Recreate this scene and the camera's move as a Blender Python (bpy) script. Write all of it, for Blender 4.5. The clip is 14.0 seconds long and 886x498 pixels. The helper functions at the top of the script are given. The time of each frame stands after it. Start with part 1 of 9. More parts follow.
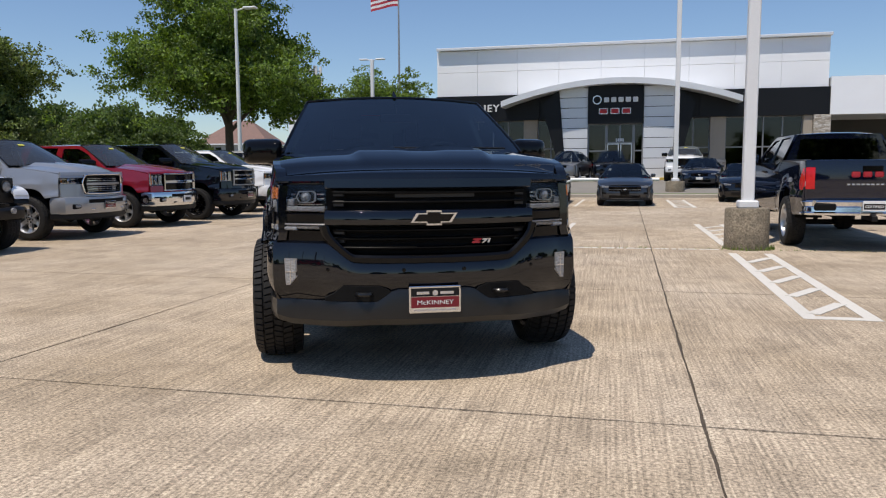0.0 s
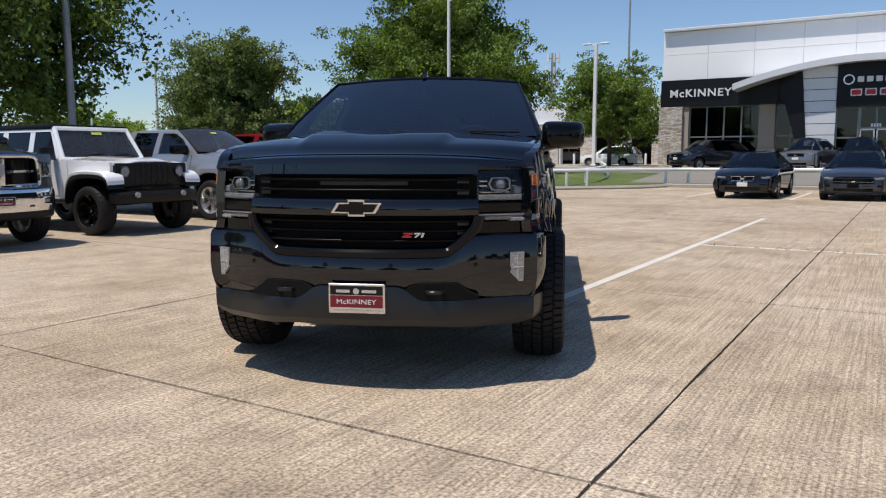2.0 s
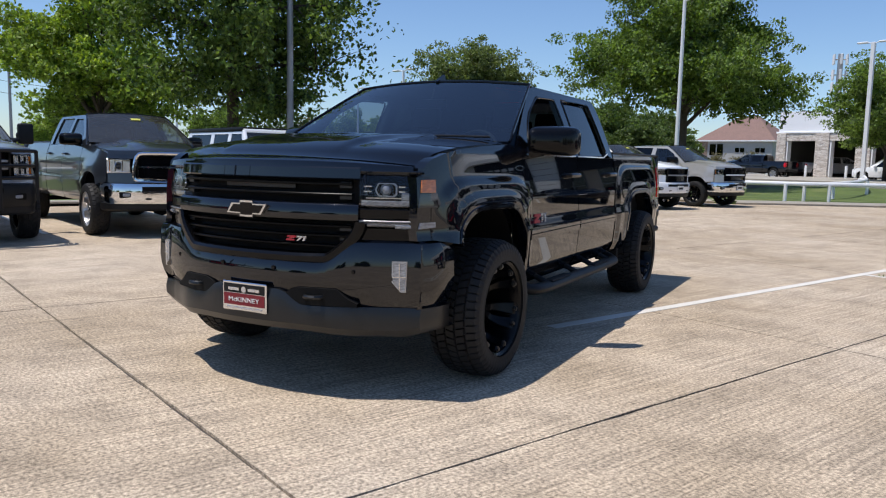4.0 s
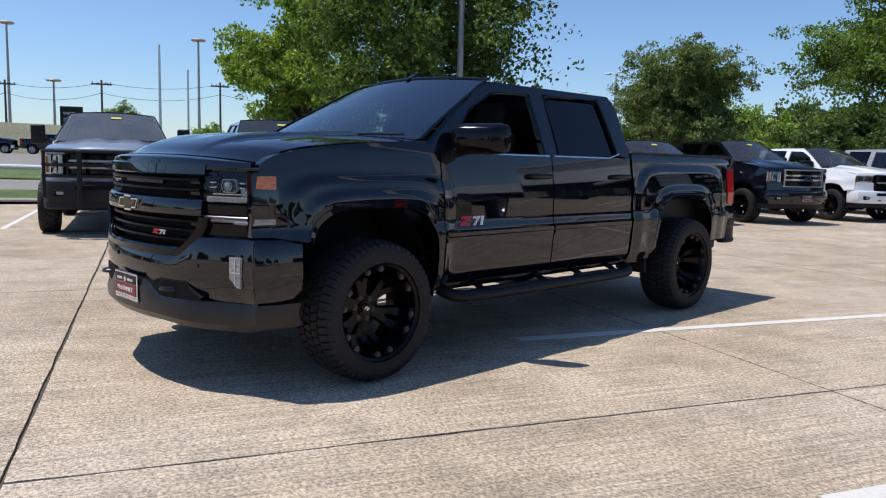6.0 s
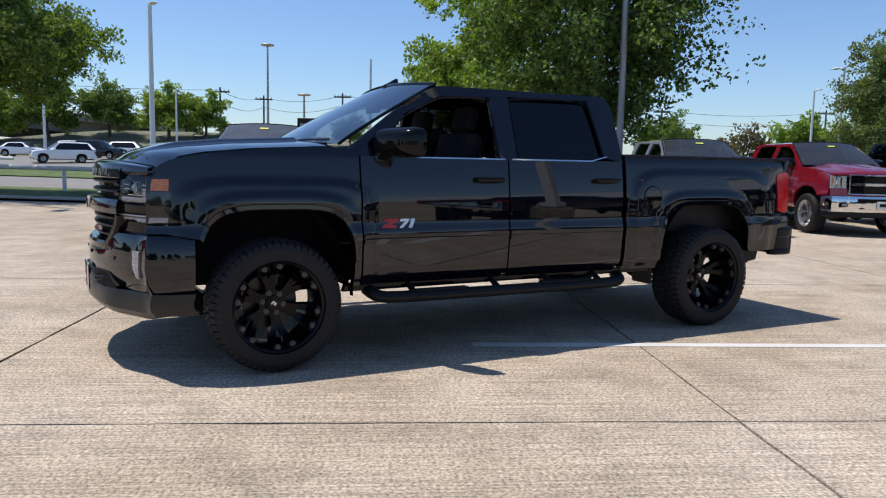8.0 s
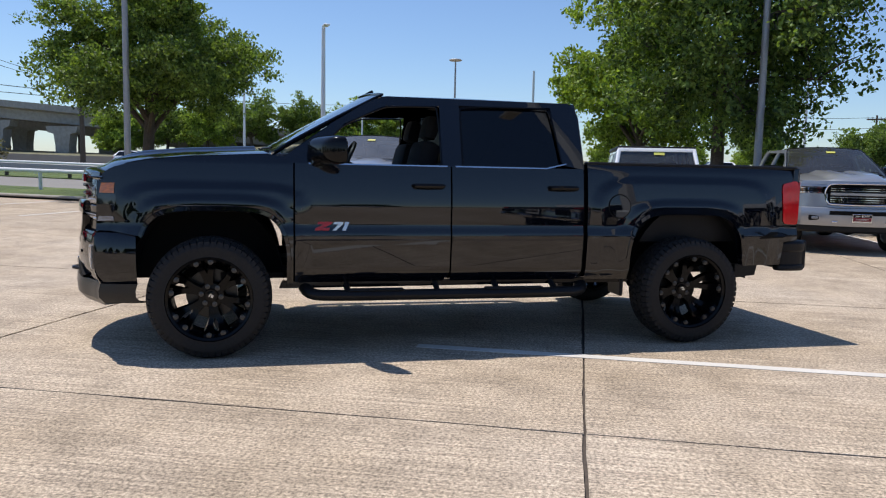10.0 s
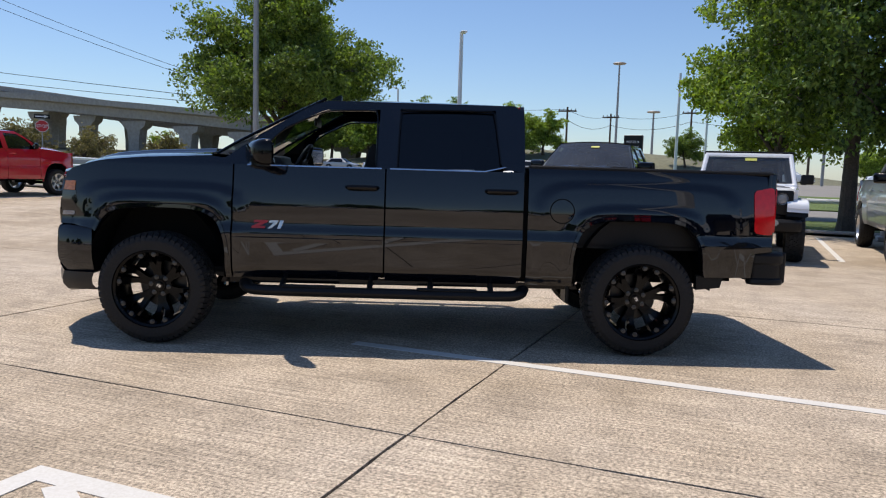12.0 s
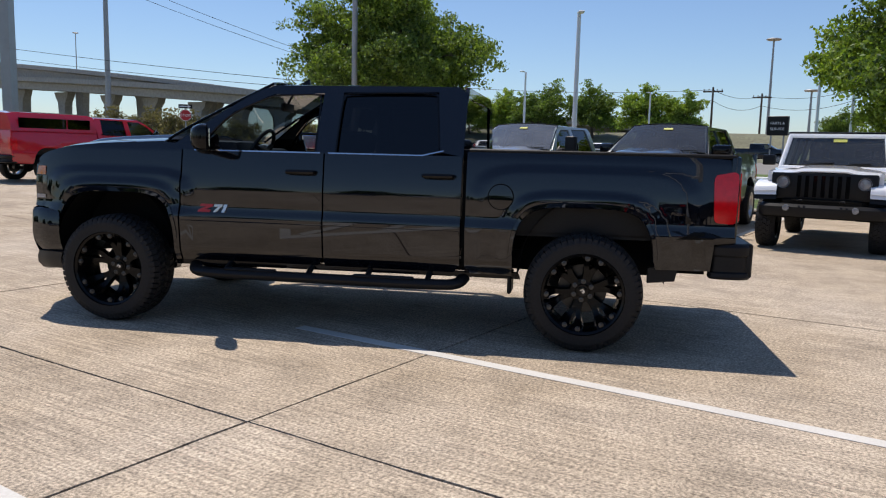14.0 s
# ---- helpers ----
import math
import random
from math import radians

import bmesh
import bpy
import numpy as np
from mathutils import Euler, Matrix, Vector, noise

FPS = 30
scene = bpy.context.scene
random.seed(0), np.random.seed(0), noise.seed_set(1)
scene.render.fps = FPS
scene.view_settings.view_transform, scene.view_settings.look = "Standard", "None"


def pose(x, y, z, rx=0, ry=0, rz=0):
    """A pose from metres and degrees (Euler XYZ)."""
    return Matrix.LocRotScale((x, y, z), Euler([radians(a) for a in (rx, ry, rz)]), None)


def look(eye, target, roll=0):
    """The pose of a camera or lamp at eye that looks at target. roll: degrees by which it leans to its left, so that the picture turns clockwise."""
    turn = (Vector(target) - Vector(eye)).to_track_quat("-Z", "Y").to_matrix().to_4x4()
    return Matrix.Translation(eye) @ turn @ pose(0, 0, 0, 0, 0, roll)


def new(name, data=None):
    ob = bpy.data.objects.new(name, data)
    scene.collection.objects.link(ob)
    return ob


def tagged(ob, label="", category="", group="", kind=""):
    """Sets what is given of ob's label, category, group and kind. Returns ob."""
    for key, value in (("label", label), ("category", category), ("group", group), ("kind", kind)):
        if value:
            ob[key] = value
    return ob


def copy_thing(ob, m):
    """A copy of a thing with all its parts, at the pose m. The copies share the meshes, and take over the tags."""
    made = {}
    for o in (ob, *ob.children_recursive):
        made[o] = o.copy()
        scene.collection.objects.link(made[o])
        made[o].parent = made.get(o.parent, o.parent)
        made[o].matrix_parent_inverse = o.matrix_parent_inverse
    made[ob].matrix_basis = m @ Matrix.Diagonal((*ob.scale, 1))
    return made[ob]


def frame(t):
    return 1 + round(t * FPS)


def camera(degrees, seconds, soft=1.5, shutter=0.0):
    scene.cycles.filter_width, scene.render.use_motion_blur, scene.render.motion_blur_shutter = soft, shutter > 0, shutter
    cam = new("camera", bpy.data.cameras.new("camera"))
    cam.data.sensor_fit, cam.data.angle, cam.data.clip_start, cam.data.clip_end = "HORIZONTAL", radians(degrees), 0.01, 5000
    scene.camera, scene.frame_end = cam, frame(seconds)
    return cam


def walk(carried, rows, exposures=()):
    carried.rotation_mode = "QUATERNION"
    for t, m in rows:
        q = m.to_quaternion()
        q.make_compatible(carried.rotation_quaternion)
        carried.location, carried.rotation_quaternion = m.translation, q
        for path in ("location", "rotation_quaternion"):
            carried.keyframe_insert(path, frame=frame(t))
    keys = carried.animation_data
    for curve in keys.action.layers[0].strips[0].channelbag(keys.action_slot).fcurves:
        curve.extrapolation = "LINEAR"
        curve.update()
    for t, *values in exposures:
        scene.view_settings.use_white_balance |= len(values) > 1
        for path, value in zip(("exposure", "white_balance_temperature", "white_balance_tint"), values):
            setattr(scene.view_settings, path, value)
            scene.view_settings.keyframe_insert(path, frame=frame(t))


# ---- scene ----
cam = camera(60.4, 14.0, soft=1.15)
METRES, EYE, SLOPE, TURN = 12.764, 1.2895, -0.945, 12.5
ROWS = [
    (0.0, 0.0, 0.0, 0.0, -0.01, -5.15, 0.11),
    (0.5, 0.0342, 0.0141, 0.0011, 4.13, -5.57, 0.11),
    (1.0, 0.0645, 0.0303, 0.0003, 8.55, -5.9, 0.09),
    (1.5, 0.0967, 0.0453, 0.0007, 13.22, -6.11, -0.12),
    (2.0, 0.1275, 0.0617, -0.0003, 18.1, -6.08, -0.42),
    (2.5, 0.1604, 0.0789, 0.0005, 23.08, -5.92, -0.79),
    (3.0, 0.1956, 0.0968, 0.0013, 28.0, -5.8, -1.29),
    (3.5, 0.2261, 0.1199, 0.0017, 32.88, -5.84, -1.7),
    (4.0, 0.2575, 0.1453, 0.0026, 37.68, -6.04, -2.01),
    (6.5, 0.376, 0.3066, 0.006, 59.87, -6.32, -2.28),
    (7.0, 0.3938, 0.3409, 0.0082, 64.18, -6.4, -2.21),
    (7.5, 0.4152, 0.3738, 0.0099, 68.46, -6.49, -2.12),
    (8.0, 0.429, 0.4063, 0.0101, 72.59, -6.53, -2.07),
    (10.5, 0.4754, 0.5718, 0.0131, 89.99, -6.13, -2.31),
    (11.0, 0.4758, 0.6067, 0.0145, 93.32, -6.17, -2.51),
    (11.5, 0.4723, 0.6389, 0.0147, 96.36, -6.23, -2.6),
    (12.0, 0.4664, 0.6696, 0.0164, 98.98, -6.3, -2.6),
    (12.5, 0.461, 0.7012, 0.0183, 101.46, -6.48, -2.61),
    (13.0, 0.451, 0.7274, 0.0186, 104.04, -6.81, -2.59),
    (13.5, 0.4395, 0.7538, 0.0196, 106.73, -7.29, -2.51),
    (14.0, 0.4263, 0.7793, 0.0206, 109.55, -7.87, -2.2),
]
EXPOSURES = [(0.0, -0.23, 6900, 12), (2.0, -0.19, 6850, 12), (4.0, -0.07, 6450, 12), (7.0, -0.06, 6300, 12), (11.0, -0.10, 6600, 13), (14.0, -0.18, 6700, 13)]
walk(cam, [(t, pose(0, 0, EYE, SLOPE) @ pose(0, 0, 0, 0, 0, TURN) @ pose(METRES * x, METRES * y, METRES * z, 90 + pitch, roll, yaw)) for t, x, y, z, yaw, pitch, roll in ROWS], EXPOSURES)

# ---- world, sun ----
SUN_UP = Vector((-0.157, -0.344, 1.0)).normalized()
world = bpy.data.worlds.new("sky")
scene.world = world
world.use_nodes = True
wn = world.node_tree
sky = wn.nodes.new("ShaderNodeTexSky")
sky.sky_type = "NISHITA"
sky.sun_disc = False
sky.sun_elevation = math.asin(SUN_UP.z)
sky.sun_rotation = math.atan2(SUN_UP.x, SUN_UP.y)
sky.air_density, sky.dust_density, sky.ozone_density = 1.0, 0.25, 2.0
blue = wn.nodes.new("ShaderNodeMix")
blue.data_type, blue.blend_type = "RGBA", "MULTIPLY"
blue.inputs[0].default_value = 1.0
blue.inputs[7].default_value = (0.83, 0.96, 1.13, 1)
wn.links.new(sky.outputs[0], blue.inputs[6])
wn.links.new(blue.outputs[2], wn.nodes["Background"].inputs[0])
wn.nodes["Background"].inputs[1].default_value = 0.124
sun_data = bpy.data.lights.new("sun", "SUN")
sun_data.energy, sun_data.angle, sun_data.color = 4.75, radians(0.53), (1.0, 0.955, 0.89)
sun = new("sun", sun_data)
sun.matrix_world = look(SUN_UP * 80, (0, 0, 0))

# ---- materials ----


class Nodes:
    """A node material being put together."""

    def __init__(self, name):
        self.m = bpy.data.materials.new(name)
        self.m.use_nodes = True
        self.t = self.m.node_tree
        self.b = self.t.nodes["Principled BSDF"]
        self.out = self.t.nodes["Material Output"]

    def add(self, kind, **vals):
        n = self.t.nodes.new(kind)
        for k, v in vals.items():
            if k in n.inputs:
                n.inputs[k].default_value = v
        return n

    def link(self, a, b):
        self.t.links.new(a, b)

    def where(self, spot="world"):
        if spot == "world":
            return self.add("ShaderNodeNewGeometry").outputs["Position"]
        return self.add("ShaderNodeTexCoord").outputs["Object"]

    def noise(self, vec, scale, detail=4, rough=0.55, stretch=None):
        if stretch:
            mp = self.add("ShaderNodeMapping")
            mp.inputs["Scale"].default_value = stretch
            self.link(vec, mp.inputs["Vector"])
            vec = mp.outputs[0]
        n = self.add("ShaderNodeTexNoise", Scale=scale, Detail=detail, Roughness=rough)
        self.link(vec, n.inputs["Vector"])
        return n.outputs["Fac"]

    def ramp(self, fac, stops):
        r = self.add("ShaderNodeValToRGB")
        el = r.color_ramp.elements
        while len(el) < len(stops):
            el.new(0.5)
        for e, (p, c) in zip(el, stops):
            e.position = p
            e.color = (*c, 1) if len(c) == 3 else c
        self.link(fac, r.inputs[0])
        return r.outputs[0]

    def mix(self, fac, a, b, how="MIX"):
        n = self.add("ShaderNodeMix")
        n.data_type, n.blend_type = "RGBA", how
        for v, i in ((fac, 0), (a, 6), (b, 7)):
            if isinstance(v, (int, float)):
                n.inputs[i].default_value = v if i == 0 else (v, v, v, 1)
            elif isinstance(v, tuple):
                n.inputs[i].default_value = (*v, 1)
            else:
                self.link(v, n.inputs[i])
        return n.outputs[2]

    def bump(self, fac, strength, dist=0.01):
        n = self.add("ShaderNodeBump", Strength=strength, Distance=dist)
        self.link(fac, n.inputs["Height"])
        self.link(n.outputs[0], self.b.inputs["Normal"])


def grey(v):
    return (v, v, v)


def mat(name, base, rough=0.5, metal=0.0, var=0.12, scale=3.0, fine=40.0, bump=0.0, coat=0.0, spot="local", spec=0.5):
    """A plain surface with stains at one scale and grain at another."""
    k = Nodes(name)
    v = k.where(spot)
    big, small = k.noise(v, scale), k.noise(v, fine, 3)
    lo, hi = tuple(c * (1 - var) for c in base), tuple(min(1, c * (1 + var)) for c in base)
    col = k.mix(big, lo, hi)
    col = k.mix(var * 0.8, col, k.ramp(small, [(0.3, grey(0.0)), (0.7, grey(1.0))]), "OVERLAY")
    k.link(col, k.b.inputs["Base Color"])
    rr = k.add("ShaderNodeMapRange")
    rr.inputs["To Min"].default_value, rr.inputs["To Max"].default_value = rough * 0.85, min(1, rough * 1.15)
    k.link(big, rr.inputs["Value"])
    k.link(rr.outputs[0], k.b.inputs["Roughness"])
    k.b.inputs["Metallic"].default_value = metal
    k.b.inputs["Coat Weight"].default_value = coat
    k.b.inputs["Coat Roughness"].default_value = 0.03
    k.b.inputs["Specular IOR Level"].default_value = spec
    if bump:
        k.bump(small, bump)
    return k.m


def paint(name, base, metal=0.0, rough=0.25):
    """Car paint: a coloured coat under clear lacquer, with a trace of dust."""
    k = Nodes(name)
    v = k.where("local")
    dark = max(base) < 0.02
    dust = k.noise(v, 2.2, 5)
    col = k.mix(k.ramp(dust, [(0.5, grey(0.0)), (0.9, grey(0.012 if dark else 0.04))]), base, (0.30, 0.27, 0.22))
    if metal:
        col = k.mix(0.12, col, k.ramp(k.noise(v, 900, 1), [(0.4, grey(0.2)), (0.6, grey(0.9))]), "OVERLAY")
    k.link(col, k.b.inputs["Base Color"])
    k.b.inputs["Metallic"].default_value = metal
    k.b.inputs["Roughness"].default_value = rough
    k.b.inputs["Specular IOR Level"].default_value = 0.0 if dark else 0.4
    k.b.inputs["Coat Weight"].default_value = 1.0
    k.b.inputs["Coat Roughness"].default_value = 0.02
    k.b.inputs["Coat IOR"].default_value = 1.6 if dark else 1.55
    k.bump(k.noise(v, 7, 2), 0.008, 0.02)
    return k.m


def glass(name, tint, gloss=1.0, ior=1.85, dust=0.0):
    """A thin pane: tinted see-through with a mirror coat that grows at the rim, and on some panes a pale diffuse film.
    """
    k = Nodes(name)
    clear = k.add("ShaderNodeBsdfTransparent", Color=(*tint, 1))
    # uneven pale grey film that lightens the pane, by this weight
    if dust:
        film = k.add("ShaderNodeBsdfDiffuse", Color=(0.50, 0.50, 0.47, 1))
        amount = k.add("ShaderNodeMapRange")
        amount.inputs["To Min"].default_value, amount.inputs["To Max"].default_value = dust * 0.6, dust * 1.4
        k.link(k.noise(k.where("local"), 2.5, 4), amount.inputs["Value"])
        dim = k.add("ShaderNodeMixShader")
        k.link(amount.outputs[0], dim.inputs[0])
        k.link(clear.outputs[0], dim.inputs[1])
        k.link(film.outputs[0], dim.inputs[2])
        clear = dim
    shine = k.add("ShaderNodeBsdfGlossy", Color=(gloss, gloss, gloss, 1), Roughness=0.02)
    lw = k.add("ShaderNodeLayerWeight", Blend=0.5)
    p5 = k.add("ShaderNodeMath")
    p5.operation = "POWER"
    p5.inputs[1].default_value = 5.0
    k.link(lw.outputs["Facing"], p5.inputs[0])
    f0 = ((ior - 1) / (ior + 1)) ** 2
    fr = k.add("ShaderNodeMapRange")
    fr.inputs["To Min"].default_value = f0
    k.link(p5.outputs[0], fr.inputs["Value"])
    mx = k.add("ShaderNodeMixShader")
    k.link(fr.outputs[0], mx.inputs[0])
    k.link(clear.outputs[0], mx.inputs[1])
    k.link(shine.outputs[0], mx.inputs[2])
    k.link(mx.outputs[0], k.out.inputs[0])
    return k.m


def lens(name, tint, rough=0.1):
    k = Nodes(name)
    k.b.inputs["Base Color"].default_value = (*tint, 1)
    k.b.inputs["Transmission Weight"].default_value = 0.35
    k.b.inputs["Roughness"].default_value = rough
    k.b.inputs["Coat Weight"].default_value = 1.0
    v = k.where("local")
    k.link(k.mix(0.5, (*tint,), k.ramp(k.noise(v, 45, 1, stretch=(1, 1, 4)), [(0.35, grey(0.15)), (0.65, grey(1.0))]), "MULTIPLY"), k.b.inputs["Base Color"])
    return k.m


def concrete_mat():
    k = Nodes("lot_concrete")
    v = k.where("world")
    blot = k.noise(v, 0.35, 6, 0.6)
    mid = k.noise(v, 2.3, 6, 0.65)
    grain = k.noise(v, 58, 3, 0.6)
    pebble = k.noise(v, 260, 2, 0.6)
    comb = k.noise(v, 1.0, 3, 0.65, (62, 0.9, 1))
    info = k.add("ShaderNodeObjectInfo")
    col = k.ramp(blot, [(0.3, (0.30, 0.234, 0.158)), (0.5, (0.396, 0.320, 0.234)), (0.70, (0.445, 0.370, 0.285))])
    col = k.mix(0.6, col, k.ramp(mid, [(0.28, grey(0.28)), (0.52, grey(0.52)), (0.75, grey(0.66))]), "OVERLAY")
    clod = k.noise(v, 30, 4, 0.7)
    col = k.mix(0.36, col, k.ramp(clod, [(0.30, grey(0.16)), (0.5, grey(0.52)), (0.70, grey(0.78))]), "OVERLAY")
    col = k.mix(0.7, col, k.ramp(grain, [(0.36, grey(0.18)), (0.5, grey(0.51)), (0.62, grey(0.74))]), "OVERLAY")
    col = k.mix(0.40, col, k.ramp(comb, [(0.38, grey(0.22)), (0.5, grey(0.52)), (0.62, grey(0.74))]), "OVERLAY")
    col = k.mix(0.45, col, k.ramp(pebble, [(0.35, grey(0.2)), (0.6, grey(0.8))]), "OVERLAY")
    tone = k.add("ShaderNodeMapRange")
    tone.inputs["To Min"].default_value, tone.inputs["To Max"].default_value = 0.93, 1.06
    k.link(info.outputs["Random"], tone.inputs["Value"])
    hsv = k.add("ShaderNodeHueSaturation")
    k.link(tone.outputs[0], hsv.inputs["Value"])
    k.link(col, hsv.inputs["Color"])
    # round oil drips and gum spots
    spots = k.add("ShaderNodeTexVoronoi", Scale=0.55)
    k.link(v, spots.inputs["Vector"])
    spot = k.ramp(spots.outputs["Distance"], [(0.0, grey(1.0)), (0.022, grey(0.6)), (0.035, grey(0.0))])
    col = k.mix(spot, hsv.outputs[0], (0.06, 0.05, 0.04))
    k.link(col, k.b.inputs["Base Color"])
    k.b.inputs["Roughness"].default_value = 0.88
    k.b.inputs["Specular IOR Level"].default_value = 0.3
    k.bump(k.mix(0.5, grain, comb), 0.45, 0.010)
    return k.m


def grass_mat():
    k = Nodes("grass")
    v = k.where("world")
    col = k.ramp(k.noise(v, 0.6, 5), [(0.3, (0.07, 0.10, 0.025)), (0.55, (0.11, 0.16, 0.035)), (0.75, (0.19, 0.20, 0.06))])
    col = k.mix(0.6, col, k.ramp(k.noise(v, 30, 4, 0.8), [(0.3, grey(0.2)), (0.7, grey(0.85))]), "OVERLAY")
    k.link(col, k.b.inputs["Base Color"])
    k.b.inputs["Roughness"].default_value = 0.9
    k.bump(k.noise(v, 60, 4, 0.8), 0.8, 0.05)
    return k.m


def leaf_mat(name, a, b):
    k = Nodes(name)
    g = k.add("ShaderNodeNewGeometry")
    col = k.ramp(g.outputs["Random Per Island"], [(0.0, a), (0.6, b), (1.0, tuple(min(1, c * 1.5) for c in b))])
    tone = k.noise(k.where("local"), 0.5, 2)
    col = k.mix(0.7, col, k.ramp(tone, [(0.35, grey(0.35)), (0.65, grey(0.65))]), "OVERLAY")
    k.link(col, k.b.inputs["Base Color"])
    k.b.inputs["Roughness"].default_value = 0.55
    tr = k.add("ShaderNodeBsdfTranslucent")
    k.link(k.mix(1.0, col, (1.0, 1.0, 0.35), "MULTIPLY"), tr.inputs[0])
    mx = k.add("ShaderNodeMixShader")
    mx.inputs[0].default_value = 0.45
    k.link(k.b.outputs[0], mx.inputs[1])
    k.link(tr.outputs[0], mx.inputs[2])
    k.link(mx.outputs[0], k.out.inputs[0])
    return k.m


def stone_mat(name, a, b, c, scale=3.2):
    k = Nodes(name)
    v = k.where("world")
    mp = k.add("ShaderNodeMapping")
    mp.inputs["Scale"].default_value = (1, 1, 3.2)
    k.link(v, mp.inputs["Vector"])
    cell = k.add("ShaderNodeTexVoronoi", Scale=scale)
    k.link(mp.outputs[0], cell.inputs["Vector"])
    sep = k.add("ShaderNodeSeparateColor")
    k.link(cell.outputs["Color"], sep.inputs[0])
    col = k.ramp(sep.outputs[0], [(0.0, a), (0.5, b), (1.0, c)])
    edge = k.add("ShaderNodeTexVoronoi", Scale=scale)
    edge.feature = "DISTANCE_TO_EDGE"
    k.link(mp.outputs[0], edge.inputs["Vector"])
    gap = k.ramp(edge.outputs["Distance"], [(0.0, grey(0.45)), (0.06, grey(1.0))])
    k.link(k.mix(1.0, col, gap, "MULTIPLY"), k.b.inputs["Base Color"])
    k.b.inputs["Roughness"].default_value = 0.9
    k.bump(edge.outputs["Distance"], 0.6, 0.05)
    return k.m


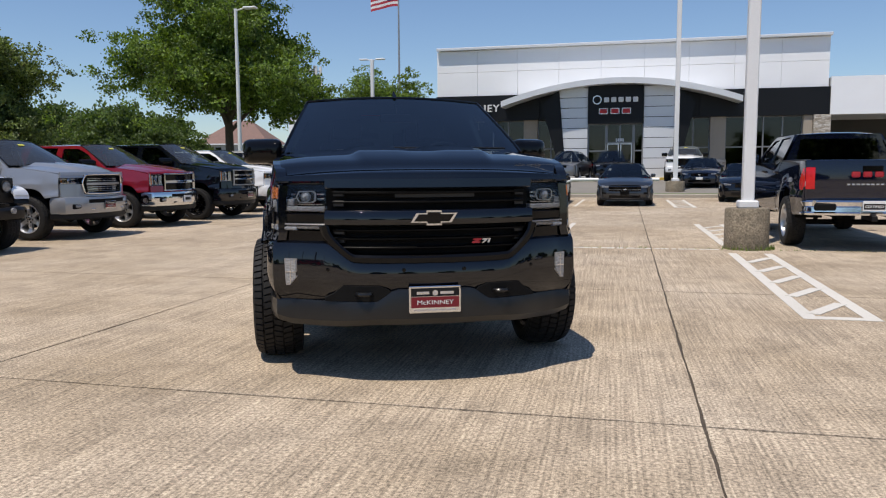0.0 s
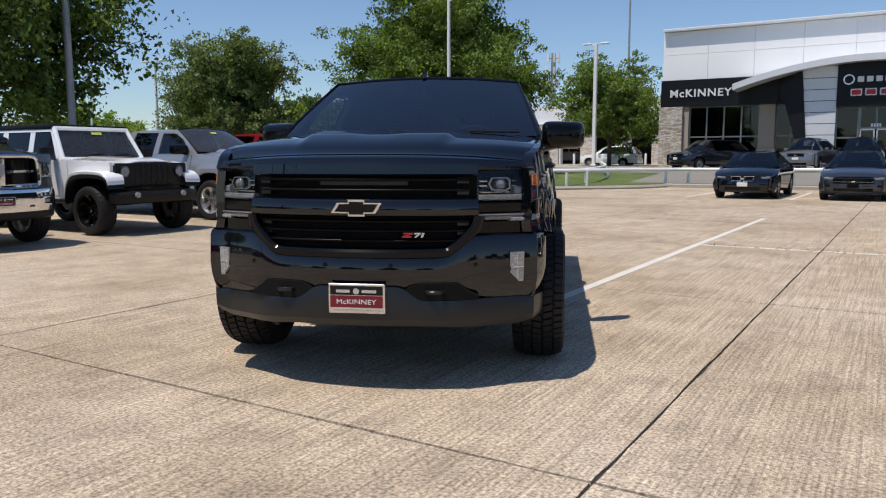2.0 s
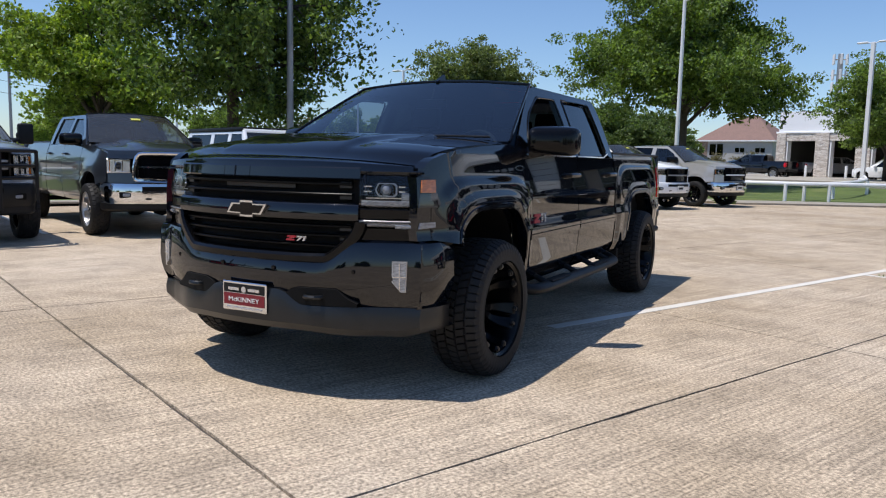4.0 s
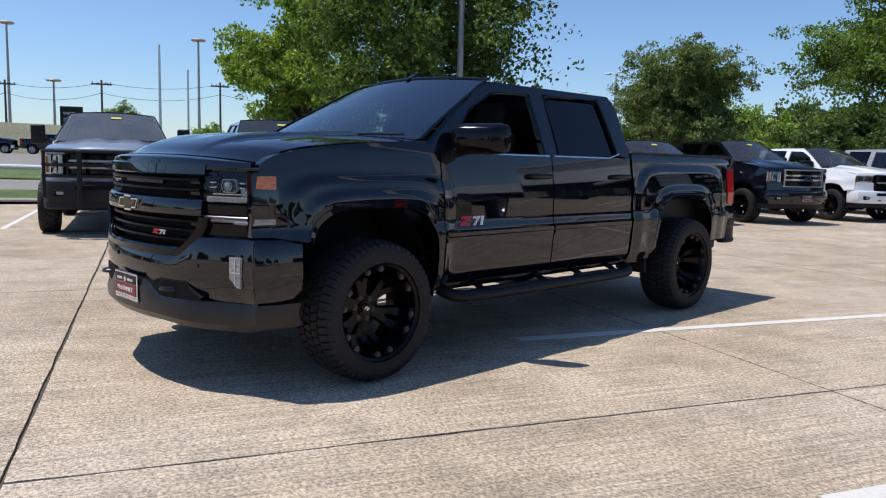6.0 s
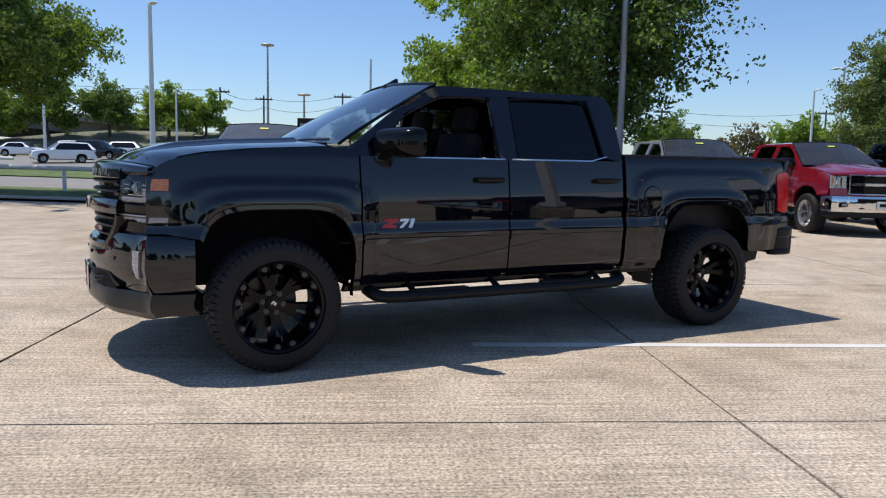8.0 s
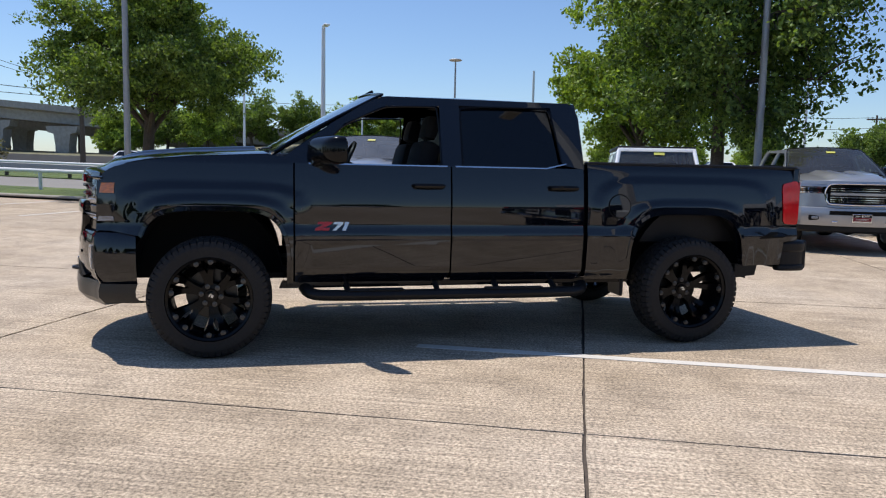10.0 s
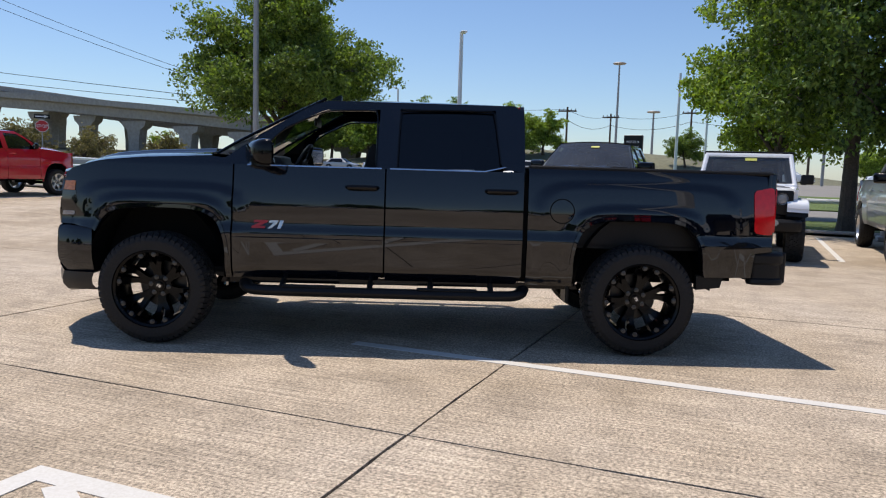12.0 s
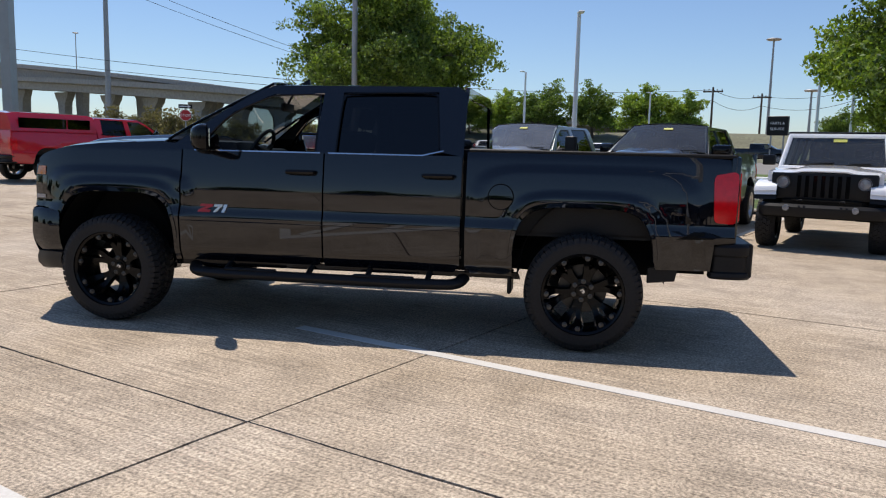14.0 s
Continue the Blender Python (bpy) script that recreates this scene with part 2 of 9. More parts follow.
M = dict(
    lot=concrete_mat(),
    joint=mat("joint_filler", (0.075, 0.060, 0.048), 0.9, var=0.3, spot="world"),
    line=mat("line_paint", (0.63, 0.60, 0.54), 0.75, var=0.12, scale=2, fine=70, spot="world"),
    kerb=mat("kerb_concrete", (0.36, 0.33, 0.28), 0.9, var=0.2, scale=1.2, fine=50, bump=0.2, spot="world"),
    pier_concrete=mat("pier_concrete", (0.225, 0.188, 0.135), 0.92, var=0.62, scale=6, fine=40, bump=0.6, spot="world"),
    grass=grass_mat(),
    bank=mat("bank_grass", (0.15, 0.145, 0.085), 0.95, var=0.45, scale=0.12, fine=3, spot="world"),
    dry=mat("dry_ground", (0.26, 0.21, 0.13), 0.95, var=0.35, scale=0.08, fine=2, spot="world"),
    asphalt=mat("road_asphalt", (0.22, 0.205, 0.18), 0.92, var=0.2, scale=0.4, fine=60, bump=0.2, spot="world"),
    black=paint("black_lacquer", (0.0022, 0.0030, 0.0055), 0.0, 0.3),
    black_side=paint("navy_black_lacquer", (0.003, 0.004, 0.007), 0.0, 0.28),
    navy=paint("navy_lacquer", (0.0035, 0.0055, 0.016), 0.0, 0.28),
    silver=paint("silver_lacquer", (0.34, 0.35, 0.365), 0.5, 0.32),
    grey_paint=paint("grey_lacquer", (0.21, 0.215, 0.22), 0.6, 0.3),
    dark_grey=paint("dark_grey_lacquer", (0.032, 0.036, 0.042), 0.5, 0.3),
    red=paint("red_lacquer", (0.24, 0.006, 0.016), 0.2, 0.25),
    bright_red=paint("bright_red_lacquer", (0.50, 0.009, 0.026), 0.0, 0.25),
    white=paint("white_lacquer", (0.86, 0.87, 0.875), 0.0, 0.25),
    blue=paint("blue_lacquer", (0.008, 0.011, 0.022), 0.4, 0.25),
    pewter=paint("pewter_lacquer", (0.46, 0.44, 0.40), 0.4, 0.3),
    chrome=mat("chrome", (0.72, 0.73, 0.75), 0.07, 1.0, var=0.05, scale=6),
    reflector=mat("lamp_reflector", (0.62, 0.63, 0.65), 0.24, 1.0, var=0.25, scale=16),
    steel=mat("brushed_steel", (0.42, 0.42, 0.43), 0.35, 1.0, var=0.15, fine=80),
    alloy=mat("alloy_silver", (0.55, 0.55, 0.56), 0.3, 0.9, var=0.1),
    gloss_black=mat("gloss_black_trim", (0.003, 0.003, 0.0035), 0.10, 0.0, var=0.2, coat=0.2, spec=0.15),
    matte_black=mat("matte_black_plastic", (0.009, 0.009, 0.0095), 0.45, 0.0, var=0.25, fine=90, bump=0.05, spec=0.25),
    slat=mat("grille_black", (0.003, 0.003, 0.003), 0.3, 0.0, var=0.2, spec=0.12),
    valance=mat("grey_black_valance", (0.0085, 0.009, 0.0098), 0.32, 0.0, var=0.25, fine=120, bump=0.04),
    wheel_black=mat("wheel_matte_black", (0.003, 0.003, 0.0035), 0.24, 0.0, var=0.2, fine=90, spec=0.2),
    rubber=mat("tyre_rubber", (0.0115, 0.011, 0.0108), 0.68, 0.0, var=0.4, scale=9, fine=70, bump=0.12, spec=0.35),
    under=mat("underbody_black", (0.004, 0.004, 0.004), 0.8, 0.0, var=0.3, spec=0.2),
    seat=mat("charcoal_seat_cloth", (0.010, 0.010, 0.0105), 0.85, 0.0, var=0.3, fine=90, bump=0.1),
    dash=mat("dash_plastic", (0.025, 0.025, 0.026), 0.6, 0.0, var=0.2, fine=90),
    glass_dark=glass("privacy_glass", (0.02, 0.022, 0.025), 1.0, 1.5),
    glass_shield=glass("windshield_glass", (0.24, 0.30, 0.33), 1.0, 2.1),
    glass_park=glass("parked_windshield_glass", (0.36, 0.41, 0.40), 1.0, 1.75, 0.06),
    glass_filmed=glass("filmed_windshield_glass", (0.36, 0.41, 0.40), 1.0, 2.2, 0.16),
    glass_car=glass("car_glass", (0.34, 0.38, 0.38), 1.0, 1.7),
    glass_lamp=glass("lamp_cover_glass", (0.85, 0.87, 0.88), 1.0, 1.45),
    glass_shop=glass("shop_glass", (0.16, 0.21, 0.185), 1.0, 1.52),
    lamp_clear=lens("clear_lamp", (0.42, 0.44, 0.47)),
    lamp_smoke=lens("smoked_lamp", (0.025, 0.027, 0.03)),
    lamp_amber=lens("amber_lamp", (0.95, 0.26, 0.03)),
    lamp_red=mat("red_lamp", (0.60, 0.004, 0.008), 0.12, 0.0, var=0.2, scale=5, fine=20, coat=0.3),
    lamp_white=lens("white_lamp", (0.52, 0.53, 0.54)),
    lamp_strip=lens("grey_strip_lamp", (0.30, 0.295, 0.29), 0.12),
    bolt=mat("grey_bolt_steel", (0.08, 0.08, 0.08), 0.35, 0.8, var=0.15),
    badge_red=mat("badge_red", (0.38, 0.02, 0.03), 0.35),
    badge_silver=mat("badge_silver", (0.62, 0.62, 0.63), 0.25, 0.8),
    sticker=mat("yellow_sticker", (0.56, 0.55, 0.10), 0.6),
    paper=mat("white_paper", (0.72, 0.72, 0.70), 0.7),
    maroon=mat("maroon_plate", (0.18, 0.006, 0.014), 0.4),
    white_metal=mat("white_pole_paint", (0.74, 0.75, 0.75), 0.45, var=0.08, scale=0.6, spot="world"),
    galv=mat("galvanised_pole", (0.33, 0.33, 0.33), 0.45, 0.5, var=0.15, scale=1.5, spot="world"),
    wood=mat("pole_wood", (0.10, 0.075, 0.055), 0.9, var=0.3, scale=2, fine=30, bump=0.3, spot="world"),
    wire=mat("cable_black", (0.03, 0.03, 0.035), 0.7),
    wall_white=mat("white_wall_panel", (0.88, 0.89, 0.90), 0.35, var=0.05, scale=0.5, fine=12, spot="world"),
    wall_silver=mat("silver_wall_panel", (0.68, 0.70, 0.72), 0.35, 0.1, var=0.07, scale=0.5, fine=12, spot="world"),
    wall_black=mat("black_wall_panel", (0.010, 0.011, 0.013), 0.4, var=0.2, scale=0.4, spot="world", spec=0.2),
    wall_tan=mat("tan_stucco", (0.36, 0.31, 0.25), 0.9, var=0.12, scale=1, fine=30, spot="world"),
    mullion=mat("grey_mullion", (0.22, 0.225, 0.23), 0.4, 0.4),
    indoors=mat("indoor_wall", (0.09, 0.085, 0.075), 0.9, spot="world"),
    stone=stone_mat("stacked_stone", (0.30, 0.25, 0.19), (0.48, 0.43, 0.36), (0.62, 0.58, 0.52), 4.4),
    stone_pale=stone_mat("pale_stacked_stone", (0.50, 0.43, 0.36), (0.66, 0.59, 0.52), (0.78, 0.73, 0.67)),
    siding=mat("grey_siding", (0.40, 0.39, 0.37), 0.9, var=0.15, scale=0.6, fine=9, spot="world"),
    brick=stone_mat("far_brick", (0.24, 0.15, 0.11), (0.30, 0.21, 0.16), (0.34, 0.26, 0.21), 4),
    roof_tile=mat("brown_shingle", (0.215, 0.135, 0.112), 0.9, var=0.2, scale=1.2, fine=8, spot="world"),
    bridge=mat("bridge_concrete", (0.36, 0.34, 0.305), 0.9, var=0.18, scale=0.12, fine=2, spot="world"),
    bark=mat("bark", (0.085, 0.065, 0.048), 0.95, var=0.4, scale=5, fine=26, bump=0.8),
    leaf=leaf_mat("leaf_green", (0.050, 0.094, 0.022), (0.195, 0.285, 0.060)),
    leaf_mid=leaf_mat("leaf_mid", (0.042, 0.080, 0.016), (0.165, 0.250, 0.046)),
    leaf_dark=leaf_mat("leaf_dark", (0.034, 0.066, 0.018), (0.120, 0.180, 0.046)),
    leaf_deep=leaf_mat("leaf_deep", (0.034, 0.068, 0.015), (0.165, 0.250, 0.054)),
    leaf_olive=leaf_mat("leaf_olive", (0.050, 0.080, 0.028), (0.190, 0.245, 0.085)),
    leaf_light=leaf_mat("leaf_light", (0.100, 0.172, 0.030), (0.315, 0.425, 0.075)),
    leaf_dull=leaf_mat("leaf_dull", (0.10, 0.10, 0.045), (0.20, 0.17, 0.09)),
    sign_red=mat("sign_red", (0.50, 0.02, 0.025), 0.5),
    sign_white=mat("sign_white", (0.75, 0.75, 0.75), 0.5),
    yellow=mat("yellow_kerb_paint", (0.50, 0.36, 0.07), 0.8, spot="world"),
    flag_red=mat("flag_red", (0.45, 0.04, 0.06), 0.8),
    flag_blue=mat("flag_blue", (0.03, 0.05, 0.18), 0.8),
)

# ---- building blocks for meshes ----


def mesh_of(name, bm, material, smooth=None):
    me = bpy.data.meshes.new(name)
    if smooth is None:
        smooth = radians(32)
    bmesh.ops.recalc_face_normals(bm, faces=bm.faces)
    for f in bm.faces:
        f.smooth = True
    for e in bm.edges:
        if len(e.link_faces) == 2 and e.calc_face_angle(0) > smooth:
            e.smooth = False
    bm.to_mesh(me)
    bm.free()
    me.materials.append(material)
    return me


def part(name, bm, material, parent, label="", at=None):
    """Links a bmesh, or a finished mesh, as one object under a thing or part."""
    me = mesh_of(name, bm, material) if isinstance(bm, bmesh.types.BMesh) else bm
    ob = new(name, me)
    ob.parent = parent
    if at is not None:
        ob.matrix_basis = at
    return tagged(ob, label)


def thing(name, label, category, m=None, group="", kind=""):
    ob = new(name)
    ob.empty_display_size = 0.2
    if m is not None:
        ob.matrix_basis = m
    return tagged(ob, label, category, group, kind)


def solo(name, bm, material, label, category="", group="", kind="", m=None):
    """A thing that is one single mesh."""
    ob = new(name, mesh_of(name, bm, material) if isinstance(bm, bmesh.types.BMesh) else bm)
    if m is not None:
        ob.matrix_basis = m
    return tagged(ob, label, category, group, kind)


def B():
    return bmesh.new()


def box(bm, lo, hi, bevel=0.0, m=None, seg=1):
    """A box from corner to corner, its edges rounded by bevel."""
    vs = [bm.verts.new((x, y, z)) for x in (lo[0], hi[0]) for y in (lo[1], hi[1]) for z in (lo[2], hi[2])]
    fs = [bm.faces.new([vs[i] for i in q]) for q in ((0, 1, 3, 2), (4, 6, 7, 5), (0, 4, 5, 1), (2, 3, 7, 6), (0, 2, 6, 4), (1, 5, 7, 3))]
    if bevel:
        es = list({e for f in fs for e in f.edges})
        made = bmesh.ops.bevel(bm, geom=es, offset=bevel, segments=seg, profile=0.6, affect="EDGES")
        vs = list({v for v in vs if v.is_valid} | set(made["verts"]))
    if m is not None:
        bmesh.ops.transform(bm, matrix=m, verts=vs)
    return bm


def tube(bm, pts, radii, seg=10, caps=True):
    """A round bar through the points, with a radius at each."""
    pts = [Vector(p) for p in pts]
    if isinstance(radii, (int, float)):
        radii = [radii] * len(pts)
    rings, side = [], None
    for i, p in enumerate(pts):
        d = (pts[min(i + 1, len(pts) - 1)] - pts[max(i - 1, 0)]).normalized()
        if side is None:
            side = d.orthogonal().normalized()
        side = (side - d * side.dot(d)).normalized()
        up = d.cross(side)
        rings.append([bm.verts.new(p + (side * math.cos(a) + up * math.sin(a)) * radii[i]) for a in (2 * math.pi * j / seg for j in range(seg))])
    for a, b in zip(rings, rings[1:]):
        for j in range(seg):
            bm.faces.new((a[j], a[(j + 1) % seg], b[(j + 1) % seg], b[j]))
    if caps:
        bm.faces.new(rings[0][::-1])
        bm.faces.new(rings[-1])
    return bm


def lathe(bm, prof, seg=32, m=None, a0=0.0, a1=2 * math.pi):
    """Turns (radius, across) pairs round the y axis."""
    full = abs(a1 - a0 - 2 * math.pi) < 1e-6
    n = seg if full else seg + 1
    rings = []
    for j in range(n):
        a = a0 + (a1 - a0) * j / seg
        rings.append([bm.verts.new((r * math.cos(a), y, r * math.sin(a))) for r, y in prof])
    for j in range(seg):
        p, q = rings[j], rings[(j + 1) % n]
        for i in range(len(prof) - 1):
            bm.faces.new((p[i], p[i + 1], q[i + 1], q[i]))
    if m is not None:
        bmesh.ops.transform(bm, matrix=m, verts=[v for r in rings for v in r])
    return bm


def grid(bm, fun, nu, nv):
    """A sheet of points fun(s, t), s and t from 0 to 1."""
    vs = [[bm.verts.new(fun(i / nu, j / nv)) for j in range(nv + 1)] for i in range(nu + 1)]
    for i in range(nu):
        for j in range(nv):
            bm.faces.new((vs[i][j], vs[i + 1][j], vs[i + 1][j + 1], vs[i][j + 1]))
    return bm


def thicken(bm, by):
    """Gives an open sheet a thickness along its normals."""
    bmesh.ops.recalc_face_normals(bm, faces=bm.faces)
    bmesh.ops.solidify(bm, geom=list(bm.faces), thickness=by)
    return bm


def prism(bm, poly, depth, m=None):
    """A flat outline in x, z pushed back along y by depth."""
    a = [bm.verts.new((x, 0, z)) for x, z in poly]
    b = [bm.verts.new((x, depth, z)) for x, z in poly]
    n = len(poly)
    bm.faces.new(a)
    bm.faces.new(b[::-1])
    for i in range(n):
        bm.faces.new((a[i], b[i], b[(i + 1) % n], a[(i + 1) % n]))
    if m is not None:
        bmesh.ops.transform(bm, matrix=m, verts=a + b)
    return bm


FOLDS = (0.600, 0.835, 0.906, 1.04)


def panel(poly, out, side, step=0.14, thick=0.02, into=None):
    """A body panel: an outline in x, z bent to the half width out(x, z); side +1 or -1; its rim turned inwards."""
    bm = into or bmesh.new()
    vs = [bm.verts.new((x, 0, z)) for x, z in poly]
    face = bm.faces.new(vs)
    geom = [face, *face.edges, *vs]
    xs, zs = [p[0] for p in poly], [p[1] for p in poly]
    if step:
        for lo, hi, axis in ((min(xs), max(xs), 0), (min(zs), max(zs), 2)):
            st = step if axis == 0 else step * 0.45
            k = max(1, int((hi - lo) / st))
            cuts = [lo + (hi - lo) * i / k for i in range(1, k)]
            if axis == 2:
                # sharp folds of the pressed steel
                cuts = sorted([q for q in cuts if min(abs(q - f) for f in FOLDS) > 0.008] + [f for f in FOLDS if lo + 0.01 < f < hi - 0.01])
            for cut in cuts:
                co = [0, 0, 0]
                co[axis] = cut
                no = [0, 0, 0]
                no[axis] = 1
                g = bmesh.ops.bisect_plane(bm, geom=geom, plane_co=co, plane_no=no, dist=1e-5)
                geom = list({*[q for q in geom if q.is_valid], *[q for q in g["geom"] if q.is_valid]})
    faces = [q for q in geom if isinstance(q, bmesh.types.BMFace)]
    rim = [e for f in faces for e in f.edges if len(e.link_faces) == 1]
    made = bmesh.ops.extrude_edge_only(bm, edges=list(set(rim)))
    inner = {v for v in made["geom"] if isinstance(v, bmesh.types.BMVert)}
    every = {v for f in faces for v in f.verts} | inner
    for v in every:
        y = out(v.co.x, v.co.z)
        v.co.y = side * (y - (thick if v in inner else 0))
    return bm


def sweep(bm, plan, prof, close=False):
    """Runs an upright profile of (z, outwards) along a plan line of (x, y)."""
    n = len(plan)
    rows = []
    for i, (x, y) in enumerate(plan):
        ax, ay = plan[max(i - 1, 0)]
        bx, by = plan[min(i + 1, n - 1)]
        d = Vector((bx - ax, by - ay)).normalized()
        nx, ny = -d.y, d.x
        rows.append([bm.verts.new((x + nx * o, y + ny * o, z)) for z, o in prof])
    m = len(prof)
    for a, b in zip(rows, rows[1:]):
        for j in range(m if close else m - 1):
            bm.faces.new((a[j], a[(j + 1) % m], b[(j + 1) % m], b[j]))
    if close:
        bm.faces.new(rows[0])
        bm.faces.new(rows[-1][::-1])
    return bm


def smoothed(pts, times=2):
    """Cuts the corners of an open line of points."""
    for _ in range(times):
        q = [pts[0]]
        for a, b in zip(pts, pts[1:]):
            q += [tuple(0.75 * u + 0.25 * v for u, v in zip(a, b)), tuple(0.25 * u + 0.75 * v for u, v in zip(a, b))]
        pts = q + [pts[-1]]
    return pts


def step01(a, b, x):
    t = min(1, max(0, (x - a) / (b - a)))
    return t * t * (3 - 2 * t)


def words(text, size, depth, material, parent, name="lettering", at=None, align="CENTER", squash=1.0, bold=0.0):
    """Solid letters in the built-in font, standing up and facing -y."""
    cu = bpy.data.curves.new(name, "FONT")
    cu.body, cu.size, cu.extrude, cu.align_x = text, size, depth, align
    cu.offset, cu.space_character = bold, 1.0 + bold * 16
    tmp = bpy.data.objects.new("tmp", cu)
    scene.collection.objects.link(tmp)
    bpy.context.view_layer.update()
    me = bpy.data.meshes.new_from_object(tmp.evaluated_get(bpy.context.evaluated_depsgraph_get()))
    bpy.data.objects.remove(tmp)
    me.transform(Matrix.Rotation(radians(90), 4, "X") @ Matrix.Diagonal((squash, 1, 1, 1)))
    me.materials.clear()
    me.materials.append(material)
    me.name = name
    return part(name, me, material, parent, "", at)

# ---- ground ----
GRID = pose(0.47, 3.87, 0, 0, 0, -1.0)


def strip(name, x0, x1, y0, y1, z, material, label, kind="structure", thick=0.25, m=None):
    return solo(name, box(B(), (x0, y0, z - thick), (x1, y1, z)), material, label, "ground", kind=kind, m=m)


# south of here the land lies level while the lot falls to it
SOUTH = Matrix.Translation((0, -0.4, 0)) @ pose(0, 0, 0, -0.945) @ Matrix.Translation((0, 0.4, 0))


def rise(y):
    return max(0.0, 0.0165 * (-0.4 - y))


strip("ground", -900, 900, -900, 900, -0.16, M["dry"], "dry open ground that reaches the horizon")
lot = thing("pavement", "sunlit tan concrete parking lot cast in square slabs", "pavement", kind="structure")
part("joint_bed", box(B(), (-17.2, -0.4, -0.12), (30, 33.5, -0.014)), M["joint"], lot, "dark joint filler between slabs")
part("joint_bed", box(B(), (-17.2, -24, -0.12), (30, -0.4, -0.014)), M["joint"], lot, "", SOUTH)
strip("road", -34.5, -23.2, -0.4, 160, -0.03, M["asphalt"], "pale worn access road beside the lot", thick=0.1)
strip("road", -34.5, -23.2, -120, -0.4, -0.03, M["asphalt"], "pale worn access road beside the lot", thick=0.4, m=SOUTH)
strip("grass_strip", -23.0, -16.75, -0.4, 33.5, 0.06, M["grass"], "mown green verge with bare patches")
strip("grass_strip", -23.0, -16.75, -120, -0.4, 0.06, M["grass"], "mown green verge with bare patches", thick=0.6, m=SOUTH)
bm = prism(B(), [(35.1, -0.3), (46.2, -0.3), (46.2, 0.52), (42.0, 0.52), (35.1, 0.10)], 69, Matrix(((0, 1, 0, -9), (1, 0, 0, 0), (0, 0, 1, 0), (0, 0, 0, 1))))
solo("road", bm, M["asphalt"], "pale rising drive lane before the showroom", "road", kind="structure")
lawn = [(-16.7, 26.8), (-11.0, 26.9), (-10.45, 28.2), (-9.1, 29.7), (-7.5, 31.4), (-6.9, 33.3), (60, 33.7), (60, 35.1), (-8.5, 35.3), (-16.7, 35.3)]
bm = prism(B(), lawn, 0.4, Matrix(((1, 0, 0, 0), (0, 0, 1, 0), (0, 1, 0, -0.28), (0, 0, 0, 1))))
solo("grass_strip", bm, M["grass"], "green lawn island and verge before the showroom", "ground", kind="structure")
bm = box(B(), (-17.05, -0.4, -0.1), (-16.75, 26.5, 0.13), 0.03)
solo("kerb", bm, M["kerb"], "long pale concrete kerb along the verge", "kerb", kind="structure")
bm = box(B(), (-17.05, -120, -0.4), (-16.75, -0.4, 0.13), 0.03)
solo("kerb", bm, M["kerb"], "long pale concrete kerb along the verge", "kerb", kind="structure", m=SOUTH)
bm = box(B(), (-6.9, 33.25, -0.1), (60, 33.7, 0.15), 0.03)
solo("kerb", bm, M["kerb"], "pale concrete kerb before the drive lane", "kerb", kind="structure")
bm = tube(B(), smoothed([(-17.0, 26.7, 0.04), (-11.1, 26.8, 0.04), (-10.35, 28.1, 0.04), (-9.0, 29.6, 0.04), (-7.4, 31.3, 0.04), (-6.8, 33.4, 0.04)], 2), 0.11, 6)
solo("kerb", bm, M["kerb"], "rounded concrete kerb round the lawn island", "kerb", kind="structure")


def land(x, y):
    """Height of the land west of the road: a gentle rise, then the bank that carries the highway ramp."""
    low = max(rise(y) + 0.02, 0.9 * step01(-44, -72, x) * step01(75, 30, y), 0.02)
    return low + float(np.interp(-x, (84, 92, 100, 140), (0.0, 2.0, 3.6, 4.0))) * step01(30, -8, y) * (0.40 + 0.60 * step01(-52, -28, y))


for nm, xa, xb, mt, lab in (("grass_strip", -34.7, -54, "grass", "mown roadside verge, partly dry"), ("pavement", -54, -82, "asphalt", "pale far parking lot across the road"), ("embankment", -82, -140, "bank", "dry grassy highway bank")):
    bm = grid(B(), lambda s, t: (xa + (xb - xa) * s, -320 + 480 * t, land(xa + (xb - xa) * s, -320 + 480 * t)), 14, 96)
    solo(nm, thicken(bm, 0.5), M[mt], lab, "ground", kind="structure")
bm = B()
for i in range(30):
    y = -112 + i * 2.2
    box(bm, (-82.4, y, land(-82, y) - 0.2), (-82.0, y + 2.2, land(-82, y) + 1.05))
solo("retaining_wall", bm, M["wall_tan"], "low tan retaining wall before the bank", "wall", kind="structure")

bm = prism(B(), [(35.3, -0.3), (43.0, -0.3), (43.0, 0.38), (35.3, 0.12)], 7.7, Matrix(((0, 1, 0, -16.7), (1, 0, 0, 0), (0, 0, 1, 0), (0, 0, 0, 1))))
solo("grass_strip", bm, M["grass"], "sloping lawn beside the drive lane", "ground", kind="structure")
strip("road", -23, -9, 43.0, 52.2, 0.40, M["asphalt"], "pale drive before the service building", thick=0.7)
strip("road", -23, -16.7, 35.3, 43.0, 0.02, M["asphalt"], "pale drive beside the lawn", thick=0.3)

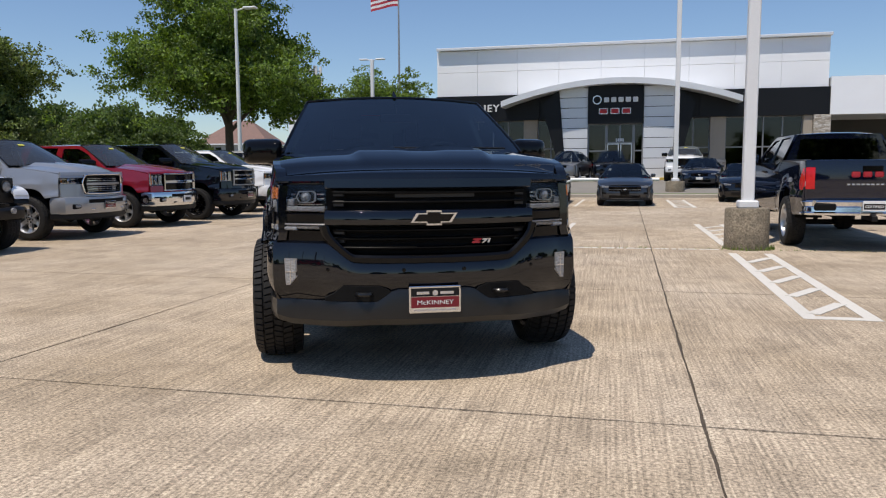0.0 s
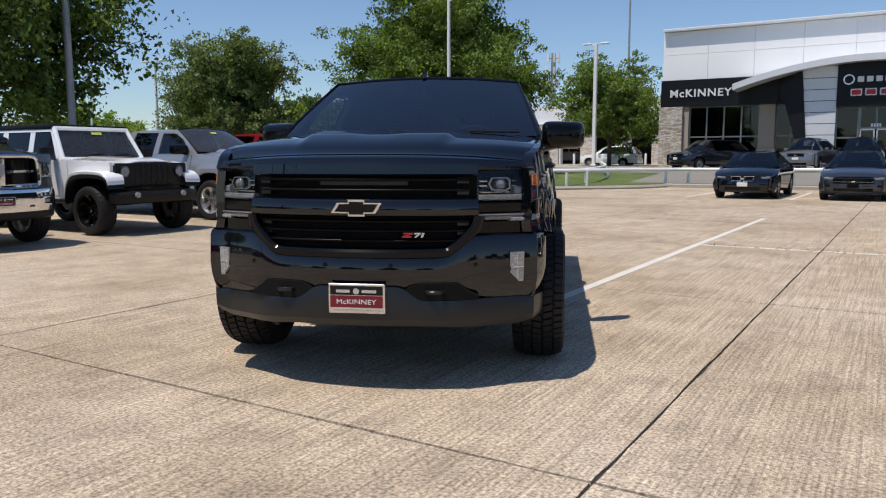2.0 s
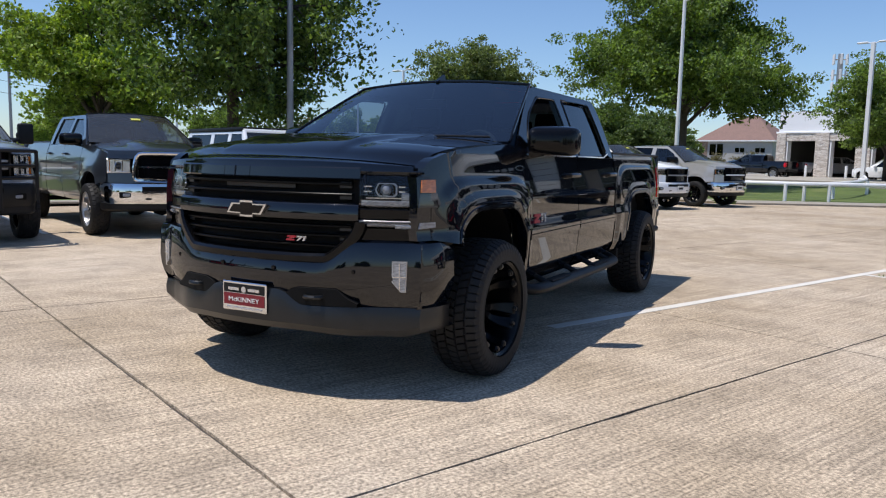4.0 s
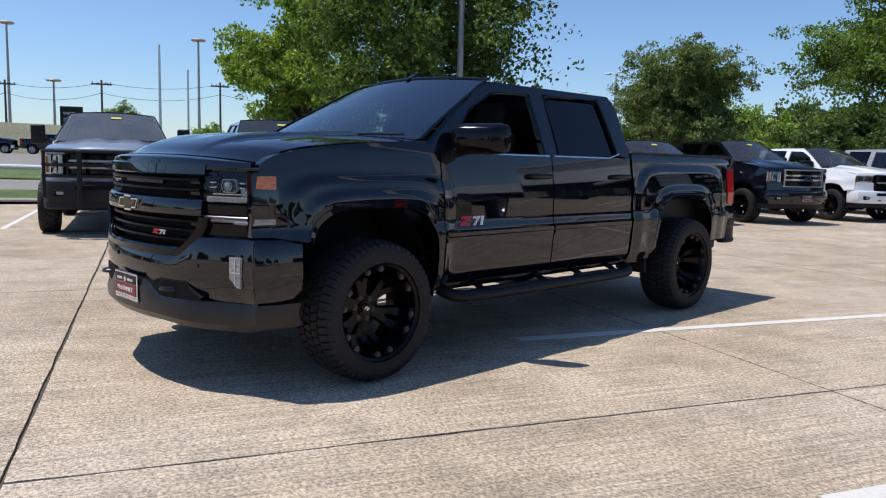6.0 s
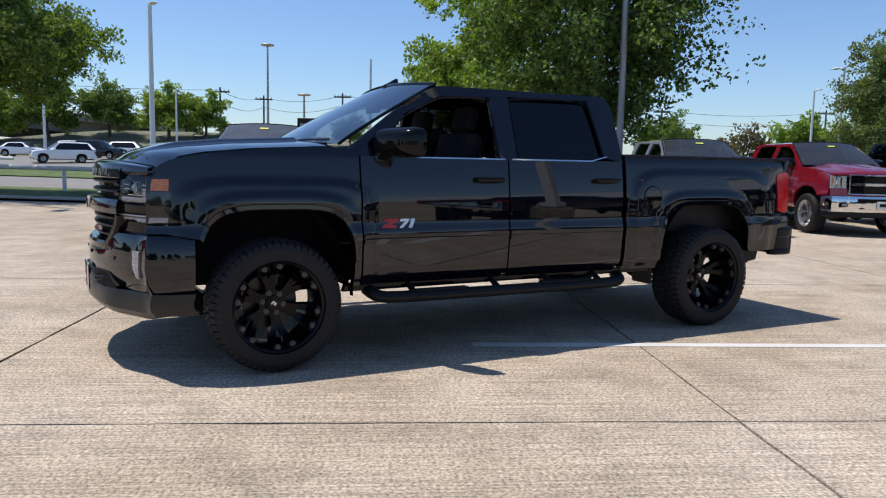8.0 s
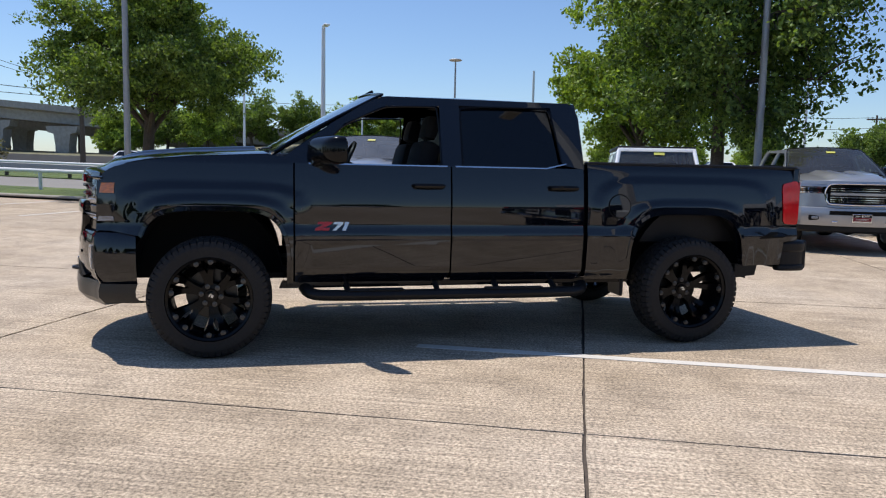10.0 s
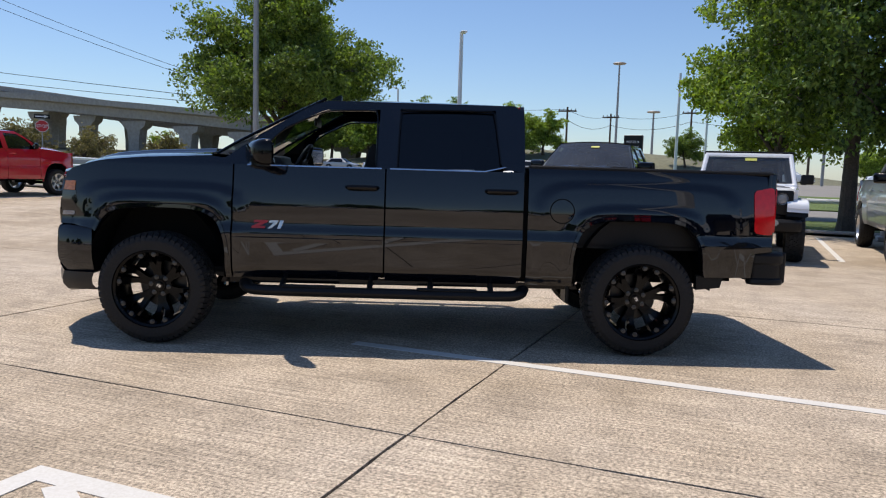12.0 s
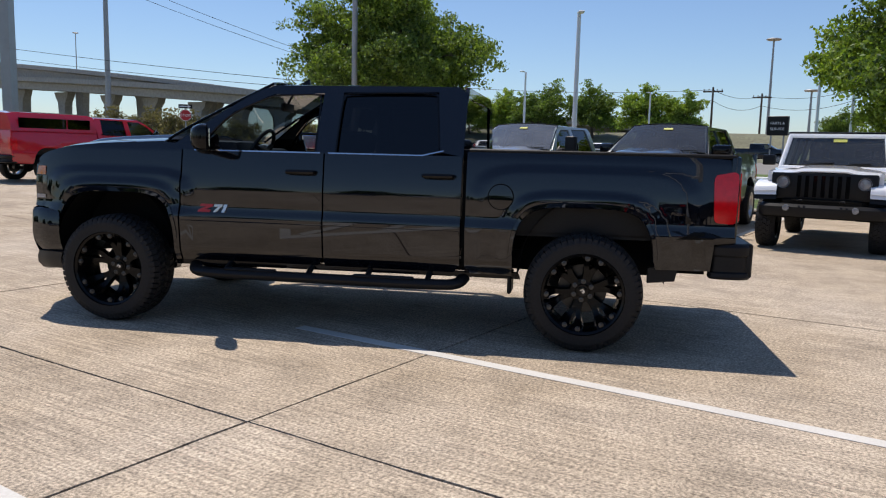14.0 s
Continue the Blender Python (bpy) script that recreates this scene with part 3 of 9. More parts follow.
# ---- showroom ----
SHOW = pose(0, 48.0, 0, 0, 0, -1.0)
Z0 = 0.62
show = thing("showroom", "white car showroom with a black band and an arched silver entrance", "building", SHOW, kind="structure")
bm = box(B(), (-60, -1.9, -0.3), (60, 30, Z0 - 0.02))
part("plinth", bm, M["kerb"], show, "raised concrete apron")
part("kerb_edge", box(B(), (-11.5, -2.05, 0.0), (12.5, -1.85, Z0 + 0.06), 0.02), M["yellow"], show, "yellow painted kerb edge")
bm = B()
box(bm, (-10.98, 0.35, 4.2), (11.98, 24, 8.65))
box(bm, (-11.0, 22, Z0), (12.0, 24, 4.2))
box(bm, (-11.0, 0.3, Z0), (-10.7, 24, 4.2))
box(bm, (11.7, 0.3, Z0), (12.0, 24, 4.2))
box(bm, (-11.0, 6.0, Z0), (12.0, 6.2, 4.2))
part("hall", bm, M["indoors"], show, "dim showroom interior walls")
part("panel_backing", box(B(), (-10.98, 0.335, 5.81), (11.98, 0.349, 8.65)), M["wall_silver"], show)
bm = B()
box(bm, (-11.05, -0.1, 8.66), (12.05, 24.05, 8.82), 0.02)
part("parapet_cap", bm, M["wall_silver"], show)
part("black_band", box(B(), (-11.08, 0.02, 4.22), (12.06, 0.32, 5.80)), M["wall_black"], show, "matt black sign band")
part("band_return", box(B(), (-11.10, 0.33, 4.22), (-11.0, 6, 5.80)), M["wall_black"], show)
# curved canopy
apex, ends, half = 6.50, 5.28, 6.9


def arch_z(x):
    return ends + (apex - ends) * (1 - (x / half) ** 2)


bm = B()
rows = []
for i in range(41):
    x = -half + 2 * half * i / 40
    z = arch_z(x)
    t = 0.34
    rows.append([bm.verts.new((x + 0.25, y, zz)) for y, zz in ((-1.7, z), (-1.7, z - t), (0.3, z - t), (0.3, z))])
for a, b in zip(rows, rows[1:]):
    for j in range(4):
        bm.faces.new((a[j], a[(j + 1) % 4], b[(j + 1) % 4], b[j]))
bm.faces.new(rows[0])
bm.faces.new(rows[-1][::-1])
part("canopy", bm, M["wall_silver"], show, "arched silver metal canopy")
bm = B()
for i in range(24):
    x0, x1 = -half + 0.6 + 12.6 * i / 24, -half + 0.6 + 12.6 * (i + 1) / 24
    if x1 < -3.0 or x0 > 3.4:
        vs = [bm.verts.new(p) for p in ((x0 + 0.25, -0.12, 4.22), (x1 + 0.25, -0.12, 4.22), (x1 + 0.25, -0.12, arch_z(x1) - 0.33), (x0 + 0.25, -0.12, arch_z(x0) - 0.33))]
        bm.faces.new(vs)
thicken(bm, 0.1)
part("canopy_infill", bm, M["wall_black"], show)
# pale towers, clad in level boards
for s, (xa, xb, xt) in ((-1, (-2.75, -1.5, -3.22)), (1, (1.77, 3.42, 3.62))):
    n = 9
    for i in range(n):
        za, zb = Z0 + 5.45 * i / n, Z0 + 5.45 * (i + 1) / n - 0.035
        fa, fb = i / n, (i + 0.93) / n
        if s < 0:
            poly = [(xa + (xt - xa) * fa, za), (xb, za), (xb, zb), (xa + (xt - xa) * fb, zb)]
        else:
            poly = [(xa, za), (xb + (xt - xb) * fa, za), (xb + (xt - xb) * fb, zb), (xa, zb)]
        part("tower_board", prism(B(), poly, 0.5, Matrix.Translation((0, -0.85, 0))), M["wall_silver"], show)
    bm = prism(B(), [(xa + 0.03, Z0), (xb - 0.03, Z0), (xb - 0.03, 6.0), (xa + 0.03, 6.0)], 0.5, Matrix.Translation((0, -0.80, 0)))
    part("tower_core", bm, M["wall_black"], show)
    ex = xa if s < 0 else xb
    et = xt
    bm = prism(B(), [(ex, Z0), (ex + s * 0.22, Z0), (et + s * 1.05, 5.0), (et, 6.0)][::1], 0.7, Matrix.Translation((0, -0.95, 0)))
    part("tower_fin", bm, M["wall_black"], show, "slanting black fin")
# portal
part("portal_sign", box(B(), (-1.48, -0.95, 3.88), (1.75, -0.3, 6.18)), M["wall_black"], show, "black entrance sign panel")
bm = B()
ring = lathe(B(), [(0.20, 0.0), (0.27, 0.0), (0.27, 0.05), (0.20, 0.05)], 24, Matrix(((1, 0, 0, -0.95), (0, -1, 0, -0.95), (0, 0, 1, 5.28), (0, 0, 0, 1))))
part("round_emblem", ring, M["badge_silver"], show, "round silver emblem")
bm = B()
for i in range(5):
    box(bm, (-0.55 + i * 0.42, -0.99, 5.13), (-0.25 + i * 0.42, -0.94, 5.42), 0.03)
part("sign_blocks", bm, M["sign_white"], show, "row of white block marks")
bm = B()
for i in range(3):
    box(bm, (-0.85 + i * 0.67, -0.99, 4.42), (-0.30 + i * 0.67, -0.945, 4.80), 0.04)
part("sign_blocks", bm, M["badge_silver"], show)
bm = B()
for i in range(3):
    box(bm, (-0.80 + i * 0.67, -1.01, 4.47), (-0.35 + i * 0.67, -0.94, 4.75), 0.03)
part("sign_blocks", bm, M["sign_red"], show, "row of red block marks")
words("McKINNEY", 0.62, 0.04, M["sign_white"], show, "band_lettering", pose(-8.78, -0.02, 4.80), squash=1.08, bold=0.009)


def glazing(x0, x1, z0, z1, nx, nz, y=0.45):
    for i in range(nx):
        for j in range(nz):
            xa, xb = x0 + (x1 - x0) * i / nx, x0 + (x1 - x0) * (i + 1) / nx
            za, zb = z0 + (z1 - z0) * j / nz, z0 + (z1 - z0) * (j + 1) / nz
            part("window_pane", box(B(), (xa + 0.04, y, za + 0.04), (xb - 0.04, y + 0.012, zb - 0.04)), M["glass_shop"], show)
    for i in range(nx + 1):
        x = x0 + (x1 - x0) * i / nx
        part("mullion", box(B(), (x - 0.04, y - 0.06, z0), (x + 0.04, y + 0.08, z1)), M["mullion"], show)
    for j in range(nz + 1):
        z = z0 + (z1 - z0) * j / nz
        part("transom", box(B(), (x0, y - 0.055, z - 0.04), (x1, y + 0.075, z + 0.04)), M["mullion"], show)


glazing(-9.4, -5.5, Z0 + 0.05, 4.2, 4, 2)
glazing(-4.6, -3.0, Z0 + 0.05, 4.2, 2, 2)
glazing(3.75, 5.6, Z0 + 0.05, 4.2, 2, 2)
glazing(6.5, 10.7, Z0 + 0.05, 4.2, 4, 2)
glazing(-1.46, -0.42, Z0 + 0.05, 3.86, 1, 2, -0.5)
glazing(0.70 + 0.55, 1.73, Z0 + 0.05, 3.86, 1, 2, -0.5)
glazing(-0.34, 1.17, 2.75, 3.86, 2, 1, -0.5)
for x in (-0.34, 0.44):
    d = part("door", box(B(), (x, -0.5, Z0 + 0.03), (x + 0.70, -0.488, 2.72)), M["glass_shop"], show, "glazed entrance door leaf")
    bm = B()
    for a, b, c, e in ((x, x + 0.07, Z0 + 0.02, 2.73), (x + 0.64, x + 0.71, Z0 + 0.02, 2.73), (x, x + 0.71, 2.64, 2.73), (x, x + 0.71, Z0 + 0.02, Z0 + 0.2)):
        box(bm, (a, -0.53, c), (b, -0.47, e))
    part("door_frame", bm, M["badge_silver"], d)
bm = B()
for i in range(4):
    box(bm, (0.17 + i * 0.13, -0.58, 2.82), (0.26 + i * 0.13, -0.56, 3.0))
part("number_bars", bm, M["sign_white"], show)
for x0, x1, mt in ((-9.72, -9.42, "wall_tan"), (-5.48, -4.62, "wall_tan"), (5.62, 6.48, "wall_tan"), (10.72, 11.2, "wall_tan")):
    part("pier", box(B(), (x0, 0.12, Z0), (x1, 0.7, 4.22)), M[mt], show, "tan stucco pier")
part("stone_pier", box(B(), (-11.12, -0.12, Z0), (-9.74, 1.6, 4.22), 0.02), M["stone"], show, "stacked pale stone pier")
part("stone_pier", box(B(), (11.22, -0.12, Z0), (12.12, 1.6, 4.22), 0.02), M["stone"], show, "stacked pale stone pier")
for x in (-5.05, 6.05):
    part("pier_foot", box(B(), (x - 0.5, 0.05, Z0), (x + 0.5, 0.75, 1.7), 0.02), M["stone"], show)
for x0 in (-7.6, 4.6, 8.3):
    part("showroom_lamp", lathe(B(), [(0.0, 0.0), (0.12, 0.02), (0.13, 0.1)], 12, pose(x0, 2.5, 4.15, 90)), M["sign_white"], show)
# right wing
wing = thing("side_wing", "low white wing beside the showroom with a dark open bay", "building", SHOW, kind="structure")
part("wing_fascia", box(B(), (12.08, 0.0, 4.22), (40, 0.4, 6.35)), M["wall_white"], wing)
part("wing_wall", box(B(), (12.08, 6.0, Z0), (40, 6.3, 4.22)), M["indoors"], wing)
part("wing_roof", box(B(), (12.08, 0.4, 4.3), (40, 24, 6.3)), M["wall_white"], wing)
for x in (18.0, 25.0, 32.0):
    part("wing_pier", box(B(), (x, 0.05, Z0), (x + 0.9, 0.95, 4.22), 0.02), M["stone"], wing)
# white wall panels, two rows
for j, (za, zb) in enumerate(((5.82, 7.29), (7.305, 8.64))):
    n = 9
    for i in range(n):
        xa, xb = -11.0 + 23.0 * i / n, -11.0 + 23.0 * (i + 1) / n - 0.012
        part("wall_panel", box(B(), (xa, 0.22, za), (xb, 0.34, zb), 0.004), M["wall_white"], show)
    for i in range(6):
        ya, yb = 0.36 + 4 * i, 0.36 + 4 * (i + 1) - 0.025
        part("wall_panel", box(B(), (-11.10, ya, za), (-10.99, yb, zb), 0.008), M["wall_white"], show)

# ---- service building and house behind ----
svc = thing("service_building", "pale service building with stone piers and open bays", "building", pose(0, 66, 0, 0, 0, -1.0), kind="structure")
zb = 0.42
part("upper_wall", box(B(), (-29.3, 0.0, 4.2), (-11.5, 0.5, 6.0)), M["wall_white"], svc)
part("roof", box(B(), (-29.3, 0.5, 4.2), (-11.5, 18, 5.95)), M["wall_white"], svc)
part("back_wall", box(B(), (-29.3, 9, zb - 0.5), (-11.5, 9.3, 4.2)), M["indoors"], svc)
part("slab", box(B(), (-33, -14, -0.3), (-11.5, 18, zb)), M["kerb"], svc)
for i, x in enumerate((-29.4, -26.1, -22.9, -19.7, -16.5, -13.3)):
    part("stone_pier", box(B(), (x, -0.15, zb), (x + (0.80 if i == 0 else 1.10), 0.9, 4.2), 0.02), M["stone_pale"], svc)
    part("pier_jamb", box(B(), (x + (0.81 if i == 0 else 1.11), 0.0, zb), (x + (0.95 if i == 0 else 1.25), 0.6, 3.55), 0.01), M["wall_white"], svc)
    part("bollard", lathe(B(), [(0.0, 0.0), (0.10, 0.0), (0.10, 1.05), (0.07, 1.12), (0.0, 1.13)], 10, pose(x - 0.25, -0.9, zb, 90)), M["white_metal"], svc)
part("lintel", box(B(), (-29.4, -0.05, 3.55), (-11.5, 0.5, 4.19), 0.02), M["stone_pale"], svc)
part("lintel_trim", box(B(), (-29.5, -0.12, 4.19), (-11.4, 0.5, 4.33), 0.02), M["wall_white"], svc)
part("end_wall", box(B(), (-29.28, 0.9, zb - 0.4), (-29.0, 9, 4.2)), M["indoors"], svc)
house = thing("house", "grey-sided house with a brown hipped shingle roof", "house", pose(-62, 122, 0, 0, 0, 8), kind="structure")
part("wall", box(B(), (-6.2, -5, -0.3), (5.4, 5, 5.6)), M["siding"], house)
part("brick_corner", box(B(), (-6.3, -5.1, -0.3), (-4.9, 5.1, 5.5)), M["brick"], house)
part("eave", box(B(), (-6.8, -5.6, 5.32), (6.0, 5.6, 5.5)), M["wall_white"], house)
bm = B()
vs = [bm.verts.new(p) for p in ((-6.8, -5.6, 5.5), (6.0, -5.6, 5.5), (6.0, 5.6, 5.5), (-6.8, 5.6, 5.5), (-1.6, 0, 9.6), (1.2, 0, 9.6))]
for q in ((0, 1, 5, 4), (1, 2, 5), (2, 3, 4, 5), (3, 0, 4), (3, 2, 1, 0)):
    bm.faces.new([vs[i] for i in q])
part("roof", bm, M["roof_tile"], house)
for x, w2, z0, z1 in ((-3.4, 1.2, 3.0, 5.0), (0.4, 0.8, 3.5, 4.4), (3.6, 0.8, 3.5, 4.4)):
    w = part("window", box(B(), (x - w2, -5.06, z0), (x + w2, -4.98, z1)), M["siding"], house)
    for k in (-0.5, 0.5):
        part("pane", box(B(), (x + (k - 0.42) * w2, -5.09, z0 + 0.1), (x + (k + 0.42) * w2, -5.03, z1 - 0.1)), M["glass_dark"], w)

# ---- overpass ----
over = thing("overpass", "tan concrete highway overpass on flared piers", "bridge", kind="structure")


def deck(pts, width, depth):
    bm = B()
    rows = []
    for i, p in enumerate(pts):
        a, b = Vector(pts[max(i - 1, 0)]), Vector(pts[min(i + 1, len(pts) - 1)])
        d = (b - a).normalized()
        n = Vector((d.y, -d.x, 0)).normalized()
        p = Vector(p)
        rows.append([bm.verts.new(p + n * w + Vector((0, 0, h))) for w, h in ((-width, 0), (-width, 0.95), (-width + 0.3, 0.95), (-width + 0.3, 0.1), (width - 0.3, 0.1), (width - 0.3, 0.95), (width, 0.95), (width, 0), (width - 1.2, -0.25), (width - 1.2, -depth), (-width + 1.2, -depth), (-width + 1.2, -0.25))])
    for a, b in zip(rows, rows[1:]):
        for j in range(12):
            bm.faces.new((a[j], a[(j + 1) % 12], b[(j + 1) % 12], b[j]))
    return bm


part("deck", deck(smoothed([(-112, -330, 26), (-112, -230, 23.3), (-113, -150, 16.6), (-114, -105, 11.6), (-116, -70, 7.9), (-120, -30, 4.6), (-124, 10, 2.0)], 2), 6, 2.6), M["bridge"], over)
part("deck", deck(smoothed([(-96, -330, 19.5), (-98, -230, 18.0), (-99, -150, 14.0), (-101, -100, 11.0), (-105, -60, 8.0), (-112, -20, 4.4)], 2), 5, 1.7), M["bridge"], over)


def flared_pier(x, y, top, w=1.3):
    bm = B()
    prev = None
    for z, h in ((-0.5, w), (top * 0.55, w), (top * 0.82, w * 1.25), (top - 0.9, w * 2.1), (top, w * 2.4)):
        ring = [bm.verts.new((x + sx * 0.9, y + sy * h, z)) for sx, sy in ((-1, -1), (1, -1), (1, 1), (-1, 1))]
        if prev:
            for j in range(4):
                bm.faces.new((prev[j], prev[(j + 1) % 4], ring[(j + 1) % 4], ring[j]))
        prev = ring
    bm.faces.new(prev)
    return bm


for y, top in ((-250, 22), (-222, 21), (-196, 18.5), (-170, 16.2), (-146, 14.2), (-122, 11.6), (-102, 9.6), (-84, 7.5), (-68, 6.0), (-54, 4.8)):
    part("bridge_pier", flared_pier(-114, y, top), M["bridge"], over)
for y, top in ((-240, 15.8), (-205, 15), (-188, 14), (-172, 13.2), (-155, 12.3), (-138, 11.4), (-124, 10.6), (-110, 9.6), (-99, 8.9), (-88, 8.0), (-77, 7.2), (-66, 6.4)):
    part("bridge_pier", flared_pier(-100, y, top, 1.1), M["bridge"], over)


# ---- trees ----
def tree(label, x, y, h, trunk, rad, seed, leaves, size, mt, low=0.0, flat=1.0, rt=0.2, fork=12, leader=False, slot=None):
    """A trunk with limbs, and a crown of small leaves in clumps round the twig ends. leader: one stem to the top with tiers of limbs; slot: a pole (x, y) and the side from which the twigs are trimmed off it."""
    rs = random.Random(seed)
    t = thing("tree", label, "tree", pose(x, y, 0))
    bm = B()
    lean = Vector((rs.uniform(-0.25, 0.25), rs.uniform(-0.25, 0.25), 0))
    top = Vector((0, 0, trunk)) + lean
    tube(bm, [(0, 0, -0.1), tuple(Vector((0, 0, trunk * 0.12))), tuple(top * 0.55), tuple(top)], [rt * 1.5, rt * 1.1, rt * 0.95, rt * 0.85], 10)
    tips = []
    ch = h - trunk
    if leader:
        tube(bm, [tuple(top), tuple(top + Vector((0.1, 0.05, ch * 0.45))), tuple(top + Vector((0.0, 0.1, ch * 0.9)))], [rt * 0.85, rt * 0.5, rt * 0.1], 8)
    for i in range(fork):
        a = 2 * math.pi * (i + rs.uniform(-0.3, 0.3)) / fork
        up = (rs.uniform(0.05, 0.45) if i % 2 else rs.uniform(0.45, 0.95)) if i else 1.0
        reach = rad * rs.uniform(0.72, 0.95) * math.sqrt(max(0.06, 1 - ((up - 0.30) / 0.78) ** 2))
        end = top + Vector((math.cos(a) * reach, math.sin(a) * reach, ch * up * 0.86 - low * (1 - up)))
        mid = top.lerp(end, 0.45) + Vector((rs.uniform(-0.3, 0.3), rs.uniform(-0.3, 0.3), ch * 0.10))
        base = top * rs.uniform(0.75, 1.0)
        if leader:
            up = i / fork
            reach = rad * rs.uniform(0.80, 1.0) * float(np.interp(up, (0.0, 0.18, 0.45, 0.7, 1.0), (0.52, 0.78, 0.97, 0.85, 0.35)))
            a = i * 2.4
            base = top + Vector((0, 0, ch * 0.80 * up))
            end = base + Vector((0.2 + math.cos(a) * reach, 0.45 + math.sin(a) * reach, reach * (0.06 + 0.30 * up) - 0.25 * (1 - up)))
            mid = base.lerp(end, 0.5) + Vector((rs.uniform(-0.2, 0.2), rs.uniform(-0.2, 0.2), 0.18))
        tube(bm, [tuple(base), tuple(mid), tuple(end)], [rt * 0.5, rt * 0.28, rt * 0.08], 7, False)
        tips += [(end, 1.0), (mid.lerp(end, 0.5), 0.9), (mid, 0.7)]
        for _ in range(7):
            b = mid.lerp(end, rs.uniform(0, 0.9))
            e = b + Vector((rs.gauss(0, 1), rs.gauss(0, 1), rs.gauss(0.1, 0.7))).normalized() * rad * rs.uniform(0.18, 0.36)
            tube(bm, [tuple(b), tuple(b.lerp(e, 0.5) + Vector((0, 0, 0.08))), tuple(e)], [rt * 0.16, rt * 0.10, rt * 0.03], 5, False)
            tips += [(e, 0.9), (b.lerp(e, 0.55), 0.7)]
    part("trunk", bm, M["bark"], t, "grey-brown tapering trunk and limbs")
    np_rs = np.random.RandomState(seed)
    k = len(tips)
    per = int(leaves * 1.2) // k
    pts = []
    for c, w in tips:
        n = int(per * rs.uniform(0.55, 1.45) * (0.6 + 0.5 * w))
        s = rad * rs.uniform(0.105, 0.165)
        # sub-clumps make the outline ragged
        cl = np.clip(np_rs.normal(size=(9, 3)), -1.7, 1.7) * s * np.array([1, 1, 0.7]) + np.array(c)
        pick = np_rs.randint(0, 9, n)
        pts.append(cl[pick] + np.clip(np_rs.normal(size=(n, 3)), -1.8, 1.8) * s * np.array([0.33, 0.33, 0.20]))
    p = np.concatenate(pts)
    if slot:
        (px, py), (dx, dy) = slot
        q = p[:, :2] - np.array([px - x, py - y])
        along, off = q @ np.array([dx, dy]), np.abs(q @ np.array([-dy, dx]))
        p = p[~((along > -0.25) & (off < 0.42))]
    n = len(p)
    d = np_rs.normal(size=(n, 3))
    d[:, 2] -= 0.5
    d /= np.linalg.norm(d, axis=1)[:, None]
    o = np.cross(d, np_rs.normal(size=(n, 3)))
    o /= np.linalg.norm(o, axis=1)[:, None]
    up = np.cross(d, o)
    sz = size * 1.3 * np_rs.uniform(0.6, 1.35, n)[:, None]
    a, b = p - d * sz * 0.5, p + d * sz * 0.5
    c1, c2 = p + o * sz * 0.30 + up * sz * 0.10, p - o * sz * 0.30 + up * sz * 0.10
    verts = np.stack([a, c1, b, c2], 1).reshape(-1, 3)
    me = bpy.data.meshes.new("crown")
    idx = np.arange(n)[:, None] * 4
    faces = np.concatenate([idx + [0, 1, 2], idx + [0, 2, 3]], 1).reshape(-1, 3)
    me.from_pydata(verts.tolist(), [], faces.tolist())
    me.materials.append(mt)
    part("crown", me, None, t, "crown of small green leaves")
    return t


big = "broad live oak with a full green crown"
TREE_M = tree(big, -18.35, 12.2, 11.4, 3.0, 3.75, 3, 58000, 0.115, M["leaf_deep"], 0.1, rt=0.19, fork=26, leader=True, slot=((-15.99, 12.74), (0.875, -0.484)))
TREE_B = tree("live oak with dense round crown", -30.4, 31.7, 8.2, 2.9, 3.7, 6, 78000, 0.115, M["leaf_olive"], 0.5, rt=0.2, fork=20)
TREE_C = tree(big, -20.2, 38.0, 12.6, 4.2, 5.3, 8, 90000, 0.13, M["leaf_mid"], 0.5, rt=0.24)
TREE_D = tree("young live oak before the service building", -16.75, 55.8, 8.8, 2.6, 4.1, 12, 52000, 0.14, M["leaf"], 0.1, rt=0.17)
TREE_E = tree("leaning live oak with an open crown", -19.0, -5.7, 8.6, 2.8, 3.5, 21, 80000, 0.09, M["leaf"], 0.2, rt=0.19)

# ---- vehicles: x forward from the front axle, y to the left, z up from the ground ----


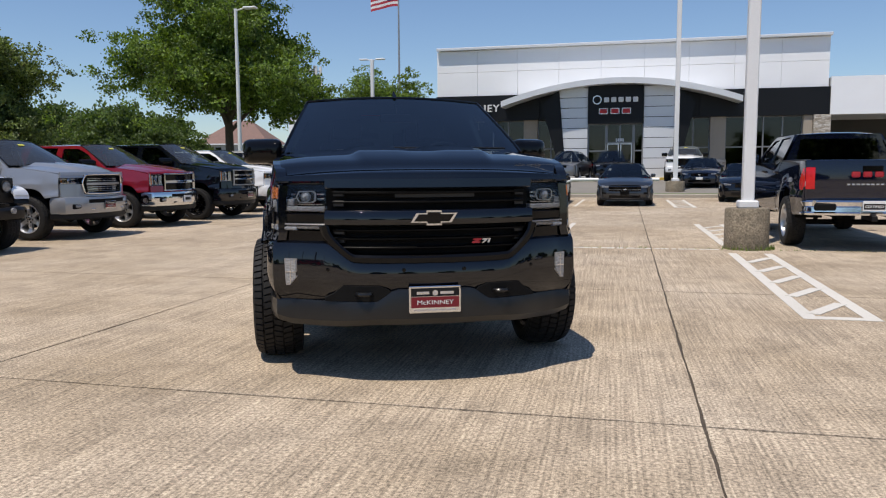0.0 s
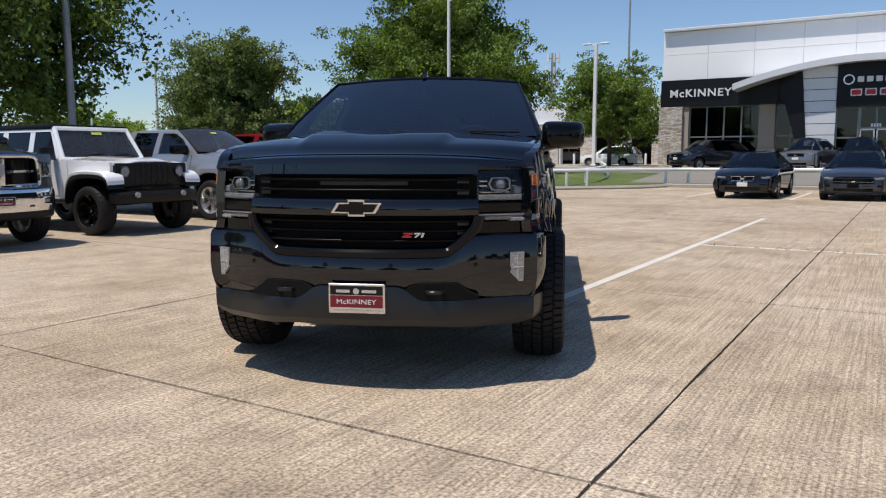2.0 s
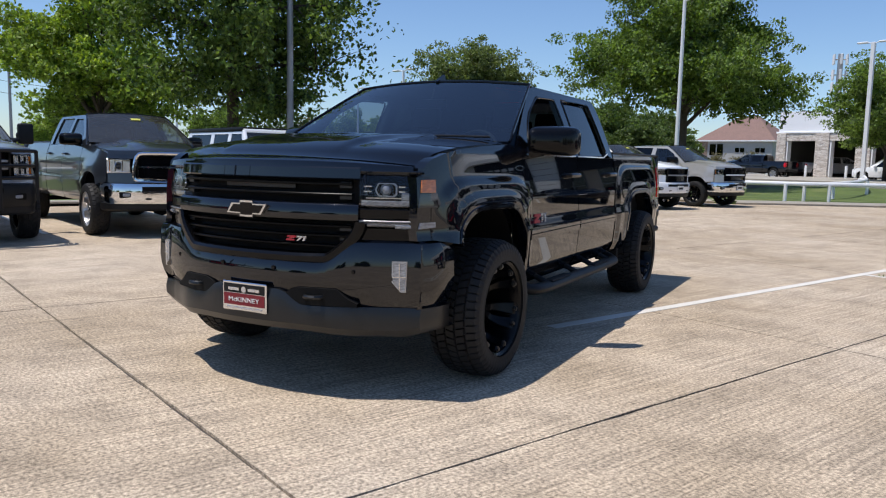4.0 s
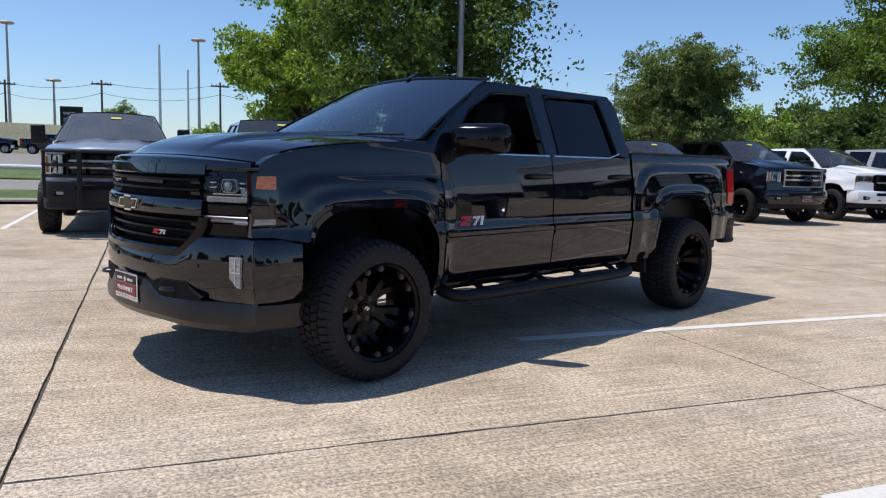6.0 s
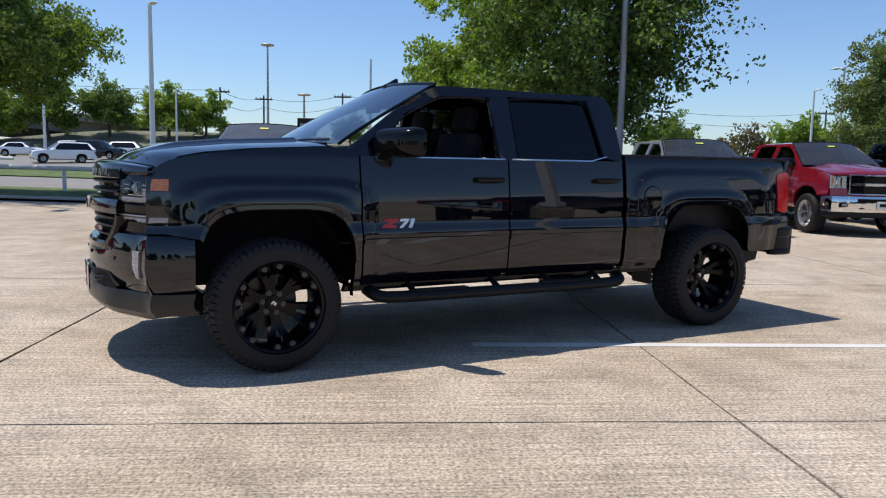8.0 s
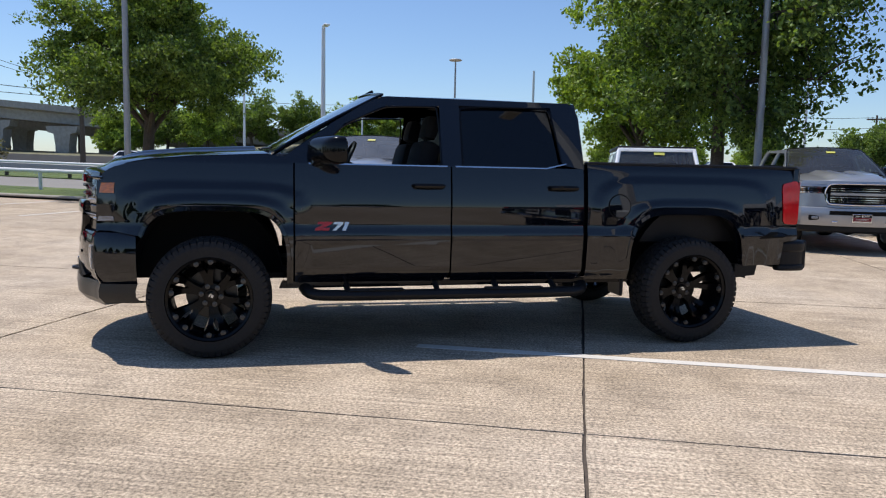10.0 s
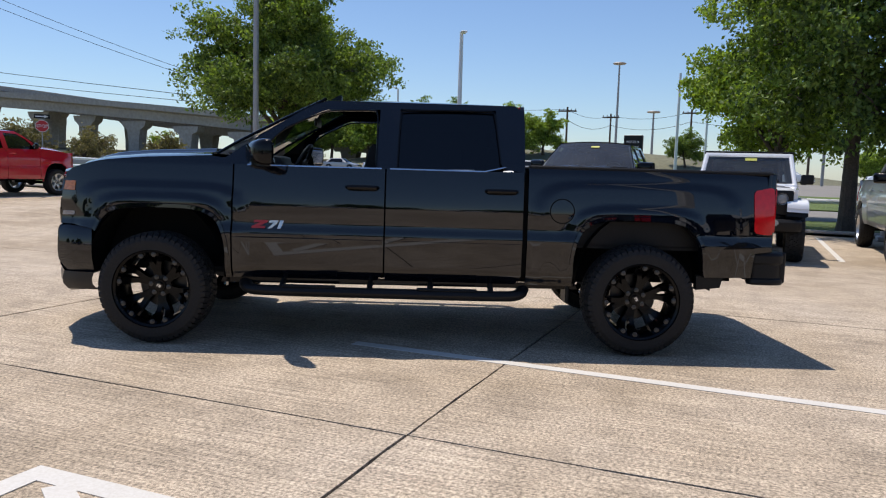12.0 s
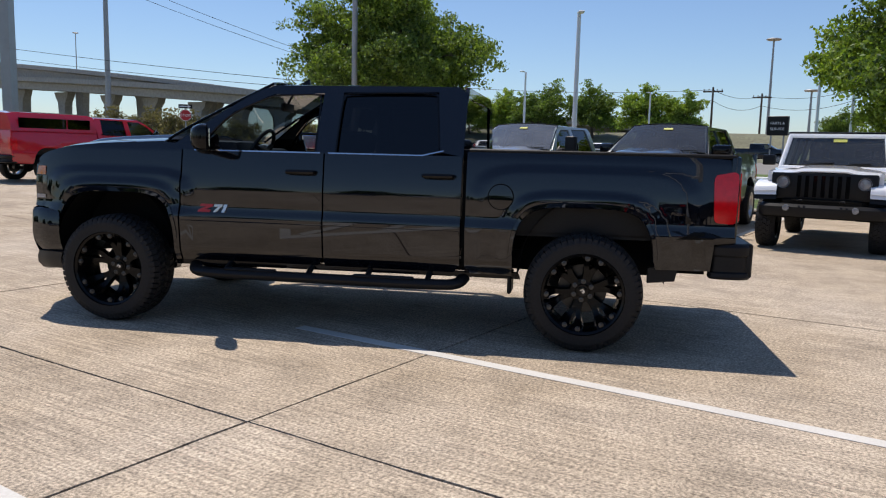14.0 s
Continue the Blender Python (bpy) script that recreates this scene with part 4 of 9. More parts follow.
def wheel_kit(style, r, tw, rim, spokes, rim_mat, seg=40, lugs=36, dish=0.0):
    """The meshes of one wheel round the y axis, its outer face at +y: (name, mesh, label)."""
    h = tw / 2
    bm = B()
    # across the tyre: (across, radius between blocks, radius on a block, turn of the block in pitches)
    rings = [(-0.80, rim - 0.01, None, 0), (-0.97, rim + 0.02, None, 0), (-1.0, r - 0.10, None, 0)]
    rows = ((-0.80, 0.150, 0.0, 0.0), (-0.41, 0.160, 0.5, 0.14), (-0.02, 0.155, 0.2, -0.12), (0.37, 0.160, 0.6, 0.14), (0.77, 0.150, 0.1, 0.0))
    rings += [(-1.0, r - 0.062, None, 0.0), (-0.985, r - 0.054, r - 0.051, 0.0)]
    for y, w, ph, skew in rows:
        for yy, on, k in ((y - w - 0.02, 0, -1), (y - w, 1, -1), (y + w, 1, 1), (y + w + 0.02, 0, 1)):
            top = r - 0.034 * abs(yy) ** 5
            rings.append((yy, top - (0.016 if dish > 0.1 else 0.009), top if on else None, ph + k * skew))
    rings += [(0.985, r - 0.054, r - 0.051, 0.1), (1.0, r - 0.062, None, 0.1), (1.0, r - 0.10, None, 0.1), (0.985, r - 0.112, None, 0), (1.0, r - 0.125, None, 0), (0.97, rim + 0.02, None, 0), (0.80, rim - 0.01, None, 0)]
    grid_rows = []
    for y, low, high, ph in rings:
        line = []
        for j in range(lugs):
            for u, on in ((0.06, 0), (0.13, 1), (0.87, 1), (0.94, 0)):
                a = 2 * math.pi * (j + u + ph) / lugs
                rr = high if on and high else low
                yy = y * (1.008 if on and high and abs(y) > 0.97 else 1.0)
                line.append(bm.verts.new((rr * math.cos(a), h * yy, rr * math.sin(a))))
        grid_rows.append(line)
    n = lugs * 4
    for p, q in zip(grid_rows, grid_rows[1:]):
        for j in range(n):
            bm.faces.new((p[j], p[(j + 1) % n], q[(j + 1) % n], q[j]))
    tyre = mesh_of("tyre", bm, M["rubber"])
    lip = h - 0.012
    bm = lathe(B(), [(rim - 0.005, -h * 0.85), (rim - 0.03, -h * 0.80), (rim - 0.045, 0.0), (rim - 0.03, lip - 0.05), (rim - 0.018, lip - 0.012), (rim - 0.002, lip), (rim + 0.012, lip - 0.004), (rim + 0.012, lip - 0.02)], seg)
    hub_y = lip - 0.03 - dish
    lathe(bm, [(0.0, hub_y + 0.012), (0.045, hub_y + 0.012), (0.05, hub_y), (0.085, hub_y - 0.004), (0.095, hub_y - 0.05), (0.0, hub_y - 0.06)], 24)
    rim_me = mesh_of("wheel", bm, rim_mat)
    spoke_me, pads, twin = [], [], (-1, 1) if dish > 0.1 else (0,)
    for pr in twin:
        bm = B()
        a0_ = 0.2
        a1_ = a0_ + pr * 0.19
        wi = (0.031 if dish > 0.1 else 0.24 / spokes + 0.012)
        wo = 0.046 if dish > 0.1 else (rim - 0.03) * math.pi / spokes * 0.52
        sections = [(0.06, hub_y - 0.004, wi * 1.05, 0.05, 0.10), (0.12, hub_y + 0.004, wi * 0.95, 0.045, 0.42), (0.165, hub_y + 0.006, wi * 0.80, 0.05, 0.78), (rim - 0.095, hub_y + dish * 0.12, wi * 0.78, 0.05, 0.96), (rim - 0.060, hub_y + dish * 0.42, wo * 0.75, 0.05, 1.0), (rim - 0.040, lip - 0.034, wo, 0.05, 1.0), (rim - 0.016, lip - 0.020, wo, 0.05, 1.0)]
        prev = None
        for rr, y, w, t, f in sections:
            a = a0_ + (a1_ - a0_) * f
            ca, sa = math.cos(a), math.sin(a)
            ring = [bm.verts.new((rr * ca - s * w * sa, yy, rr * sa + s * w * ca)) for s, yy in ((-1, y - t), (1, y - t), (0.75, y), (-0.75, y))]
            if prev:
                for i in range(4):
                    bm.faces.new((prev[i], prev[(i + 1) % 4], ring[(i + 1) % 4], ring[i]))
            prev = ring
        bm.faces.new(prev)
        spoke_me.append(mesh_of("spoke", bm, rim_mat))
        pads.append(a1_)
    turns = [Matrix.Rotation(-2 * math.pi * k / spokes, 4, "Y") for k in range(spokes)]
    bolt = mesh_of("bolt", lathe(B(), [(0.019, -0.012), (0.018, 0.001), (0.0125, 0.002), (0.012, 0.009), (0.0, 0.011)], 10), M["bolt"])
    bolts = [Matrix.Translation(((rim - 0.035) * math.cos(a + 2 * math.pi * k / spokes), lip - 0.022, (rim - 0.035) * math.sin(a + 2 * math.pi * k / spokes))) for a in pads for k in range(spokes)] if dish > 0.1 else []
    bolts += [Matrix.Translation((0.066 * math.cos(a), hub_y, 0.066 * math.sin(a))) for a in (k * math.pi / 3 for k in range(6))]
    cap = mesh_of("centre_cap", lathe(B(), [(0.034, hub_y), (0.032, hub_y + 0.022), (0.0, hub_y + 0.026)], 20), M["gloss_black"])
    disc = mesh_of("brake_disc", lathe(B(), [(0.08, hub_y - 0.09), (0.175, hub_y - 0.09), (0.175, hub_y - 0.115), (0.08, hub_y - 0.115)], 28), M["valance"])
    mark = mesh_of("cap_mark", prism(B(), [(-0.012, 0.014), (0.014, 0.014), (0.010, 0.005), (-0.004, 0.005), (-0.002, -0.002), (0.008, -0.002), (0.004, -0.016), (-0.014, -0.016)], 0.003, Matrix.Translation((0, hub_y + 0.0235, 0))), M["badge_silver"])
    return dict(tyre=tyre, wheel=rim_me, spokes=spoke_me, turns=turns, bolt=bolt, bolts=bolts, cap=cap, disc=disc, mark=mark)


def put_wheels(owner, kit, spots, steer=0.0):
    for x, y, z in spots:
        m = pose(x, y, z, 0, 0, (0 if y > 0 else 180) + (steer if x > -1 else 0)) @ pose(0, 0, 0, 0, random.uniform(0, 60), 0)
        w = part("wheel", kit["wheel"], None, owner, "", m)
        part("tyre", kit["tyre"], None, w, "black all-terrain rubber tyre")
        part("brake_disc", kit["disc"], None, w, "grey steel brake disc")
        part("centre_cap", kit["cap"], None, w)
        for me in kit["spokes"]:
            for q in kit["turns"]:
                part("spoke", me, None, w, "", q)
        for q in kit["bolts"]:
            part("wheel_bolt", kit["bolt"], None, w, "", q)
        part("cap_mark", kit["mark"], None, w)


def arch_pts(cx, S, a0, a1, n=16):
    """Points of a wheel opening, from angle a0 to a1 in degrees."""
    rx, rz, cz, p = S["arx"], S["arz"], S["acz"], S.get("ap", 2.7)
    cx += S.get("af", 0.0) if cx > -1 else S.get("ar", 0.0)
    pts = []
    for i in range(n + 1):
        a = radians(a0 + (a1 - a0) * i / n)
        c, s = math.cos(a), math.sin(a)
        pts.append((cx + rx * math.copysign(abs(c) ** (2 / p), c), cz + rz * math.copysign(abs(s) ** (2 / p), s)))
    return pts


BASE = dict(wb=3.645, W=0.972, roc=0.50, belt=1.335, hoodf=1.235, cowl=1.385, roof=1.855, bed=1.37, r=0.412, tw=0.315, to=1.115, fo=0.955, rear=-4.60, d1=-0.58, d2=-1.70, d3=-2.73,
            arx=0.462, arz=0.57, acz=0.43, a0=-0.45, at=-1.22, flare=0.034, rim=0.285, bump0=0.50, bump1=0.86, step=0.13)


def body_width(S):
    W, belt = S["W"], S["belt"]

    def out(x, z):
        w = W
        w += 0.016 * min(1.0, max(0.0, (0.906 - z) / 0.071)) - 0.018 * max(0.0, min(0.835 - z, 0.235)) / 0.235 - 0.040 * step01(0.60, 0.48, z)
        k = belt - 1.335
        if z > 1.04 + k:
            w -= S.get("tumble", 0.070) * (min(z - 1.04 - k, 0.295) / 0.295) ** 1.3
        for cx in (0.0, -S["wb"]):
            cc = cx + (S.get("af", 0.0) if cx > -1 else S.get("ar", 0.0))
            p = S.get("ap", 2.7)
            q = ((abs(x - cc) / S["arx"]) ** p + (abs(max(z, S["acz"]) - S["acz"]) / S["arz"]) ** p) ** (1 / p)
            w += S["flare"] * step01(S.get("fl", 1.30), 1.13, q)
            if S.get("bulge"):
                # the raised box of steel round each wheel
                rx, rz = (0.60, 0.735) if cx > -1 else (0.76, 0.825)
                q = ((abs(x - cc) / rx) ** 7 + (abs(max(z, S["acz"]) - S["acz"]) / rz) ** 7) ** (1 / 7)
                w += 0.017 * step01(1.035, 0.985, q)
        if x > 0.25:
            w -= S.get("taper", 0.13) * ((x - 0.25) / 0.55) ** 2.2
        if x < S["rear"] + 0.4:
            w -= 0.025 * ((S["rear"] + 0.4 - x) / 0.4) ** 2
        if z > belt:
            w -= S.get("lean", 0.38) * (z - belt) + 0.10 * (z - belt) ** 2
        return w

    return out


def cab(owner, S, pm, shut, windows):
    """The greenhouse: pillars, roof, panes, door shells. shut: whether the front side windows are up."""
    out = body_width(S)
    be, rf, d1, d2, d3, a0, at = (S[k] for k in ("belt", "roof", "d1", "d2", "d3", "a0", "at"))
    lo, hi = be - 0.005, rf - 0.02
    frames = [
        [(a0, be), (d1 - 0.12, be), (d1 - 0.24, be + 0.17), (d1 - 0.36, be + 0.29), (at + 0.02, hi - 0.085), (at - 0.03, hi - 0.07), (at - 0.03, hi), (at + 0.10, hi - 0.04), (a0 - 0.40, be + 0.29)],
        [(at - 0.03, hi), (at - 0.03, hi - 0.07), (d2 + 0.06, hi - 0.06), (d2 - 0.09, hi - 0.05), (d3 + 0.22, hi - 0.04), (d3 + 0.10, hi - 0.06), (d3, hi - 0.11), (d3 + 0.02, hi - 0.04), (d3 + 0.07, hi)],
        [(d2 + 0.075, lo), (d2 + 0.06, hi - 0.06), (d2 - 0.09, hi - 0.05), (d2 - 0.085, lo)],
        [(d3 + 0.17, lo + 0.03), (d3 + 0.22, hi - 0.04), (d3 + 0.10, hi - 0.06), (d3, hi - 0.11), (d3, lo)],
    ]
    for side in (1, -1):
        for f, nm in zip(frames, ("front_pillar", "roof_rail", "door_pillar", "rear_pillar")):
            part(nm, panel(f, out, side, 0.16, 0.05), pm, owner)
        ins = lambda x, z: out(x, z) - 0.022
        bm = panel([(d2 - 0.07, lo), (d2 - 0.075, hi - 0.045), (d3 + 0.21, hi - 0.035), (d3 + 0.16, lo + 0.02)], ins, side, 0.2, 0.005)
        part("rear_side_window", bm, M["glass_dark"], owner, "black privacy glass pane")
        if shut:
            bm = panel([(d1 - 0.11, lo), (d1 - 0.24, be + 0.17), (d1 - 0.36, be + 0.29), (at + 0.02, hi - 0.08), (d2 + 0.065, hi - 0.055), (d2 + 0.08, lo)], ins, side, 0.2, 0.005)
            part("front_side_window", bm, M["glass_car"], owner)
        bm = B()
        trim = lambda x, z: out(x, z) + 0.006
        panel([(d1 - 0.10, be - 0.005), (d1 - 0.10, be + 0.004), (d2 + 0.03, be + 0.004), (d2 + 0.03, be - 0.005)], trim, side, 0, 0.03, bm)
        panel([(d2 - 0.03, be - 0.005), (d2 - 0.03, be + 0.004), (d3 + 0.30, be + 0.004), (d3 + 0.14, be + 0.04), (d3 + 0.15, be + 0.03), (d3 + 0.30, be - 0.005)], trim, side, 0, 0.03, bm)
        part("window_trim", bm, M["chrome"] if windows == "chrome" else M["gloss_black"], owner, "thin bright window trim strip" if windows == "chrome" else "")
    we, wt = out(a0, be) - 0.035, out(at, hi) - 0.012

    def shield(s, t):
        y = (2 * s - 1) * (we + (wt - we) * t)
        k = 1 - (2 * s - 1) ** 2
        x = a0 + (at - a0) * t + 0.13 * k * (1 - 0.45 * t)
        sb = S.get("sb", 0.045)
        return (x, y, be + sb + (hi + 0.012 - be - sb) * (t ** 0.93) + 0.035 * k * t)

    part("windshield", grid(B(), shield, 14, 8), M["glass_shield"] if "hood" in S else M["glass_filmed" if S.get("filmed") else "glass_park"], owner, "clear laminated windshield")
    edge = [shield(0, i / 8) for i in range(9)] + [shield(i / 14, 1) for i in range(1, 15)] + [shield(1, 1 - i / 8) for i in range(1, 9)]
    part("windshield_seal", tube(B(), edge, 0.011, 6), M["gloss_black"], owner)
    bm = B()
    grid(bm, lambda s, t: tuple(Vector(shield(s, 0)) + Vector((0.16 - 0.26 * t, 0, -0.018 - 0.02 * t))), 12, 2)
    part("cowl", bm, M["matte_black"], owner, "black plastic wiper cowl")
    for sy in (-0.55, 0.1):
        bm = B()
        tube(bm, [shield(0.5 + sy / 2 - 0.02, 0.02), tuple(Vector(shield(0.5 + sy / 2 + 0.2, 0.035)) + Vector((0.012, 0, 0.012))), tuple(Vector(shield(0.5 + sy / 2 + 0.38, 0.03)) + Vector((0.012, 0, 0.012)))], 0.008, 6)
        part("wiper", bm, M["matte_black"], owner)
    wr = out(at - 0.4, hi)

    def roof(s, t):
        x = at + 0.0 + (d3 + 0.06 - at) * t
        y = (2 * s - 1) * (wr + 0.002)
        k = 1 - abs(2 * s - 1) ** 2.6
        x += 0.075 * (1 - (2 * s - 1) ** 2) * (1 - t)
        return (x, y, hi - 0.004 + 0.052 * k * (0.75 + 0.25 * math.sin(math.pi * min(1, t * 1.05))) - 0.02 * step01(0.9, 1.0, t))

    part("roof", thicken(grid(B(), roof, 14, 10), 0.02), pm, owner)
    bm = B()
    wb2 = out(d3, be) - 0.02
    zt = hi - 0.05
    for poly in ([(-wb2, S["roc"] + 0.1), (wb2, S["roc"] + 0.1), (wb2, be + 0.05), (-wb2, be + 0.05)], [(-wb2, be + 0.05), (-0.66, be + 0.05), (-0.60, zt - 0.03), (-wr + 0.02, zt + 0.02)], [(0.66, be + 0.05), (wb2, be + 0.05), (wr - 0.02, zt + 0.02), (0.60, zt - 0.03)],
                 [(-0.60, zt - 0.03), (0.60, zt - 0.03), (wr - 0.02, zt + 0.02), (wr - 0.05, hi), (-wr + 0.05, hi), (-wr + 0.02, zt + 0.02)]):
        prism(bm, poly, 0.03, Matrix(((0, 1, 0, d3), (1, 0, 0, 0), (0, 0, 1, 0), (0, 0, 0, 1))))
    part("cab_back", bm, pm, owner)
    bm = prism(B(), [(-0.66, be + 0.05), (0.66, be + 0.05), (0.60, zt - 0.03), (-0.60, zt - 0.03)], 0.006, Matrix(((0, 1, 0, d3 + 0.012), (1, 0, 0, 0), (0, 0, 1, 0), (0, 0, 0, 1))))
    part("rear_window", bm, M["glass_dark"], owner)
    # inside
    bm = B()
    box(bm, (d3 + 0.05, -0.86, S["roc"] + 0.02), (d1 + 0.5, 0.86, S["roc"] + 0.06))
    part("cab_floor", bm, M["under"], owner)
    bm = box(B(), (a0 - 0.30, -0.80, be - 0.30), (a0 + 0.05, 0.80, be + 0.02), 0.05, seg=2)
    box(bm, (a0 - 0.42, 0.18, be - 0.12), (a0 - 0.2, 0.62, be + 0.075), 0.05, seg=2)
    part("dashboard", bm, M["dash"], owner)
    bm = B()
    cx, cy, cz = a0 - 0.52, 0.40, be + 0.0
    mt = pose(cx, cy, cz, 0, 62, 0)
    ring = [tuple(mt @ Vector((0.185 * math.cos(a), 0.185 * math.sin(a), 0))) for a in (2 * math.pi * i / 24 for i in range(25))]
    tube(bm, ring, 0.016, 8)
    for a in (0.3, 2.84, 4.7):
        tube(bm, [tuple(mt @ Vector((0, 0, -0.02))), tuple(mt @ Vector((0.18 * math.cos(a + 1.57), 0.18 * math.sin(a + 1.57), 0)))], 0.018, 6)
    tube(bm, [tuple(mt @ Vector((0, 0, 0))), tuple(mt @ Vector((0, 0, -0.3)))], 0.045, 10)
    part("steering_wheel", bm, M["matte_black"], owner)
    for x0, ys in ((d2 + 0.28, (0.38, -0.38)), (d3 + 0.38, (0.38, -0.38))):
        for y in ys:
            bm = B()
            box(bm, (x0 - 0.1, y - 0.26, S["roc"] + 0.32), (x0 + 0.42, y + 0.26, S["roc"] + 0.50), 0.05, seg=2)
            box(bm, (-0.09, y - 0.25, 0), (0.07, y + 0.25, 0.62), 0.06, pose(x0 - 0.05, 0, S["roc"] + 0.42, 0, -14), 2)
            box(bm, (-0.06, y - 0.13, 0.64), (0.05, y + 0.13, 0.83), 0.05, pose(x0 - 0.05, 0, S["roc"] + 0.42, 0, -14), 2)
            tube(bm, [(x0 - 0.19, y - 0.05, S["roc"] + 0.98), (x0 - 0.215, y - 0.05, S["roc"] + 1.1)], 0.008, 6)
            tube(bm, [(x0 - 0.19, y + 0.05, S["roc"] + 0.98), (x0 - 0.215, y + 0.05, S["roc"] + 1.1)], 0.008, 6)
            part("seat", bm, M["seat"], owner, "charcoal cloth seat with headrest")
    bm = box(B(), (-0.012, -0.13, -0.035), (0.012, 0.13, 0.035), 0.012, pose(at + 0.17, 0, hi - 0.13), 2)
    tube(bm, [(at + 0.17, 0, hi - 0.1), (at + 0.12, 0, hi - 0.01)], 0.01, 6)
    part("rear_view_mirror", bm, M["matte_black"], owner)
    # doors
    for side in (1, -1):
        for nm, xa, xb in (("front_door", d1, d2), ("rear_door", d2, d3)):
            bm = panel([(xa - 0.006, S["roc"]), (xa - 0.006, be), (xb + 0.006, be), (xb + 0.006, S["roc"] + 0.06), (xb + 0.05, S["roc"])], out, side, S["step"], 0.05)
            door = part(nm, bm, pm, owner)
            bm = B()
            hx, hz = xb + 0.17, be - 0.145
            yo = out(hx, hz)
            tube(bm, [(hx + 0.115, side * (yo - 0.005), hz), (hx + 0.10, side * (yo + 0.03), hz), (hx, side * (yo + 0.038), hz), (hx - 0.10, side * (yo + 0.03), hz), (hx - 0.115, side * (yo - 0.005), hz)], [0.014, 0.018, 0.019, 0.018, 0.014], 8)
            part("door_handle", bm, S.get("handle", pm), door)
            bm = B()
            mold = lambda x, z: out(x, z) + 0.009
            panel([(xa - 0.012, 0.772), (xa - 0.012, 0.803), (xb + 0.012, 0.803), (xb + 0.012, 0.772)], mold, side, 0, 0.03, bm)
            panel([(xa - 0.012, 0.811), (xa - 0.012, 0.832), (xb + 0.012, 0.832), (xb + 0.012, 0.811)], mold, side, 0, 0.03, bm)
            part("door_moulding", bm, pm, door)
            bm = panel([(xa - 0.04, S["roc"] + 0.05), (xa - 0.04, be - 0.02), (xb + 0.04, be - 0.02), (xb + 0.04, S["roc"] + 0.05)], lambda x, z: out(x, z) - 0.09, side, 0, 0.01)
            part("door_lining", bm, M["dash"], door)
        bm = panel([(d1 + 0.04, S["roc"] + 0.01), (d1 + 0.04, be - 0.03), (d3 - 0.06, be - 0.03), (d3 - 0.06, S["roc"] + 0.01)], lambda x, z: out(x, z) - 0.06, side, 0.3, 0.01)
        part("door_frame", bm, M["under"], owner)
    # mirrors
    for side in (1, -1):
        yb = out(d1 - 0.1, be)
        bm = B()
        if S.get("tow"):
            box(bm, (-0.06, yb + 0.13, -0.10), (0.09, yb + 0.34, 0.22), 0.04, pose(d1 - 0.24, 0, be + 0.085), 3)
            tube(bm, [(d1 - 0.2, yb, be + 0.05), (d1 - 0.2, yb + 0.2, be + 0.05)], 0.03, 8)
        else:
            shell = [(0.0, 0.138, 0.082), (0.012, 0.152, 0.095), (0.045, 0.155, 0.099), (0.08, 0.150, 0.092), (0.11, 0.138, 0.078), (0.13, 0.115, 0.058), (0.138, 0.08, 0.034)]
            rings = []
            for u, hy, hz in shell:
                ring = []
                for i in range(28):
                    a = 2 * math.pi * i / 28
                    c, q = math.cos(a), math.sin(a)
                    y = hy * math.copysign(abs(c) ** 0.36, c)
                    ring.append(bm.verts.new((d1 - 0.205 + u - 0.48 * (y + 0.15), yb + 0.135 + y, be + 0.092 + hz * math.copysign(abs(q) ** 0.42, q) - 0.02 * u)))
                rings.append(ring)
            for a, b in zip(rings, rings[1:]):
                for i in range(28):
                    bm.faces.new((a[i], a[(i + 1) % 28], b[(i + 1) % 28], b[i]))
            bm.faces.new(rings[0])
            bm.faces.new(rings[-1][::-1])
        tube(bm, [(d1 - 0.15, yb - 0.03, be + 0.01), (d1 - 0.18, yb + 0.08, be + 0.03)], [0.045, 0.04], 8)
        prism(bm, [(d1 - 0.11, be), (d1 - 0.30, be), (d1 - 0.27, be + 0.12)], 0.02, Matrix.Translation((0, yb - 0.03, 0)))
        if side < 0:
            bmesh.ops.scale(bm, vec=(1, -1, 1), verts=bm.verts)
        mir = part("side_mirror", bm, S.get("mirror", M["gloss_black"]), owner)
        bm = box(B(), (-0.008, -0.115, 0.028), (0.002, 0.115, 0.156), 0.003, pose(d1 - (0.285 if not S.get("tow") else 0.31), side * (yb + (0.135 if not S.get("tow") else 0.235)), be, 0, 0, side * (25.6 if not S.get("tow") else 0)))
        part("mirror_glass", bm, M["chrome"], mir)


